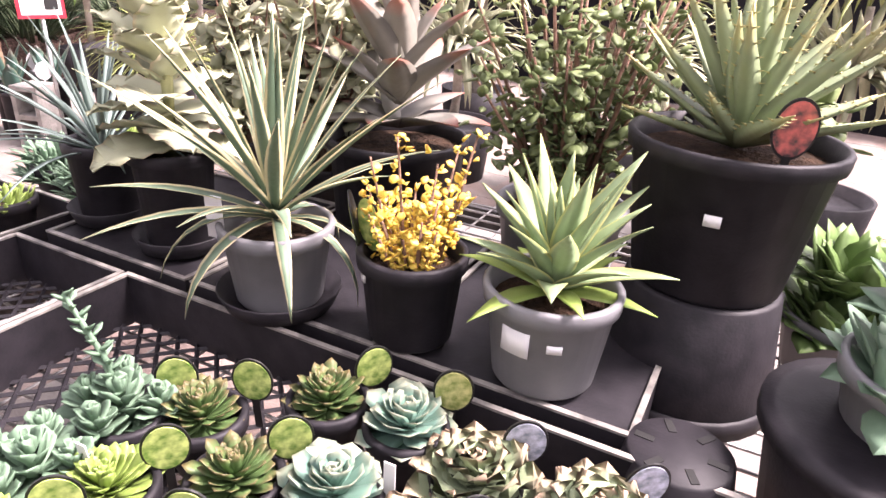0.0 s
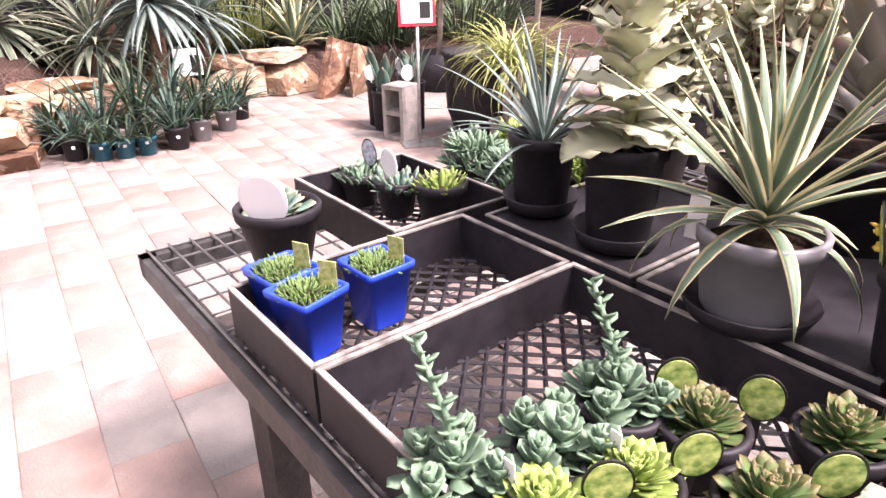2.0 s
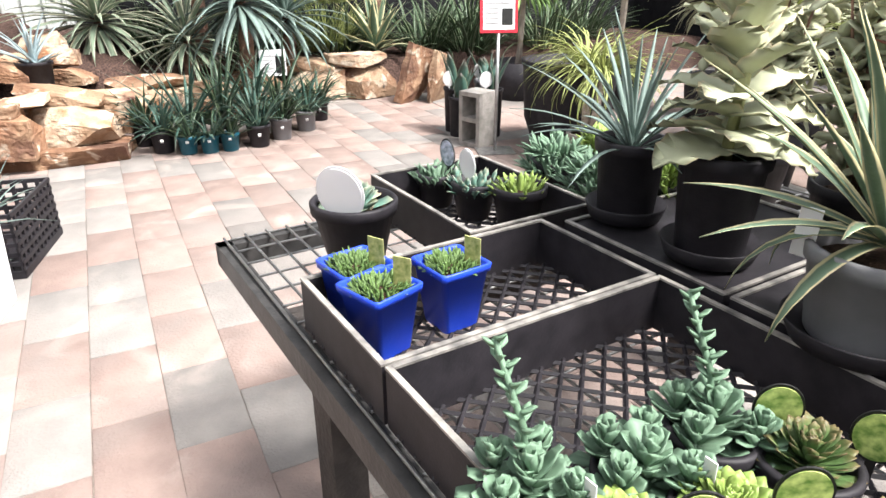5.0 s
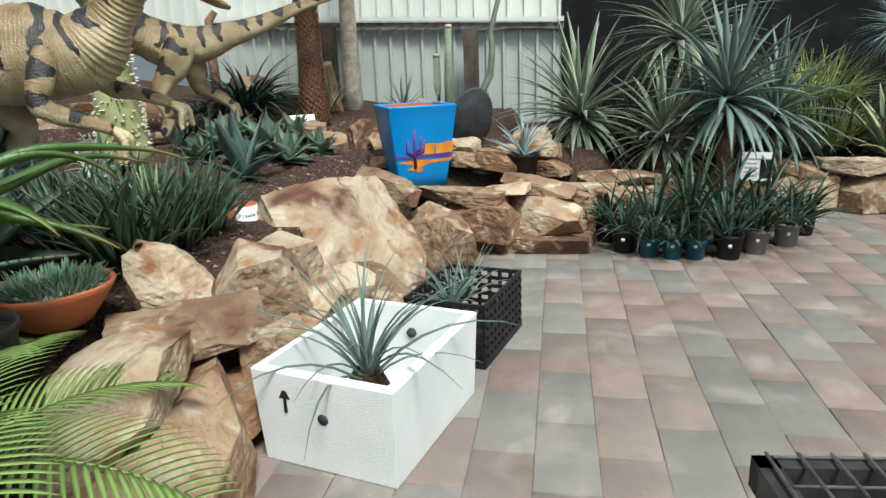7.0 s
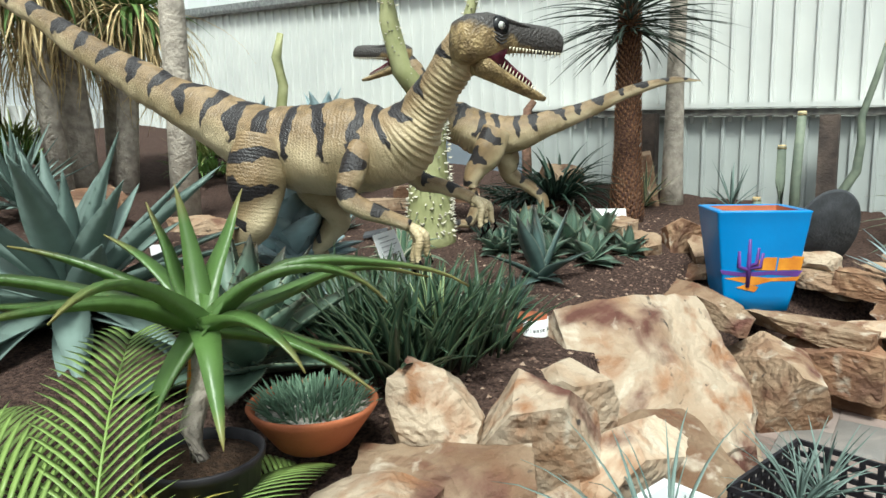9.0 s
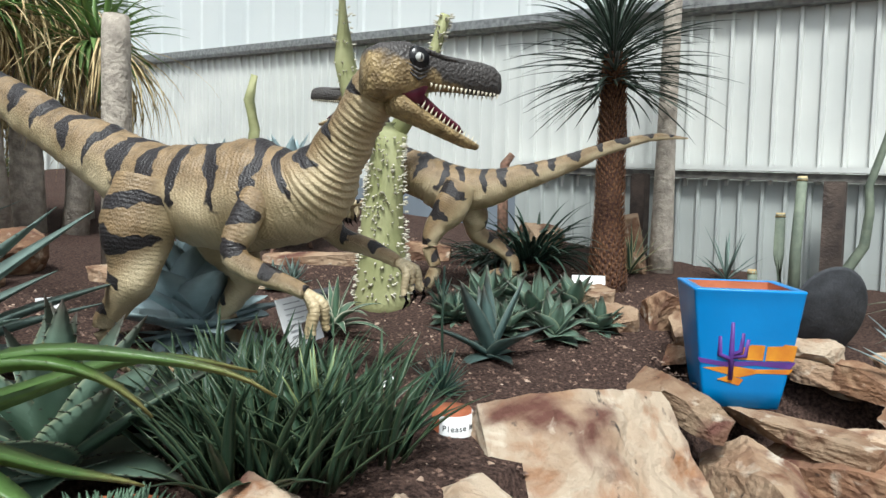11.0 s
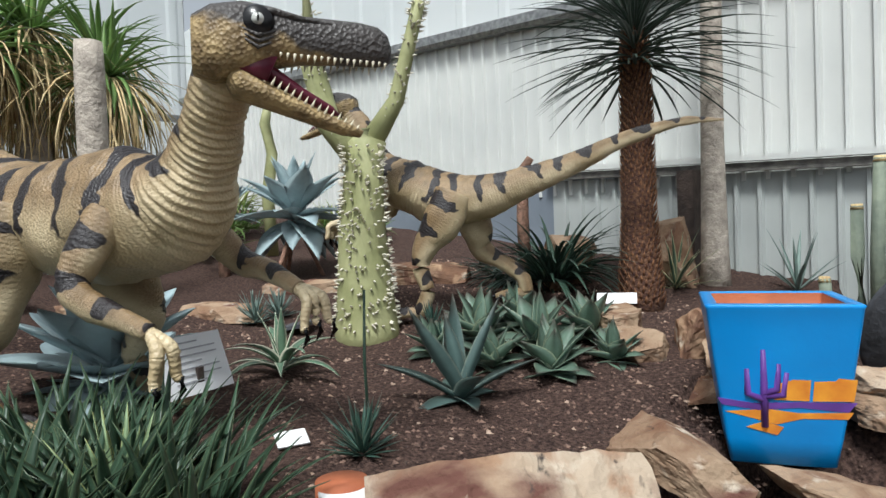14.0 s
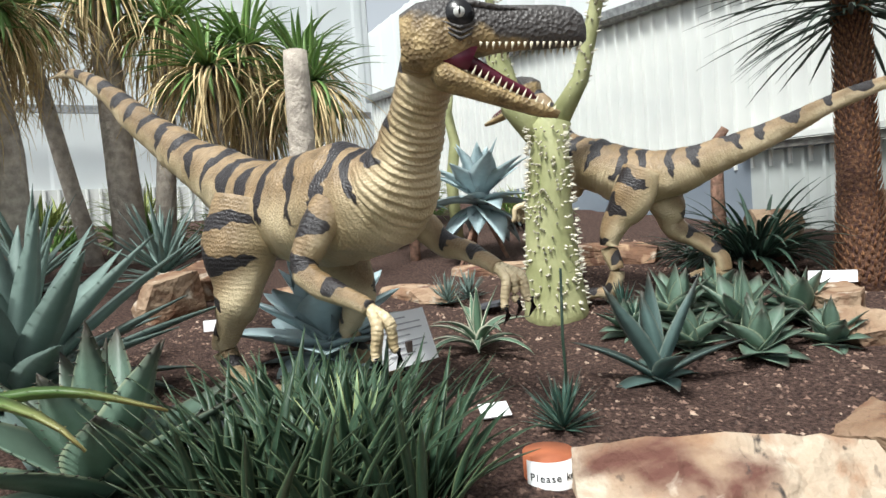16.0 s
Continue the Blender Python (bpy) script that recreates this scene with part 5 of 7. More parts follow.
for i in range(40):
    a, t = RNG.uniform(0, 6.28), 0.09 * math.sqrt(RNG.random())
    tip = Vector((t * math.cos(a), t * math.sin(a), h + (RNG.uniform(0.05, 0.13) if i % 9 else RNG.uniform(0.15, 0.21))))
    base = Vector((0.4 * tip.x, 0.4 * tip.y, h - 0.01))
    tube(stems, [base, base.lerp(tip, 0.5), tip], [0.003, 0.0025, 0.0015], 5)
    for k in range(26):
        q = base.lerp(tip, RNG.uniform(0.2, 1.03)) + Vector((RNG.gauss(0, 0.008), RNG.gauss(0, 0.008), RNG.gauss(0, 0.005)))
        lv.add(one, pose(q.x, q.y, q.z, RNG.uniform(-50, 50), RNG.uniform(-50, 50), RNG.uniform(0, 360)) @ Matrix.Scale(RNG.uniform(0.6, 1.25), 4))
part("stem", stems, BARK, e)
part("foliage", lv, L_YEL, e)
oval_tag(e, (-0.08, -0.03, h + 0.05), -60, 0.02, 0.06, PHOTO)
label_on(e, 0.077, 0.105, 240, 0.014, 0.02)
e, h = potted("potted_agave", (-0.445, 0.95, Z1), (0.09, 0.073, 0.145), "pale lime-green agave with yellowing lower leaves in a grey pot", pot=GREYP)
rosette(e, L_LIME, [(8, 0.16, 0.04, 0.008, 35, 10, h + 0.02), (9, 0.19, 0.042, 0.008, 50, 36, h + 0.025), (8, 0.2, 0.04, 0.008, 64, 56, h + 0.03), (6, 0.17, 0.036, 0.007, 82, 76, h + 0.035)], kind="agave", fold=0.35, jit=10, tilt=6)
rosette(e, L_YGRN, [(6, 0.15, 0.036, 0.006, 18, -8, h + 0.015)], kind="agave", fold=0.3)
label_on(e, 0.085, 0.07, 262, 0.042, 0.036)
label_on(e, 0.086, 0.085, 298, 0.02, 0.012)

# big pots at the back of the bench
e = thing("upturned_pot", pose(-0.295, 1.20, 0.652), "large black plastic pot standing upside down as a stand", "pot")
part("pot_body", lathe([(0.001, 0), (0.14, 0), (0.14, 0.03), (0.118, 0.20), (0.112, 0.205), (0.001, 0.205)]), BLACK, e)
part("rim", lathe([(0.139, 0), (0.148, 0), (0.148, 0.028), (0.139, 0.03)]), BLACK, e)
e = thing("upturned_pot", pose(-0.235, 0.90, 0.652), "small black pot upside down with drainage holes", "pot")
part("pot_body", lathe([(0.001, 0), (0.078, 0), (0.08, 0.01), (0.066, 0.10), (0.062, 0.104), (0.001, 0.104)]), BLACK, e)
for i in range(6):
    q = Buf()
    q.box(-0.012, -0.005, 0.1035, 0.012, 0.005, 0.1052)
    part("drain_hole", q, INK, e, m=pose(0.045 * math.cos(i * 1.05), 0.045 * math.sin(i * 1.05), 0, 0, 0, i * 60), smooth=False)
e, h = potted("potted_aloe", (-0.295, 1.20, 0.858), (0.145, 0.112, 0.225), "large spotted aloe rosette in a big black pot")
rosette(e, leaf_mat("spotted_aloe_leaf", (0.24, 0.30, 0.17), tip=(0.4, 0.36, 0.16)), [(12, 0.21, 0.036, 0.01, 18, 25, h + 0.02), (14, 0.23, 0.038, 0.01, 38, 50, h + 0.03), (13, 0.23, 0.038, 0.01, 58, 66, h + 0.04), (9, 0.22, 0.034, 0.01, 78, 80, h + 0.05)], kind="agave", fold=0.4, teeth=0.006, n=10)
oval_tag(e, (0.075, -0.10, h + 0.07), 20, 0.027, 0.04, mat("photo_red", (0.6, 0.14, 0.12), (0.06, 0.04, 0.04), 70, 0.3, 0), 6)
label_on(e, 0.138, 0.13, 275, 0.022, 0.016)


def tub(at, r, h, label):
    e = thing("tub", pose(*at), label, "pot")
    part("pot_body", lathe([(0.001, 0), (r * 0.85, 0), (r, h - 0.02), (r, h - 0.002), (r - 0.01, h - 0.002), (r - 0.02, h - 0.04), (0.001, h - 0.045)]), BLACK, e)
    part("rim", lathe([(r + 0.001, h - 0.022), (r + 0.012, h - 0.022), (r + 0.012, h), (r - 0.008, h)]), BLACK, e)
    return e


tub((-0.02, 1.0, 0.652), 0.14, 0.17, "wide round black plastic tub on the bench")
for x, y, z, m, n in ((0.0, 1.02, 0.78, L_SED, 60), (-0.08, 1.40, 0.652, L_MAT, 110), (0.12, 1.55, 0.66, L_BUSH, 200)):
    e, h = potted("potted_succulent", (x, y, z), (0.1, 0.08, 0.12), "broad-leaved jade succulent in a dark pot", pot=GREYP)
    clump(e, m, n, 0.09, 0.06, 0.08, (10, 85), (-20, 30), (0, 0, h), "round", 0.15, 4, T=0.008)
    clump(e, m, n // 2, 0.09, 0.06, 0.06, (10, 85), (-20, 30), (0, 0, h + 0.08), "round", 0.15, 4, T=0.008)


def bush(name, at, r, h, material, n, label, pot=None, pr=(0.12, 0.1, 0.18), leafL=0.025):
    e, z = potted(name, at, pr, label, pot=pot)
    st, lf = Buf(), Buf()
    one = leaf_buf(leafL, leafL * 0.8, 0.003, 10, 20, "round", 0.2, 3)
    for i in range(n):
        a, t = RNG.uniform(0, 6.28), r * math.sqrt(RNG.random())
        tip = Vector((t * math.cos(a), t * math.sin(a), z + h * RNG.uniform(0.45, 1.0)))
        base = Vector((0.15 * tip.x, 0.15 * tip.y, z - 0.01))
        tube(st, [base, base.lerp(tip, 0.5) + Vector((0, 0, 0.02)), tip], [0.006, 0.004, 0.002], 5)
        for k in range(32):
            q = base.lerp(tip, RNG.uniform(0.25, 1.02)) + Vector((RNG.gauss(0, 0.02), RNG.gauss(0, 0.02), RNG.gauss(0, 0.02)))
            lf.add(one, pose(*q, RNG.uniform(-50, 50), RNG.uniform(-50, 50), RNG.uniform(0, 360)) @ Matrix.Scale(RNG.uniform(0.7, 1.3), 4))
    part("stem", st, BARK, e)
    part("foliage", lf, material, e)
    return e


bush("potted_bush", (-0.60, 1.36, Z0), 0.2, 0.5, L_BUSH, 46, "tall small-leaved green bush in a grey pot", GREYP, (0.125, 0.1, 0.2))
e, h = potted("potted_paddle_plant", (-0.98, 1.33, Z0), (0.15, 0.13, 0.27), "dusky broad-leaved succulent in a large black pot")
rosette(e, leaf_mat("dusky_leaf", (0.2, 0.19, 0.16), tip=(0.35, 0.12, 0.08), rough=0.55), [(7, 0.22, 0.08, 0.009, 15, 0, h + 0.05), (7, 0.24, 0.085, 0.009, 38, 24, h + 0.1), (7, 0.22, 0.075, 0.009, 56, 45, h + 0.15), (5, 0.18, 0.06, 0.008, 74, 66, h + 0.19)], kind="round", fold=0.3)
for x, y, m, H in ((-1.2, 1.35, L_KAL, 0.55), (-0.3, 1.5, L_BUSH, 0.35), (0.25, 1.35, L_ECHG, 0.3), (-1.5, 1.4, L_KAL, 0.4), (0.55, 1.2, L_SED, 0.3), (0.5, 1.55, L_BUSH, 0.4)):
    bush("potted_bush", (x, y, Z0), 0.13, H, m, 22, "leafy grey-green succulent bush in a black pot", None, (0.09, 0.07, 0.16), 0.045)

# rows of small rosettes in the near trays, each with its oval tag
SMALL = [(-0.544, 0.754, L_ECH, 0), (-0.545, 0.615, L_ECH, 0), (-0.651, 0.567, L_ECHG, 0), (-0.660, 0.735, L_ECHG, 0), (-0.768, 0.618, L_ECHG, 0), (-0.834, 0.445, L_SED, 2), (-0.850, 0.565, L_SED, 1), (-0.752, 0.475, L_YGRN, 0),
         (-0.424, 0.720, L_ECHP, 0), (-0.285, 0.735, L_ECHP, 0), (-0.865, 0.322, L_SED, 1), (-0.775, 0.365, L_YGRN, 0), (-0.655, 0.430, L_ECHG, 0), (-0.545, 0.475, L_ECH, 0), (-0.420, 0.585, L_ECHP, 0), (-0.290, 0.600, L_ECHP, 0), (-0.42, 0.45, L_ECH, 0)]
for i, (x, y, m, tall) in enumerate(SMALL):
    lab = {L_SED: "glaucous stonecrop with a tall flower stem in a black pot", L_YGRN: "yellow-green rosette succulent in a small black pot", L_ECHG: "dark green rosette succulent in a small black pot",
           L_ECH: "blue-green echeveria rosette in a small black pot", L_ECHP: "ruffled pinkish-green echeveria in a small black pot"}[m]
    e, h = potted("potted_rosette", (x, y, Z0), (0.052, 0.04, 0.085), lab, group="small rosette succulents", rz=RNG.uniform(0, 360))
    e.rotation_euler = (0, 0, 0)
    if tall:
        for k, (dx, dy) in enumerate(((0, 0), (0.04, 0.025), (-0.035, 0.03), (0.015, -0.045), (-0.04, -0.02))):
            g = 0.95 if k == 0 else 0.72
            rosette(e, m, [(9, 0.062 * g, 0.03 * g, 0.008, 0, 15, h + 0.012), (8, 0.055 * g, 0.028 * g, 0.008, 25, 40, h + 0.028), (7, 0.046 * g, 0.026 * g, 0.007, 42, 60, h + 0.042), (5, 0.032 * g, 0.02 * g, 0.006, 62, 78, h + 0.055)], at=(dx, dy, 0), kind="spoon", joined=True, jit=14, tilt=14)
        if tall == 1:
            top = Vector((-0.05, -0.02, h + 0.19))
            base = Vector((-0.005, 0, h))
            bend = base.lerp(top, 0.5) + Vector((0.012, 0.008, 0))
            st = Buf()
            tube(st, [base, bend, top], [0.005, 0.004, 0.003], 6)
            part("flower_stem", st, L_SED, e)
            fb = Buf()
            for k in range(30):
                t = 0.12 + 0.88 * k / 29
                q = (base.lerp(bend, 2 * t) if t < 0.5 else bend.lerp(top, 2 * t - 1))
                g = 1.25 - 0.6 * t
                fb.add(leaf_buf(0.026 * g, 0.015 * g, 0.006, 15, 45, "spoon", 0.2, 3), pose(*q, 0, 0, k * 137.5))
            part("stem_leaves", fb, L_SED, e)
    else:
        f = 1.12 if m is L_ECH else (1.35 if m is L_ECHP else 0.98)
        kw = dict(kind="round" if m is L_ECHP else "spoon", fold=0.25, ruffle=0.09 if m is L_ECHP else 0.0, jit=5, tilt=5)
        small = m in (L_ECHG, L_YGRN)
        c, w = (18, 0.019) if small else ((12, 0.032) if m is L_ECH else (10, 0.05))
        rosette(e, m, [(c, 0.064 * f, w * f, 0.005, 4, 20, h + 0.012), (c, 0.060 * f, w * f, 0.005, 20, 36, h + 0.020), (c - 2, 0.053 * f, w * 0.92 * f, 0.005, 36, 52, h + 0.026),
                       (c - 4, 0.043 * f, w * 0.8 * f, 0.005, 54, 66, h + 0.032), (c - 5, 0.029 * f, w * 0.62 * f, 0.004, 72, 82, h + 0.036)], **kw)
    if i not in (1, 5, 10, 13):
        oval_tag(e, (0.035, 0.055, h + 0.062), 30 + 8 * (i % 4), 0.027, 0.037, PHOTOB if m is L_ECHP else (PHOTOY if m is L_ECH else PHOTO), 8, INK, 0.05)
    else:
        stake_tag(e, (0.05, 0.035, h), 10, 0.014, 0.08)

# ---- far side of the courtyard ----
for i, (x, y) in enumerate(((-5.62, 0.20), (-5.36, 0.30), (-5.24, 0.45), (-5.20, 0.59), (-5.20, 0.73), (-5.22, 0.94), (-5.36, 1.14), (-5.54, 1.38), (-5.84, 1.58), (-5.48, 0.50), (-5.46, 0.74), (-5.52, 0.98), (-5.66, 1.22))):
    teal = i in (2, 3, 4)
    e, h = potted("potted_strap_plant", (x, y, 0), (0.065, 0.055, 0.13) if teal else (0.08, 0.066, 0.16), "dark strap-leaved plant in a %s nursery pot on pavers" % ("teal" if teal else "black"), pot=TEALP if teal else (GREYP if i in (6, 7) else BLACK), group="cluster of strap-leaved pot plants")
    clump(e, L_AGAVED if i % 2 else L_STRAP, 26 if teal else 34, 0.26 if teal else (0.38 if i < 9 else 0.66), 0.03, 0.05, (30, 88), (-60, 10), (0, 0, h), "agave", 0.4, 5)
    label_on(e, 0.062 if teal else 0.076, 0.085, 350, 0.022, 0.022)
e = thing("plant_price_card", pose(-5.78, 1.22, 0, 0, 0, 78), "white printed card with a dark picture among the pot plants", "sign")
q = Buf()
q.box(-0.006, -0.003, 0, 0.006, 0.003, 0.42)
part("stake", q, OLDWOOD, e, smooth=False)
q = Buf()
q.box(-0.10, -0.006, 0.40, 0.10, -0.003, 0.60)
card = part("card", q, WHITE, e, smooth=False)
q = Buf()
q.box(0.02, -0.009, 0.42, 0.09, -0.0055, 0.55)
part("printed_picture", q, INK, card, smooth=False)
for k in range(5):
    q = Buf()
    q.box(-0.08, -0.009, 0.43 + 0.03 * k, 0.0 if k < 4 else 0.08, -0.0055, 0.438 + 0.03 * k)
    part("text_line", q, PRINT, card, smooth=False)


def yucca_tree(at, trunk_h, n, L, W, material, label, trunk=0.06, droop=(-60, 10), e0=(-10, 85)):
    e = thing("yucca", pose(*at), label, "plant")
    b = Buf()
    tube(b, [(0, 0, -0.1), (0.02, 0.01, trunk_h * 0.5), (0, 0, trunk_h)], [trunk * 1.2, trunk, trunk * 0.9], 10)
    part("trunk", b, BARK, e)
    vs = [leaf_buf(L * f, W, 0.003, el, el + d, "agave", 0.35, 7, side=s).mesh("leaf", [material]) for f, el, d, s in ((1, 80, -15, 0.05), (1, 60, -30, -0.05), (0.95, 40, -40, 0.06), (0.95, 20, -40, 0), (0.9, 0, -45, 0.04), (0.85, -15, -50, 0))]
    for i in range(n):
        k = min(5, int(6 * ((i + 0.5) / n) ** 0.8))
        part("leaf", vs[k], None, e, m=pose(0, 0, trunk_h - 0.08 * k / 5, RNG.uniform(-8, 8), RNG.uniform(-8, 8), i * 137.5) @ Matrix.Scale(RNG.uniform(0.85, 1.08), 4))
    return e


yucca_tree((-7.1, 0.05, 0.42), 0.38, 96, 0.9, 0.06, L_YUC, "large variegated yucca with stiff cream-edged leaves on the rock bed")
yucca_tree((-6.45, 0.68, 0.35), 0.32, 60, 0.65, 0.055, L_YUC, "green and cream yucca on a short trunk")
yucca_tree((-6.3, 1.12, 0.35), 0.62, 90, 0.85, 0.06, L_GREY, "tall grey yucca with drooping leaves")
yucca_tree((-7.2, 0.9, 0.4), 1.05, 90, 0.85, 0.055, L_YUC, "tall yucca behind the pot plants")
yucca_tree((-6.75, 1.6, 0.35), 0.45, 80, 0.7, 0.05, L_GREY, "grey-green yucca behind the low stone wall")
yucca_tree((-7.45, 2.75, 0.4), 1.05, 170, 0.42, 0.016, L_BLUE, "blue ball-shaped desert spoon on a short trunk")
e = thing("agave", pose(-6.95, 2.55, 0.38), "cream-edged agave with tall leaves behind standing slabs", "plant")
rosette(e, L_VAR, [(9, 0.55, 0.09, 0.01, 30, 0, 0), (10, 0.65, 0.1, 0.01, 55, 40, 0.02), (8, 0.62, 0.09, 0.01, 75, 70, 0.04)], fold=0.35)
e = thing("feathery_shrub", pose(-7.3, 2.0, 0.4), "feathery bright green shrub against the dark wall", "plant")
clump(e, L_PALE, 420, 0.6, 0.008, 0.3, (40, 88), (-50, 10), (0, 0, 0), "strap", 0.1, 4)
clump(e, L_PALE, 300, 0.5, 0.008, 0.35, (30, 88), (-60, 10), (0, 0, 0.45), "strap", 0.1, 4)


def board(b_parent, name, m, w, h, face, border=None, lines=0, t=0.006):
    q = Buf()
    q.box(-w / 2, -t / 2, 0, w / 2, t / 2, h)
    s = part(name, q, border or face, b_parent, "", m, False)
    if border:
        q = Buf()
        q.box(-w / 2 + 0.02, -t / 2 - 0.002, 0.02, w / 2 - 0.02, -t / 2 + 0.001, h - 0.02)
        part("sign_face", q, face, s, smooth=False)
    for i in range(lines):
        q = Buf()
        z = h * (0.88 - 0.78 * i / lines)
        q.box(-w * 0.36, -t / 2 - 0.0035, z - h * 0.013, w * (0.36 if i % 3 else 0.1), -t / 2 - 0.0021, z + h * 0.013)
        part("text_line", q, PRINT, s, smooth=False)
    return s


e = thing("sign_stand", pose(-4.30, 2.38, 0, 0, 0, 70), "red-bordered white notice on a slim steel stand", "sign")
q = Buf()
q.box(-0.13, -0.1, 0, 0.13, 0.1, 0.008)
part("base_plate", q, STEEL, e, smooth=False)
q = Buf()
tube(q, [(0, 0, 0.008), (0, 0, 0.82)], [0.012, 0.012], 8)
part("post", q, STEEL, e)
s = board(e, "sign_board", pose(0, -0.012, 0.80, -6), 0.25, 0.24, WHITE, RED, 0)
q = Buf()
q.box(0.02, -0.0085, 0.05, 0.09, -0.005, 0.15)
part("printed_picture", q, INK, s, smooth=False)
for i in range(5):
    q = Buf()
    q.box(-0.09, -0.0085, 0.06 + i * 0.03, (0.09 if i == 4 else 0.0), -0.005, 0.07 + i * 0.03)
    part("text_line", q, PRINT, s, smooth=False)
e = thing("concrete_block", pose(-4.52, 2.36, 0, 0, 0, 20), "hollow grey concrete block standing on end", "block")
q = Buf()
for x0, x1, z0, z1 in ((-0.095, -0.065, 0, 0.39), (0.065, 0.095, 0, 0.39), (-0.065, 0.065, 0, 0.03), (-0.065, 0.065, 0.18, 0.21), (-0.065, 0.065, 0.36, 0.39)):
    q.box(x0, -0.095, z0, x1, 0.095, z1)
part("block_body", q, CONC, e, smooth=False)
for (x, y), hh, pm in zip(((-4.98, 2.42), (-4.82, 2.38), (-4.86, 2.62), (-4.7, 2.58)), (0.34, 0.30, 0.40, 0.36), (BLACK, BLACK, GREYP, BLACK)):
    e, h = potted("potted_cactus", (x, y, 0), (0.085, 0.075, hh), "flat-padded green cactus in a tall dark pot", pot=pm, group="tall potted cacti")
    clump(e, L_AGAVED, 6, 0.3, 0.1, 0.03, (70, 90), (-5, 5), (0, 0, h), "round", 0.0, 5, T=0.02)
    if hh > 0.33:
        oval_tag(e, (0.02, -0.06, h + 0.1), 70, 0.05, 0.06, WHITE, 5, WHITE)
e = thing("wheeled_tub", pose(-4.25, 2.95, 0), "large black round tub on castors", "tub")
part("tub_body", lathe([(0.001, 0.06), (0.26, 0.06), (0.31, 0.2), (0.33, 0.55), (0.35, 0.6), (0.3, 0.6), (0.28, 0.5), (0.001, 0.5)]), BLACK, e)
for a in (200, 260, 320, 80):
    q = Buf()
    tube(q, [(-0.015, 0, 0.03), (0.015, 0, 0.03)], [0.03, 0.03], 12)
    part("castor", q, DARKST, e, m=pose(0.22 * math.cos(radians(a)), 0.22 * math.sin(radians(a)), 0, 0, 0, a))
e, h = potted("ponytail_palm", (-3.75, 2.75, 0), (0.14, 0.12, 0.22), "ponytail palm with thin arching leaves and two pale stems", pot=CONC)
q = Buf()
tube(q, [(-0.03, 0, h - 0.02), (-0.05, 0, h + 0.2), (-0.06, 0, h + 0.42)], [0.035, 0.022, 0.02], 8)
tube(q, [(0.03, 0, h - 0.02), (0.06, 0, h + 0.2), (0.09, 0, h + 0.4)], [0.035, 0.022, 0.02], 8)
part("stem", q, TRUNKP, e)
clump(e, L_PALE, 120, 0.5, 0.014, 0.04, (10, 80), (-110, -40), (-0.06, 0, h + 0.42), "strap", 0.2, 7)
clump(e, L_PALE, 120, 0.5, 0.014, 0.04, (10, 80), (-110, -40), (0.09, 0, h + 0.4), "strap", 0.2, 7, name="foliage")
for x, y in ((-7.3, 1.5), (-7.4, 2.3), (-7.1, 3.2), (-7.3, 3.9), (-6.9, 4.6), (-7.3, 5.4), (-7.6, 0.6), (-6.9, 3.6)):
    e = thing("strap_plant", pose(x, y, 0.3), "dark strap-leaved bed plant against the black cloth", "plant", "dark bed plants")
    clump(e, L_GRASS, 110, 0.8, 0.035, 0.25, (35, 88), (-60, 0), (0, 0, 0), "agave", 0.4, 5)
for x, y, hh in ((-5.9, 3.6, 1.0), (-5.2, 4.2, 1.2), (-4.4, 4.6, 0.9), (-3.4, 4.2, 0.9), (-2.6, 4.6, 1.1), (-3.0, 3.4, 0.6), (-2.2, 3.6, 0.8), (-1.2, 3.8, 0.8), (-0.2, 3.6, 0.9), (0.8, 3.6, 0.9)):
    e = thing("shrub", pose(x, y, 0), "tall shadowy green nursery shrub in a black tub", "plant", "dark nursery shrubs")
    part("pot", lathe([(0.001, 0), (0.22, 0), (0.26, 0.35), (0.24, 0.35), (0.22, 0.3), (0.001, 0.3)]), BLACK, e)
    q = Buf()
    tube(q, [(0, 0, 0.28), (0.03, 0, hh * 0.7), (0, 0.03, hh * 1.3)], [0.04, 0.03, 0.015], 8)
    part("trunk", q, TRUNKP, e)
    clump(e, L_BROM if int(x * 10) % 2 else L_KAL, 130, 0.45, 0.05, 0.12, (-10, 80), (-80, 0), (0, 0, hh), "agave", 0.3, 5)
    clump(e, L_PALE, 90, 0.45, 0.03, 0.12, (0, 80), (-80, 0), (0, 0, hh * 1.4), "agave", 0.3, 5)


# ---- garden plants ----
def agave(at, material, rings, label, name="agave", **kw):
    e = thing(name, pose(*at), label, "plant")
    rosette(e, material, rings, **kw)
    return e


def gz(x, y, d=0.0):
    return (x, y, soil_height(x, y) + d)


# grass-like clump at the front, dark strap leaves
e = thing("strap_leaf_clump", pose(*gz(-3.53, -2.0)), "dense clump of dark pointed strap leaves at the bed's edge", "plant")
for dx, dy in ((0, 0), (0.2, -0.12), (-0.15, -0.1), (0.02, -0.28), (0.25, 0.12), (-0.12, 0.18), (0.1, 0.18), (-0.05, -0.42)):
    clump(e, L_STRAP, 56, 0.42, 0.034, 0.15, (42, 88), (-28, 8), (dx, dy, 0), "agave", 0.45, 5)
q = Buf()
for i in range(9):
    q.add(leaf_buf(0.36, 0.035, 0.004, 68 + 2 * i, 60 + 3 * i, "agave", 0.4, 5), pose(-0.05, 0.05, 0, 0, 0, i * 47))
part("young_leaves", q, L_LIME, e, "brighter young green leaves")
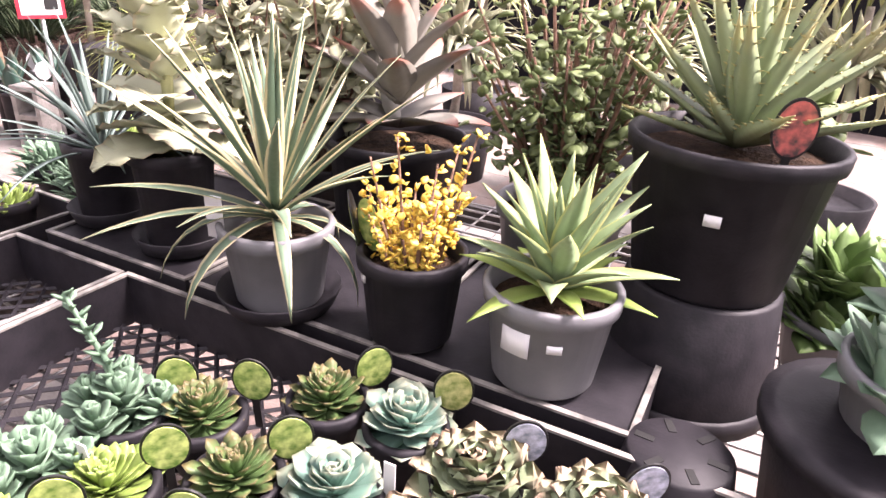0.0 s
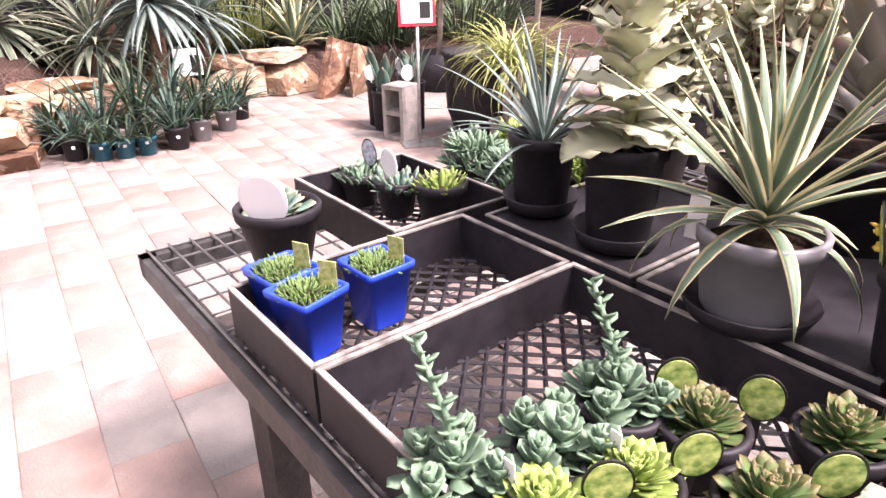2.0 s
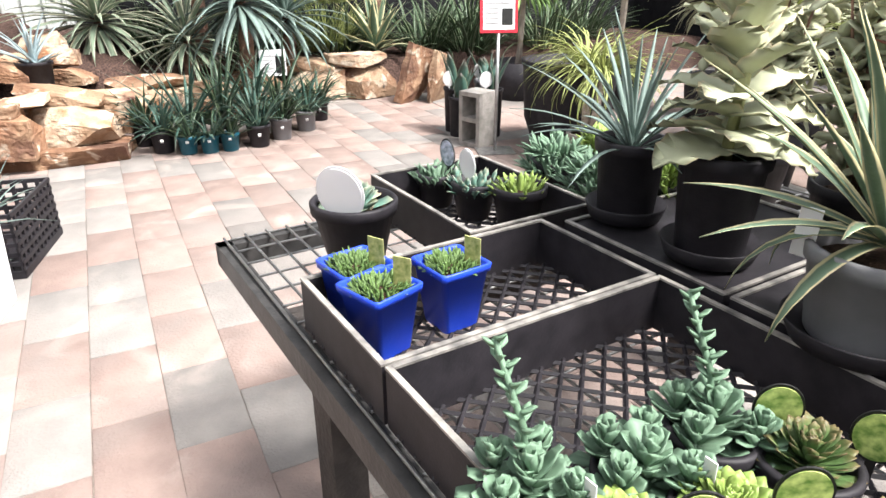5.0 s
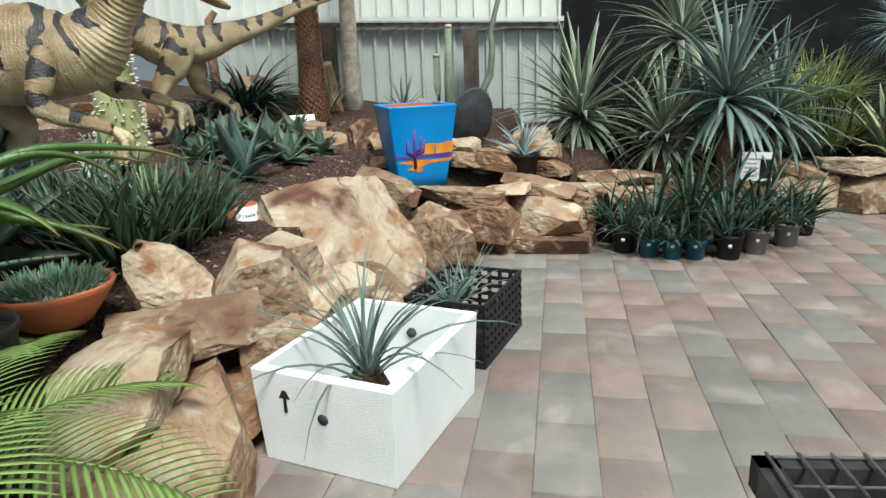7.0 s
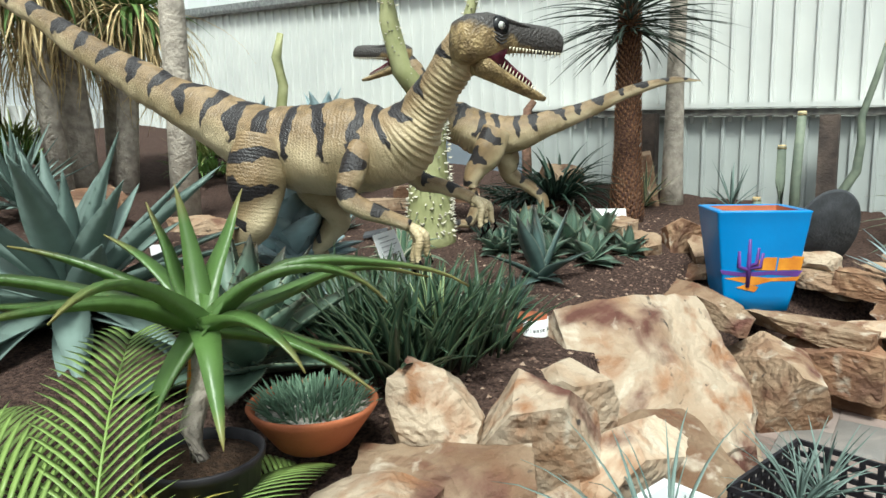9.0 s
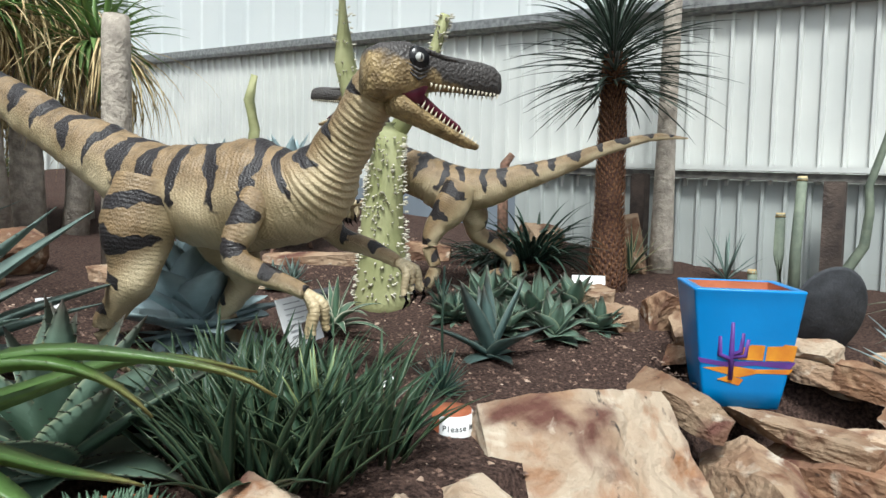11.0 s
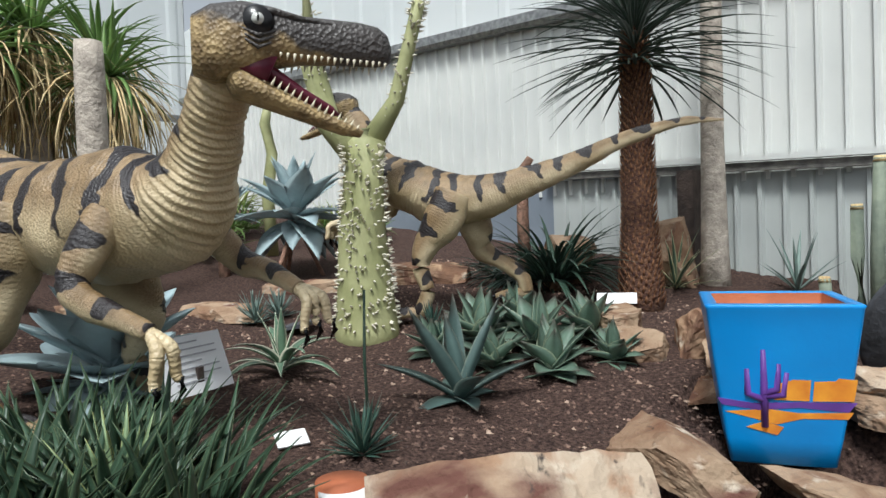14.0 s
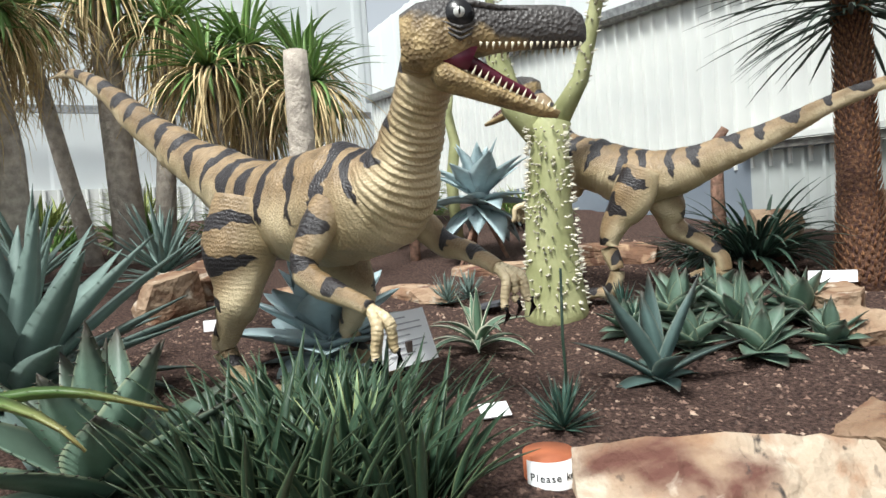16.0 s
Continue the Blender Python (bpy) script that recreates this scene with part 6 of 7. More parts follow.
agave(gz(-4.38, -2.05), L_AGAVED, [(20, 0.17, 0.02, 0.004, 20, 15, 0), (20, 0.2, 0.02, 0.004, 45, 42, 0.01), (14, 0.2, 0.02, 0.004, 70, 70, 0.02)], "small dark spiky tuft agave in the soil", jit=10, tilt=8, joined=True)
agave(gz(-5.05, -2.24), L_AGAVEB, [(4, 0.27, 0.1, 0.012, 12, -8, 0), (4, 0.42, 0.105, 0.013, 28, 12, 0.01), (3, 0.46, 0.125, 0.014, 58, 66, 0.02), (2, 0.44, 0.11, 0.012, 74, 84, 0.03)], "grey-green agave with a few broad upright leaves", fold=0.4, n=10, jit=16, tilt=8, teeth=0.005)
agave(gz(-4.62, -2.98), L_VARW, [(7, 0.34, 0.06, 0.006, 38, -40, 0.02), (6, 0.34, 0.06, 0.006, 52, -8, 0.04), (4, 0.3, 0.05, 0.006, 78, 70, 0.05)], "young agave with cream-edged arching leaves", fold=0.4, n=9)
for dx, dy, s in ((0, 0, 1.1), (0.25, 0.28, 0.9), (-0.3, 0.12, 0.9), (0.12, -0.3, 1.0), (-0.25, -0.35, 0.8), (0.38, 0.02, 0.75), (0.42, -0.35, 0.7), (-0.05, 0.42, 0.7)):
    x, y = -5.82 + dx, -2.42 + dy
    agave(gz(x, y), L_AGAVE, [(7, 0.24 * s, 0.14 * s, 0.01, 4, -14, 0), (7, 0.30 * s, 0.15 * s, 0.01, 24, 12, 0.02), (6, 0.31 * s, 0.14 * s, 0.01, 46, 40, 0.03), (3, 0.28 * s, 0.11 * s, 0.01, 72, 74, 0.04)], "green toothed agave in a spreading group", fold=0.3, teeth=0.006 * s, n=8, jit=14, tilt=14)
for x, y, m in ((-5.6, -3.0, L_AGAVED), (-5.45, -2.75, L_AGAVED), (-5.05, -4.05, L_GREY), (-5.25, -4.1, L_GREY)):
    agave(gz(x, y), m, [(18, 0.15, 0.02, 0.003, 10, 20, 0), (18, 0.18, 0.02, 0.003, 35, 45, 0.02), (12, 0.18, 0.02, 0.003, 65, 70, 0.04)], "low dark spiky succulent tuft", jit=10, tilt=8, joined=True)
agave(gz(-3.95, -3.24), L_BLUE, [(10, 0.42, 0.26, 0.014, -8, -14, 0.03), (10, 0.46, 0.27, 0.014, 12, 14, 0.06), (9, 0.46, 0.27, 0.014, 34, 40, 0.1), (8, 0.44, 0.25, 0.014, 54, 62, 0.13), (5, 0.40, 0.2, 0.012, 74, 82, 0.14)], "broad pale blue-grey agave under the statue", fold=0.3, n=9, kind="round")
e = agave((-5.98, -5.05, 1.42), L_BLUE, [(9, 0.5, 0.23, 0.012, -25, -55, 0), (9, 0.58, 0.24, 0.012, 12, -15, 0.03), (9, 0.6, 0.24, 0.012, 40, 25, 0.06), (7, 0.55, 0.2, 0.012, 68, 60, 0.08)], "blue agave with curling leaves on a bare stem", fold=0.35, n=9)
q = Buf()
for dx, dy in ((0.1, 0), (-0.12, 0.06), (0, -0.1), (0.2, 0.12)):
    tube(q, [(dx * 2, dy * 2, -0.57), (dx, dy, -0.27), (0, 0, 0.03)], [0.02, 0.018, 0.025], 6)
part("stem", q, BARK, e)
e = agave((-5.6, -5.6, 1.5), L_BLUE, [(8, 0.42, 0.12, 0.012, 0, -20, 0), (8, 0.45, 0.12, 0.012, 35, 30, 0.03), (6, 0.42, 0.1, 0.012, 65, 62, 0.06)], "second blue agave standing behind", fold=0.35)
b = Buf()
tube(b, [(0, 0, -0.7), (0, 0, 0.02)], [0.05, 0.05], 8)
part("stem", b, BARK, e)
# dark fern-like plant behind, yuccas by the fence
e = thing("grassy_plant", pose(*gz(-6.75, -3.0)), "dark arching strap plant below the tail of the statue", "plant")
clump(e, L_FERN, 150, 0.62, 0.03, 0.14, (15, 80), (-80, -20), (0, 0, 0.1), "strap", 0.35, 7)
clump(e, L_FERN, 90, 0.5, 0.03, 0.2, (5, 60), (-80, -20), (-0.3, -0.5, 0.05), "strap", 0.35, 7)
agave(gz(-7.35, -2.40), L_VAR, [(9, 0.34, 0.03, 0.004, 20, 5, 0), (10, 0.42, 0.032, 0.004, 45, 35, 0.02), (8, 0.42, 0.03, 0.004, 68, 62, 0.03)], "small yucca with cream-striped pointed leaves", name="yucca", fold=0.3, jit=10)
agave(gz(-7.75, -1.75), L_GREY, [(7, 0.38, 0.03, 0.004, 35, 25, 0), (6, 0.44, 0.03, 0.004, 65, 60, 0.02)], "thin grey agave by the fence", fold=0.3)
# small haworthia-like ball by the planter
agave(gz(-5.55, -0.72), L_AGAVED, [(20, 0.13, 0.018, 0.004, 5, 10, 0), (20, 0.15, 0.018, 0.004, 32, 36, 0.02), (14, 0.14, 0.018, 0.004, 62, 66, 0.03)], "low dark green ball agave beside the planter", joined=True, jit=8)

# potted aloe in black pot on the rock bed
e, h = potted("potted_aloe", (-5.86, -0.40, 0.43), (0.115, 0.095, 0.18), "blue-grey aloe with arching leaves in a black pot")
rosette(e, L_BLUE, [(7, 0.34, 0.05, 0.008, 25, 15, h), (7, 0.36, 0.05, 0.008, 50, 30, h + 0.02), (5, 0.32, 0.045, 0.008, 75, 62, h + 0.03)], kind="aloe", fold=0.4, jit=12, tilt=10)

# slate disc
e = thing("slate_disc", pose(-6.35, -0.86, soil_height(-6.35, -0.86) + 0.23, 14, -66, 22), "dark round weathered disc leaning in the rock bed", "disc")
b = Buf()
b.loft([circle(0.285, -0.014, 36, ry=0.2), circle(0.3, 0.0, 36, ry=0.215), circle(0.285, 0.014, 36, ry=0.2), circle(0.06, 0.02, 36)])
part("disc_body", b, SLATE, e)

# spiny bottle trunk
e = thing("spiny_trunk", pose(*gz(-5.41, -3.36)), "thick pale green forked trunk covered in small white spines", "tree")
b = Buf()
tube(b, [(0, 0, -0.1), (0, 0, 0.02), (0.005, 0, 0.3), (0.01, 0, 0.6), (0, 0.02, 0.9), (-0.02, 0.03, 1.12), (-0.01, 0.03, 1.2)], [0.20, 0.19, 0.16, 0.14, 0.12, 0.12, 0.07], 20)
part("trunk", b, CACTUSM, e)
FORKS = (((-0.02, 0.0, 1.05), (-0.12, 0.2, 1.35), (-0.18, 0.3, 1.75), (-0.2, 0.34, 1.9)), ((0.0, 0.0, 1.02), (0.12, -0.14, 1.25), (0.18, -0.2, 1.6), (0.2, -0.24, 2.4), (0.2, -0.26, 2.9)))
for pts, rr in zip(FORKS, ((0.08, 0.048, 0.038, 0.036), (0.09, 0.075, 0.07, 0.065, 0.06))):
    b = Buf()
    tube(b, pts, rr, 12)
    part("limb", b, CACTUSM, e)
b = Buf()
sp = Buf()
cone(sp, (0, 0, 0), (0.03, 0, 0.004), 0.008, 0, 4)
for i in range(620):
    z = RNG.uniform(0.03, 1.1)
    a = RNG.uniform(0, 6.283)
    r = float(np.interp(z, (0, 0.3, 0.6, 0.9, 1.12), (0.19, 0.16, 0.14, 0.12, 0.12)))
    b.add(sp, pose(0.005 + r * math.cos(a), r * math.sin(a) + 0.02 * z, z, 0, RNG.uniform(-25, 25), math.degrees(a)))
for pts in FORKS:
    for i in range(130):
        k = RNG.randrange(len(pts) - 1)
        q = Vector(pts[k]).lerp(Vector(pts[k + 1]), RNG.random())
        a = RNG.uniform(0, 6.283)
        b.add(sp, pose(q.x + (0.04 if pts is FORKS[0] else 0.062) * math.cos(a), q.y + (0.04 if pts is FORKS[0] else 0.062) * math.sin(a), q.z, 0, 0, math.degrees(a)))
tagged(part("spines", b, SPINE, e), "small pale spines", kind="stuff")

# cycad by the fence with its shaggy trunk
e = thing("cycad", pose(*gz(-6.85, -2.38)), "slim shaggy brown trunk with a crown of thin dark fronds", "tree")
b = Buf()
tube(b, [(0, 0, -0.1), (0, 0, 0.1), (0.02, 0, 0.6), (0.0, 0, 1.2), (0.0, 0.0, 1.75)], [0.15, 0.13, 0.10, 0.095, 0.08], 14)
part("trunk", b, CYCTRUNK, e)
b = Buf()
sc = leaf_buf(0.055, 0.02, 0.006, 50, 75, "agave", 0.2, 2)
for i in range(900):
    z = 1.7 * i / 900
    r = float(np.interp(z, (0, 0.1, 0.6, 1.2, 1.75), (0.135, 0.125, 0.095, 0.09, 0.075)))
    a = i * 137.5
    b.add(sc, pose(r * math.cos(radians(a)), r * math.sin(radians(a)), z, 0, 0, a))
part("shaggy_bark", b, [mat("cycad_scales", (0.26, 0.125, 0.055), (0.10, 0.04, 0.025), 60, 0.9, 0.4, 90)], e)
vs = [leaf_buf(0.84, 0.026, 0.003, el, el - d, "strap", 0.3, 7, side=s).mesh("frond", [L_DARK]) for el, d, s in ((66, 50, 0.08), (42, 44, -0.08), (24, 34, 0.08), (8, 24, -0.06), (-8, 22, 0.06))]
for i in range(230):
    part("frond", vs[min(4, int(5 * (i + 0.5) / 230))], None, e, m=pose(0, 0, 1.85 - 0.34 * i / 230, RNG.uniform(-12, 12), RNG.uniform(-12, 12), i * 137.5) @ Matrix.Scale(RNG.uniform(0.7, 1.1), 4))

# pale trunk, posts and cut cacti by the fence
e = thing("palm_trunk", pose(*gz(-7.65, -2.25)), "smooth pale grey trunk beside the fence", "tree")
b = Buf()
tube(b, [(0, 0, -0.1), (0, 0, 0.2), (0.02, 0.01, 1.0), (0, 0.02, 2.2), (0, 0.02, 2.6)], [0.11, 0.095, 0.078, 0.07, 0.066], 14)
part("trunk", b, TRUNKP, e)
for x, y, top, w in ((-7.93, -2.56, 1.70, 0.13), (-7.85, -1.03, 1.61, 0.14)):
    e = thing("fence_post", pose(x, y, 0.6), "dark weathered square timber post in front of the fence", "post", "timber fence posts")
    b = Buf()
    b.box(-w / 2, -w / 2, 0, w / 2, w / 2, top - 0.6)
    part("post", b, OLDWOOD, e, smooth=False)
for x, y, pts in ((-7.2, -1.17, ((0, 0, 0), (0.0, 0.0, 0.4), (0.0, 0.02, 0.92))), (-7.3, -1.42, ((0, 0, 0), (0, -0.02, 0.4), (0.0, -0.04, 0.72))), (-7.35, -1.28, ((0, 0, 0), (0, -0.02, 0.35), (0.0, -0.02, 0.64))),
                  (-7.4, -0.92, ((0, 0, 0.1), (0, 0.02, 0.25), (0, 0.13, 0.45), (0, 0.15, 0.68), (0, 0.14, 0.86), (0, 0.22, 1.15), (0, 0.27, 1.38)))):
    e = thing("column_cactus", pose(*gz(x, y)), "slender grey-green cactus stem with a cut top by the fence", "cactus", "column cacti")
    b = Buf()
    tube(b, pts, [0.04 - 0.0035 * i for i in range(len(pts))], 9)
    part("stem", b, STUMPC, e)
    b = Buf()
    p = Vector(pts[-1])
    tube(b, [p - Vector((0, 0, 0.02)), p + Vector((0, 0, 0.012))], [0.043 - 0.0035 * (len(pts) - 1), 0.036 - 0.0035 * (len(pts) - 1)], 9)
    part("cut_top", b, HAY, e, "dry brown cut end")
e = thing("column_cactus", pose(*gz(-6.35, -6.1)), "tall thin green cactus stem against the pale wall", "cactus", "column cacti")
b = Buf()
tube(b, [(0, 0, 0), (0.03, 0, 0.6), (-0.02, 0.03, 1.0), (0.03, 0.0, 1.3), (0.0, 0.05, 1.55)], [0.06, 0.06, 0.055, 0.055, 0.035], 10)
part("stem", b, CACTUSM, e)
e = thing("tree_stump", pose(*gz(-6.9, -3.35)), "short dark cut stump behind the second statue", "stump")
b = Buf()
tube(b, [(0, 0, 0), (0.02, 0, 0.5), (0, 0, 0.85), (-0.02, 0.06, 0.93)], [0.05, 0.045, 0.04, 0.03], 8)
part("stem", b, BARK, e)

# signs in the bed
e = thing("info_sign", pose(-4.05, -2.56, soil_height(-4.05, -2.56), 0, 0, 199), "white printed information sign on a thin wooden stake", "sign")
q = Buf()
q.box(-0.014, -0.006, -0.02, 0.014, 0.006, 0.24)
part("stake", q, OLDWOOD, e, smooth=False)
board(e, "sign_board", pose(0, -0.016, 0.15, -20), 0.29, 0.215, WHITE, None, 7)
e = thing("plant_name_sign", pose(-6.62, -2.42, soil_height(-6.62, -2.42), 0, 0, 120), "small white plant name sign near the cycad", "sign")
board(e, "sign_board", pose(0, 0, 0.06, -35), 0.24, 0.075, WHITE, None, 1)
e = thing("plant_name_sign", pose(-4.22, -2.22, soil_height(-4.22, -2.22), 0, 0, 165), "small white plant name sign lying low in the soil", "sign")
board(e, "sign_board", pose(0, 0, 0.02, -60), 0.11, 0.07, WHITE, None, 0)
e = thing("plant_name_sign", pose(-3.55, -3.9, soil_height(-3.55, -3.9), 0, 0, 170), "small white plant name sign on the soil", "sign")
board(e, "sign_board", pose(0, 0, 0.06, -20), 0.12, 0.06, WHITE, None, 0)
e = thing("sign_post", pose(-4.12, -1.80, 0.40), "terracotta-coloured upright pipe carrying a curved notice", "pipe")
b = Buf()
tube(b, [(0, 0, 0), (0, 0, 0.2)], [0.075, 0.075], 24)
part("pipe_body", b, TERRA, e)
e = thing("garden_notice", pose(-4.12, -1.80, 0.43, 0, 0, 10), "white curved plastic notice with black lettering wrapped round a pipe", "sign")
b = Buf()
arc = [radians(-8 + 9.5 * k) for k in range(17)]
b.loft([[(0.078 * math.cos(a), 0.078 * math.sin(a), z) for a in arc] + [(0.081 * math.cos(a), 0.081 * math.sin(a), z) for a in reversed(arc)] for z in (-0.06, 0.16)])
part("sign_board", b, WHITE, e)
for row, txt in enumerate(("Please keep", "off the garden")):
    for k, ch in enumerate(txt):
        a = 68 + (k - len(txt) / 2) * 11
        if ch == " ":
            continue
        cu = bpy.data.curves.new("letter", "FONT")
        cu.body, cu.size, cu.extrude, cu.align_x = ch, 0.032, 0.0005, "CENTER"
        o = new("letter", cu)
        o.data.materials.append(INK)
        o.parent = e
        o.matrix_basis = pose(0.0818 * math.cos(radians(a)), 0.0818 * math.sin(radians(a)), 0.105 - 0.05 * row, 90, 0, a + 90)
e = thing("sign_tag", pose(-5.15, -3.68, soil_height(-5.15, -3.68)), "dark square plate lying on the soil", "plate")
b = Buf()
b.box(-0.13, -0.09, 0.01, 0.13, 0.09, 0.03)
part("plate_body", b, SLATE, e, m=pose(0, 0, 0.03, 10, 0, 40), smooth=False)
e = thing("flower_spike", pose(*gz(-4.45, -2.1)), "thin dark green bare flower stem", "plant")
b = Buf()
tube(b, [(0, 0, 0), (0.01, 0, 0.3), (0, 0, 0.55)], [0.006, 0.006, 0.005], 6)
part("stem", b, L_FERN, e)

q = Buf()
for i in range(13):
    for j in range(11):
        x, y = -0.32 + 0.64 * i / 12, -0.26 + 0.52 * j / 10
        q.v.append((x * (1 + 0.15 * noise.noise((i, j, 2.5))), y * (1 + 0.2 * noise.noise((i, j, 7.5))), 0.012 + 0.05 * abs(noise.noise((x * 7, y * 7, 1.3))) * (1 - (2 * i / 12 - 1) ** 2)))
        q.uv.append((i / 12, j / 10))
for i in range(12):
    for j in range(10):
        a = i * 11 + j
        q.f.append((a, a + 11, a + 12, a + 1))
        q.mi.append(0)
sheet = part("plastic_sheet", q, mat("dark_wet_plastic", (0.035, 0.04, 0.05), (0.015, 0.017, 0.022), 8, 0.35, 0.3, 40), None, m=pose(-3.36, -2.82, soil_height(-3.36, -2.82), 0, 0, 30))
tagged(sheet, "crumpled dark plastic sheet lying on the soil beneath the statue", "sheet")
so = sheet.modifiers.new("thickness", "SOLIDIFY")
so.thickness = 0.004

# ---- near left of the bed: aloe in a tub, bowl, cycad fronds, big agaves ----
e, h = potted("potted_tree_aloe", (-2.42, -1.84, 0.35), (0.155, 0.125, 0.24), "tree aloe with long curved green leaves in a black tub")
b = Buf()
tube(b, [(0, 0, h - 0.03), (0.02, -0.01, h + 0.1), (-0.02, 0, h + 0.22), (-0.03, 0, h + 0.32)], [0.04, 0.032, 0.03, 0.034], 10)
part("stem", b, TRUNKP, e)
b = Buf()
tube(b, [(-0.015, -0.02, h + 0.18), (-0.03, -0.02, h + 0.25), (-0.035, -0.015, h + 0.33)], [0.03, 0.034, 0.036], 9)
part("peeling_bark", b, ORANGE, e, "orange peeling bark")
for az, L, e0, e1 in ((143, 0.76, 42, -34), (166, 0.70, 26, -14), (128, 0.56, 58, -50), (118, 0.48, 0, -34), (152, 0.46, -12, -22), (-36, 0.78, 34, -12), (-52, 0.70, 16, -8), (-14, 0.56, 34, -18),
                      (18, 0.55, 52, -20), (-64, 0.36, 62, 74), (240, 0.40, 60, 78), (204, 0.42, 58, 52), (280, 0.38, 50, 30), (8, 0.42, -34, -74), (62, 0.36, -22, -58), (90, 0.40, 30, -50), (320, 0.50, 44, 12)):
    lf = leaf_buf(L, 0.08, 0.026, e0, e1, "aloe", 0.55, 14, teeth=0.004, side=RNG.uniform(-0.12, 0.12), wave=RNG.uniform(-9, 9))
    part("leaf", lf, L_ALOE, e, m=pose(-0.03, 0, h + 0.35, 0, 0, az))
e = thing("succulent_bowl", pose(-2.86, -1.90, gz(-2.86, -1.90)[2] + 0.07) @ Matrix.Scale(1.2, 4), "low terracotta bowl filled with blue-green succulents and white pebbles", "potted plant")
part("bowl", lathe([(0.001, 0), (0.085, 0), (0.1, 0.01), (0.165, 0.1), (0.175, 0.118), (0.17, 0.125), (0.158, 0.118), (0.15, 0.095), (0.001, 0.09)], 36), TERRA, e)
part("pebble_layer", lathe([(0.001, 0.09), (0.152, 0.09), (0.15, 0.105), (0.08, 0.112), (0.001, 0.115)]), mat("white_pebbles", (0.62, 0.58, 0.52), (0.3, 0.28, 0.25), 90, 0.8, 1.0, 110), e)
clump(e, L_SED, 330, 0.075, 0.011, 0.125, (25, 88), (-10, 25), (0, 0, 0.1), "spoon", 0.1, 3, T=0.005)
e = thing("cycad_plant", pose(-2.0, -1.62, 0.28), "low cycad with long feathery green fronds over the rocks", "plant")


def frond(L, nl, lw, ll, el0, el1):
    b, x, z = Buf(), 0.0, 0.0
    pts = []
    for i in range(nl):
        s = i / nl
        a = radians(el0 + (el1 - el0) * s)
        x += L / nl * math.cos(a)
        z += L / nl * math.sin(a)
        pts.append((x, 0, z))
        if s > 0.1:
            k = ll * math.sin(math.pi * (0.12 + 0.8 * s)) ** 0.6
            for d in (-1, 1):
                b.add(leaf_buf(k, lw, 0.0015, 18, -10, "strap", 0.25, 4), pose(x, 0, z, 0, -math.degrees(a) * 0.5, d * (68 - 30 * s)))
    tube(b, pts[:: max(1, nl // 9)], [0.006 * (1 - 0.07 * i) for i in range(len(pts[:: max(1, nl // 9)]))], 6)
    return b


fr = [frond(0.85, 30, 0.015, 0.25, e0, e1).mesh("frond", [L_PALM]) for e0, e1 in ((72, 10), (55, -10), (38, -30))]
fy = frond(0.85, 28, 0.015, 0.23, 50, -25).mesh("frond", [L_PALMY])
for i in range(18):
    if i % 3 < 2 and 105 < (i * 137.5 + 20) % 360 < 195:
        continue
    part("frond", fy if i in (4, 9) else fr[i % 3], None, e, m=pose(0, 0, 0.05, 0, 0, i * 137.5 + 20) @ Matrix.Scale(RNG.uniform(0.8, 1.05), 4))
part("crown_base", lathe([(0.001, -0.05), (0.07, -0.05), (0.08, 0.04), (0.03, 0.1), (0.001, 0.11)]), CYCTRUNK, e)
agave(gz(-2.72, -3.15), L_GREY, [(11, 0.74, 0.14, 0.016, -4, -48, 0.1), (11, 0.78, 0.14, 0.016, 0, -22, 0.05), (12, 0.84, 0.15, 0.016, 20, 10, 0.08), (12, 0.82, 0.14, 0.016, 42, 38, 0.1), (8, 0.7, 0.12, 0.016, 68, 66, 0.12)], "huge grey-blue agave beside the statue", fold=0.4, teeth=0.007, n=12)
agave(gz(-2.97, -2.38, 0.04), L_AGAVE, [(6, 0.50, 0.21, 0.016, 5, 0, 0.02), (7, 0.56, 0.22, 0.016, 32, 30, 0.04), (6, 0.5, 0.19, 0.016, 58, 62, 0.06), (3, 0.45, 0.14, 0.014, 80, 84, 0.08)], "large green agave edged with pale hooked teeth", fold=0.4, teeth=0.011, n=13)
agave(gz(-3.48, -5.6), L_GREY, [(18, 0.5, 0.055, 0.008, 5, 5, 0.1), (18, 0.58, 0.057, 0.008, 32, 32, 0.14), (14, 0.58, 0.055, 0.008, 58, 58, 0.18), (8, 0.5, 0.05, 0.008, 80, 80, 0.12)], "spiky grey-green ball agave among the rocks", fold=0.35)
agave(gz(-2.6, -5.9), L_GREY, [(12, 0.7, 0.07, 0.01, 5, -10, 0.05), (12, 0.8, 0.07, 0.01, 38, 30, 0.08), (10, 0.75, 0.06, 0.01, 65, 62, 0.1)], "tall grey agave below the trees", fold=0.35)


# ---- background trees ----
def yucca_elephant(at, trunks, label):
    e = thing("dragon_tree", pose(*at), label, "tree")
    for k, (pts, r) in enumerate(trunks):
        b = Buf()
        tube(b, pts, [r, r * 0.85, r * 0.75, r * 0.7][: len(pts)], 10)
        part("trunk", b, TRUNKP, e)
        top = pts[-1]
        clump(e, L_BROM, 90, 0.72, 0.06, 0.1, (-40, 85), (-70, 0), top, "agave", 0.3, 6, "crown")
        clump(e, HAY, 150, 1.15, 0.022, 0.16, (-80, 10), (-80, -30), (top[0], top[1], top[2] - 0.02), "strap", 0.2, 5, "dry_skirt")
    return e


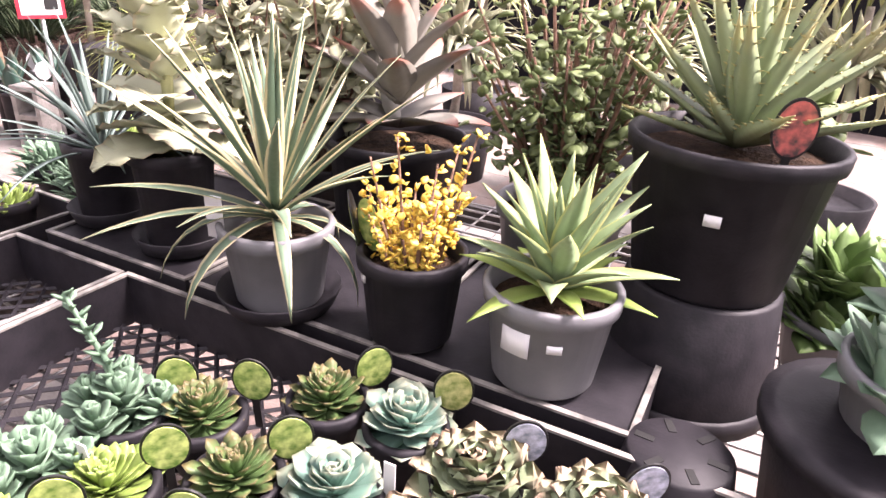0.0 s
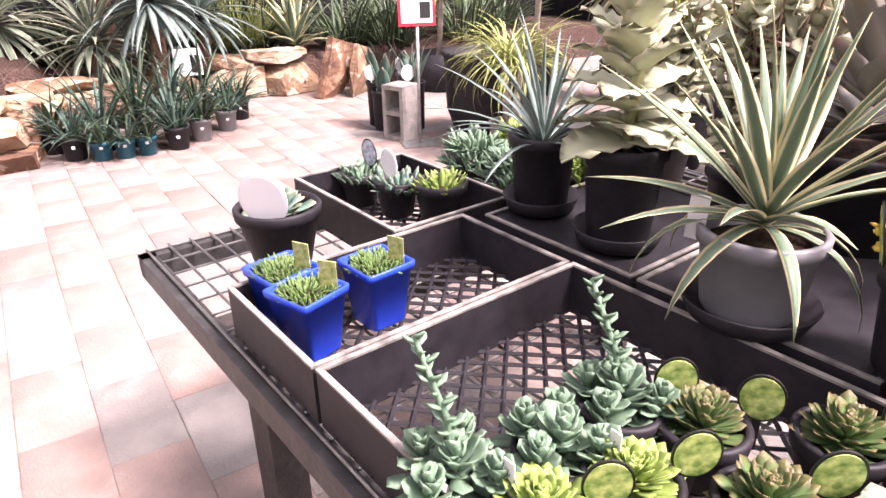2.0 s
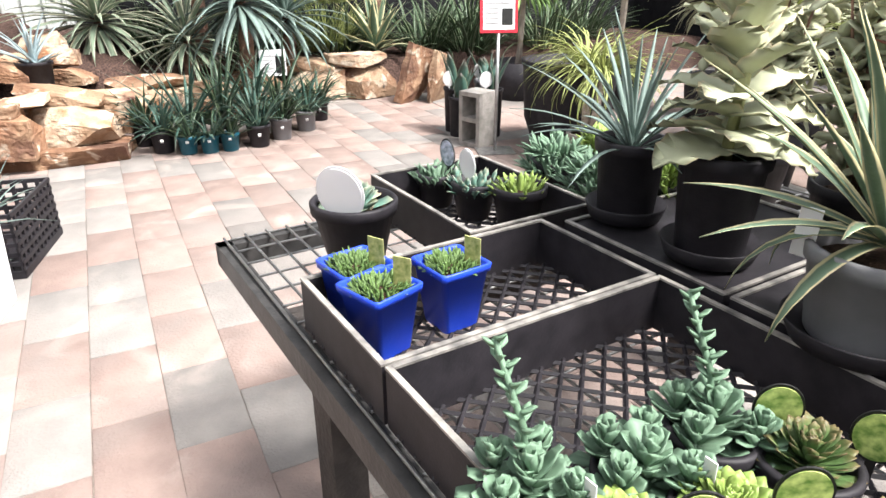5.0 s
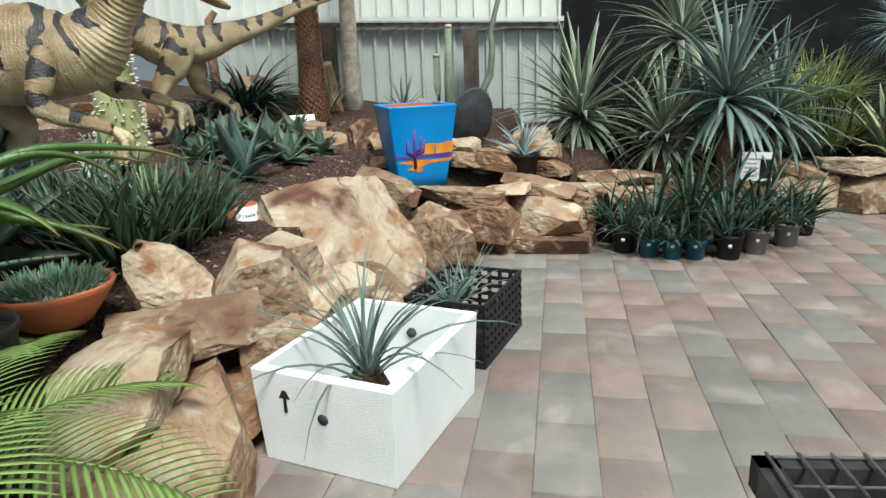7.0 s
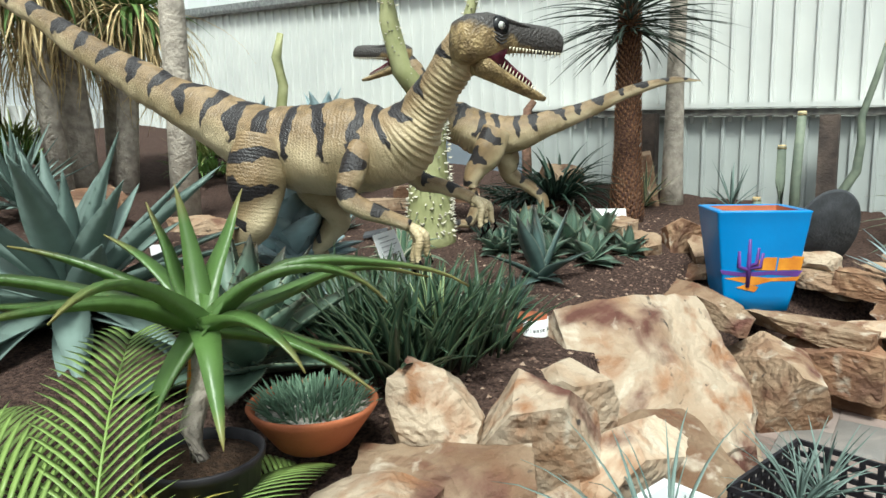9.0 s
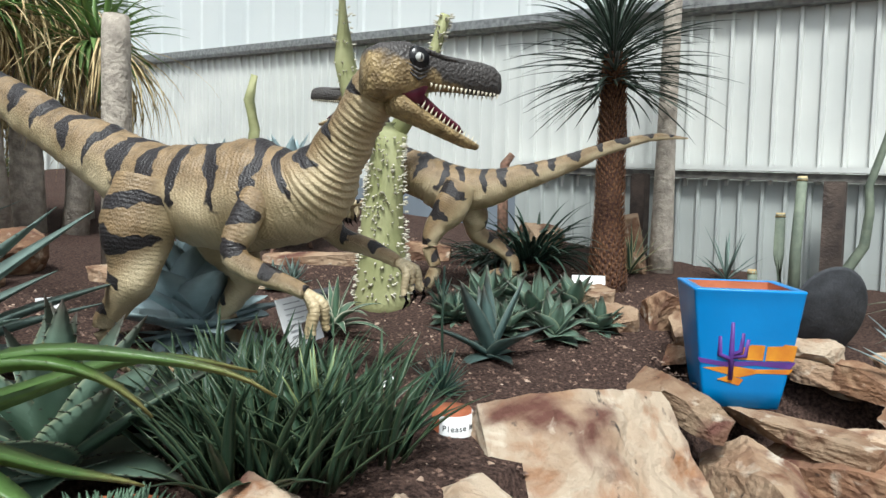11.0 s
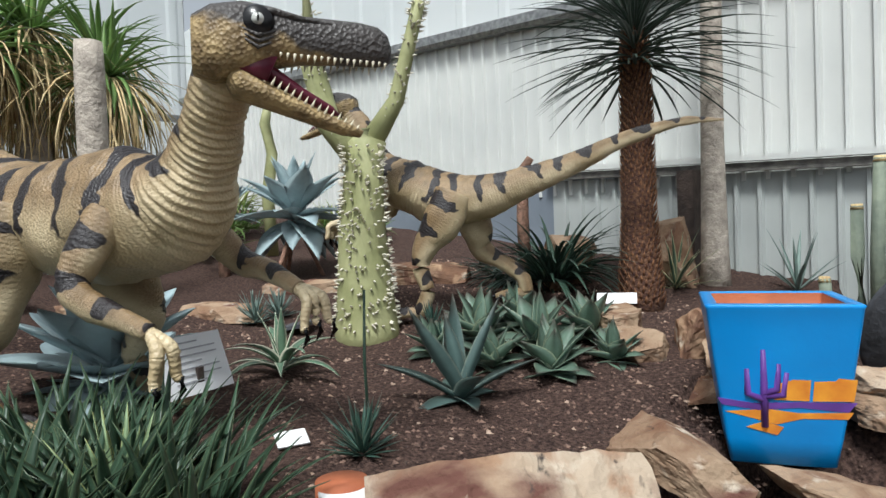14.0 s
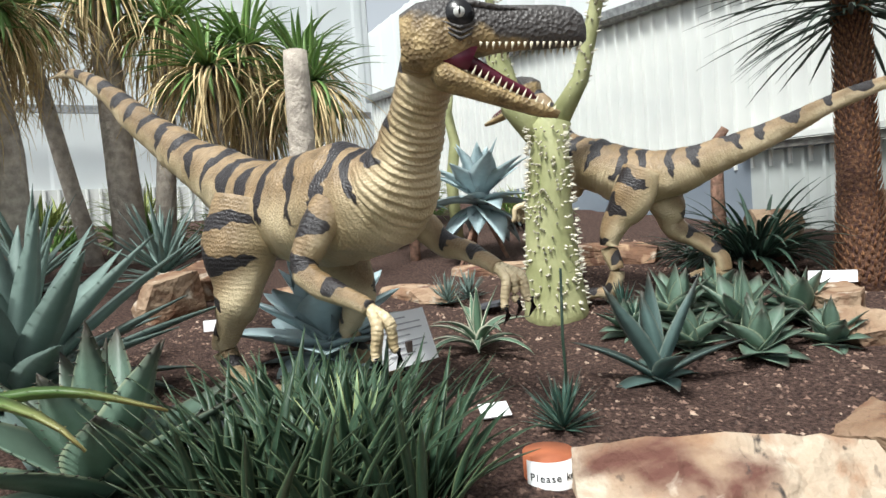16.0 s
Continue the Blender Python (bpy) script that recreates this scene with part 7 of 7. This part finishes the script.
yucca_elephant((-4.55, -6.9, 0.9), [(((0, 0, 0), (0, 0, 0.8), (0.05, 0, 1.5), (0.05, 0, 2.3)), 0.16), (((-0.3, 0.2, 0), (-0.4, 0.2, 1.0), (-0.5, 0.3, 1.9)), 0.12), (((0.3, 0.3, 0), (0.4, 0.3, 1.2), (0.45, 0.3, 2.0)), 0.1)], "tall tree with green leaf crowns and hanging dry thatch")
yucca_elephant((-5.3, -7.6, 0.9), [(((0, 0, 0), (0, 0, 1.0), (0, 0, 2.4)), 0.15), (((0.4, 0, 0), (0.5, 0, 1.0), (0.6, 0, 1.8)), 0.1)], "broad tree with shaggy dry leaf skirts")
yucca_elephant((-3.4, -7.4, 0.9), [(((0, 0, 0), (0.05, 0, 1.2), (0.1, 0, 2.2), (0.1, 0, 3.0)), 0.17), (((-0.25, 0.1, 0), (-0.35, 0.1, 1.2), (-0.45, 0.1, 2.6)), 0.11), (((0.3, 0, 0), (0.5, 0, 1.0), (0.8, 0.1, 2.6)), 0.09)], "several pale slim trunks with high leafy crowns")
yucca_elephant((-2.5, -6.5, 0.9), [(((0, 0, 0), (0, 0, 1.2), (0.1, 0, 2.4)), 0.13), (((0.4, 0.2, 0), (0.5, 0.2, 1.2), (0.5, 0.2, 2.0)), 0.1)], "pale trunks with drooping dry foliage")
e = thing("palm_trunk", pose(*gz(-4.45, -5.04)), "pale ringed cut palm trunk standing in the garden", "tree")
b = Buf()
tube(b, [(0, 0, -0.1), (0, 0, 0.8), (0, 0, 1.6), (0, 0, 1.78)], [0.115, 0.1, 0.095, 0.088], 14)
part("trunk", b, TRUNKP, e)
for x, y, s in ((-2.6, -8.0, 0.8), (-3.6, -8.6, 0.9), (-1.4, -6.0, 0.6), (-4.6, -8.4, 0.8), (-2.0, -5.0, 0.5), (-5.8, -6.6, 0.6), (-6.6, -7.6, 0.8), (-7.2, -6.0, 0.5)):
    e = thing("shrub", pose(*gz(x, y)), "loose green leafy shrub below the trees", "plant", "garden shrubs")
    clump(e, L_BROM, 150, 0.5 * s, 0.04, 0.35, (10, 85), (-60, 10), (0, 0, 0.1), "agave", 0.3, 4)
    clump(e, L_PALE, 110, 0.5 * s, 0.03, 0.3, (10, 85), (-60, 10), (0, 0, 0.45 * s), "agave", 0.3, 4)

# ---- loose chips and dead leaves on the soil ----
def chips(name, count, size, material, label, seed):
    r, b = random.Random(seed), Buf()
    for _ in range(count):
        x, y = r.uniform(-7.2, -3.0), r.uniform(-4.6, -0.9)
        if soil_height(x, y) < 0.3:
            continue
        s, a = size * r.uniform(0.5, 1.5), r.uniform(0, 6.28)
        z = soil_height(x, y) + noise.noise((x * 1.7, y * 1.7, 0)) * 0.03 + noise.noise((x * 7, y * 7, 3)) * 0.012
        o = len(b.v)
        for k in range(3):
            t = a + k * 2.09 + r.uniform(-0.4, 0.4)
            b.v.append((x + s * math.cos(t), y + s * math.sin(t), z - 0.002))
        b.v.append((x + s * 0.3, y, z + s * r.uniform(0.3, 0.8)))
        b.uv += [(0, 0)] * 4
        for f in ((0, 1, 3), (1, 2, 3), (2, 0, 3)):
            b.f.append(tuple(o + j for j in f))
            b.mi.append(0)
    tagged(part(name, b, material, smooth=False), label, "mulch", kind="stuff")


chips("gravel_chips", 9000, 0.011, mat("mulch_chip", (0.26, 0.165, 0.125), (0.05, 0.033, 0.028), 30, 0.9, 0), "reddish brown gravel and bark chips on the soil", 3)
chips("pale_chips", 500, 0.013, mat("pale_chip", (0.55, 0.42, 0.33), (0.3, 0.2, 0.14), 30, 0.9, 0), "scattered pale chips and dead leaf bits", 4)

# ---- pavers, laid in courses along x ----
PL, PW, GAP = 0.412, 0.211, 0.0022


def paver_mesh(material):
    b = Buf()
    a, w = PL - GAP, PW - GAP
    ring = lambda k, z: [(k, k, z), (a - k, k, z), (a - k, w - k, z), (k, w - k, z)]
    b.loft([ring(0, -0.03), ring(0, -0.0015), ring(0.0018, 0.0)])
    return b.mesh("paver", [material])


PM = [paver_mesh(PAVER_R), paver_mesh(PAVER_G)]
rest = [Buf(), Buf()]
prng = random.Random(5)
for j in range(-9, 34):
    y = j * PW
    for i in range(-19, 9):
        x = i * PL + (PL / 2 if j % 2 else 0)
        if soil_height(x + PL / 2, y + PW / 2) > 0.25:
            continue
        red = 0.58 + 0.25 * noise.noise((x * 0.5, y * 0.5, 1)) > prng.random()
        m = pose(x, y, prng.uniform(-0.0015, 0.0015), prng.uniform(-0.25, 0.25), prng.uniform(-0.2, 0.2), prng.uniform(-0.4, 0.4))
        if -6.6 < x < -1.2 and -1.3 < y < 2.7:
            part("paver", PM[0 if red else 1], None, floor, m=m)
        else:
            k = 0 if red else 1
            o = len(rest[k].v)
            rest[k].box(0, 0, -0.03, PL - GAP, PW - GAP, 0, m=m)
for k, m in enumerate((PAVER_R, PAVER_G)):
    tagged(part("pavers", rest[k], m, floor, smooth=False), "concrete pavers", kind="stuff")
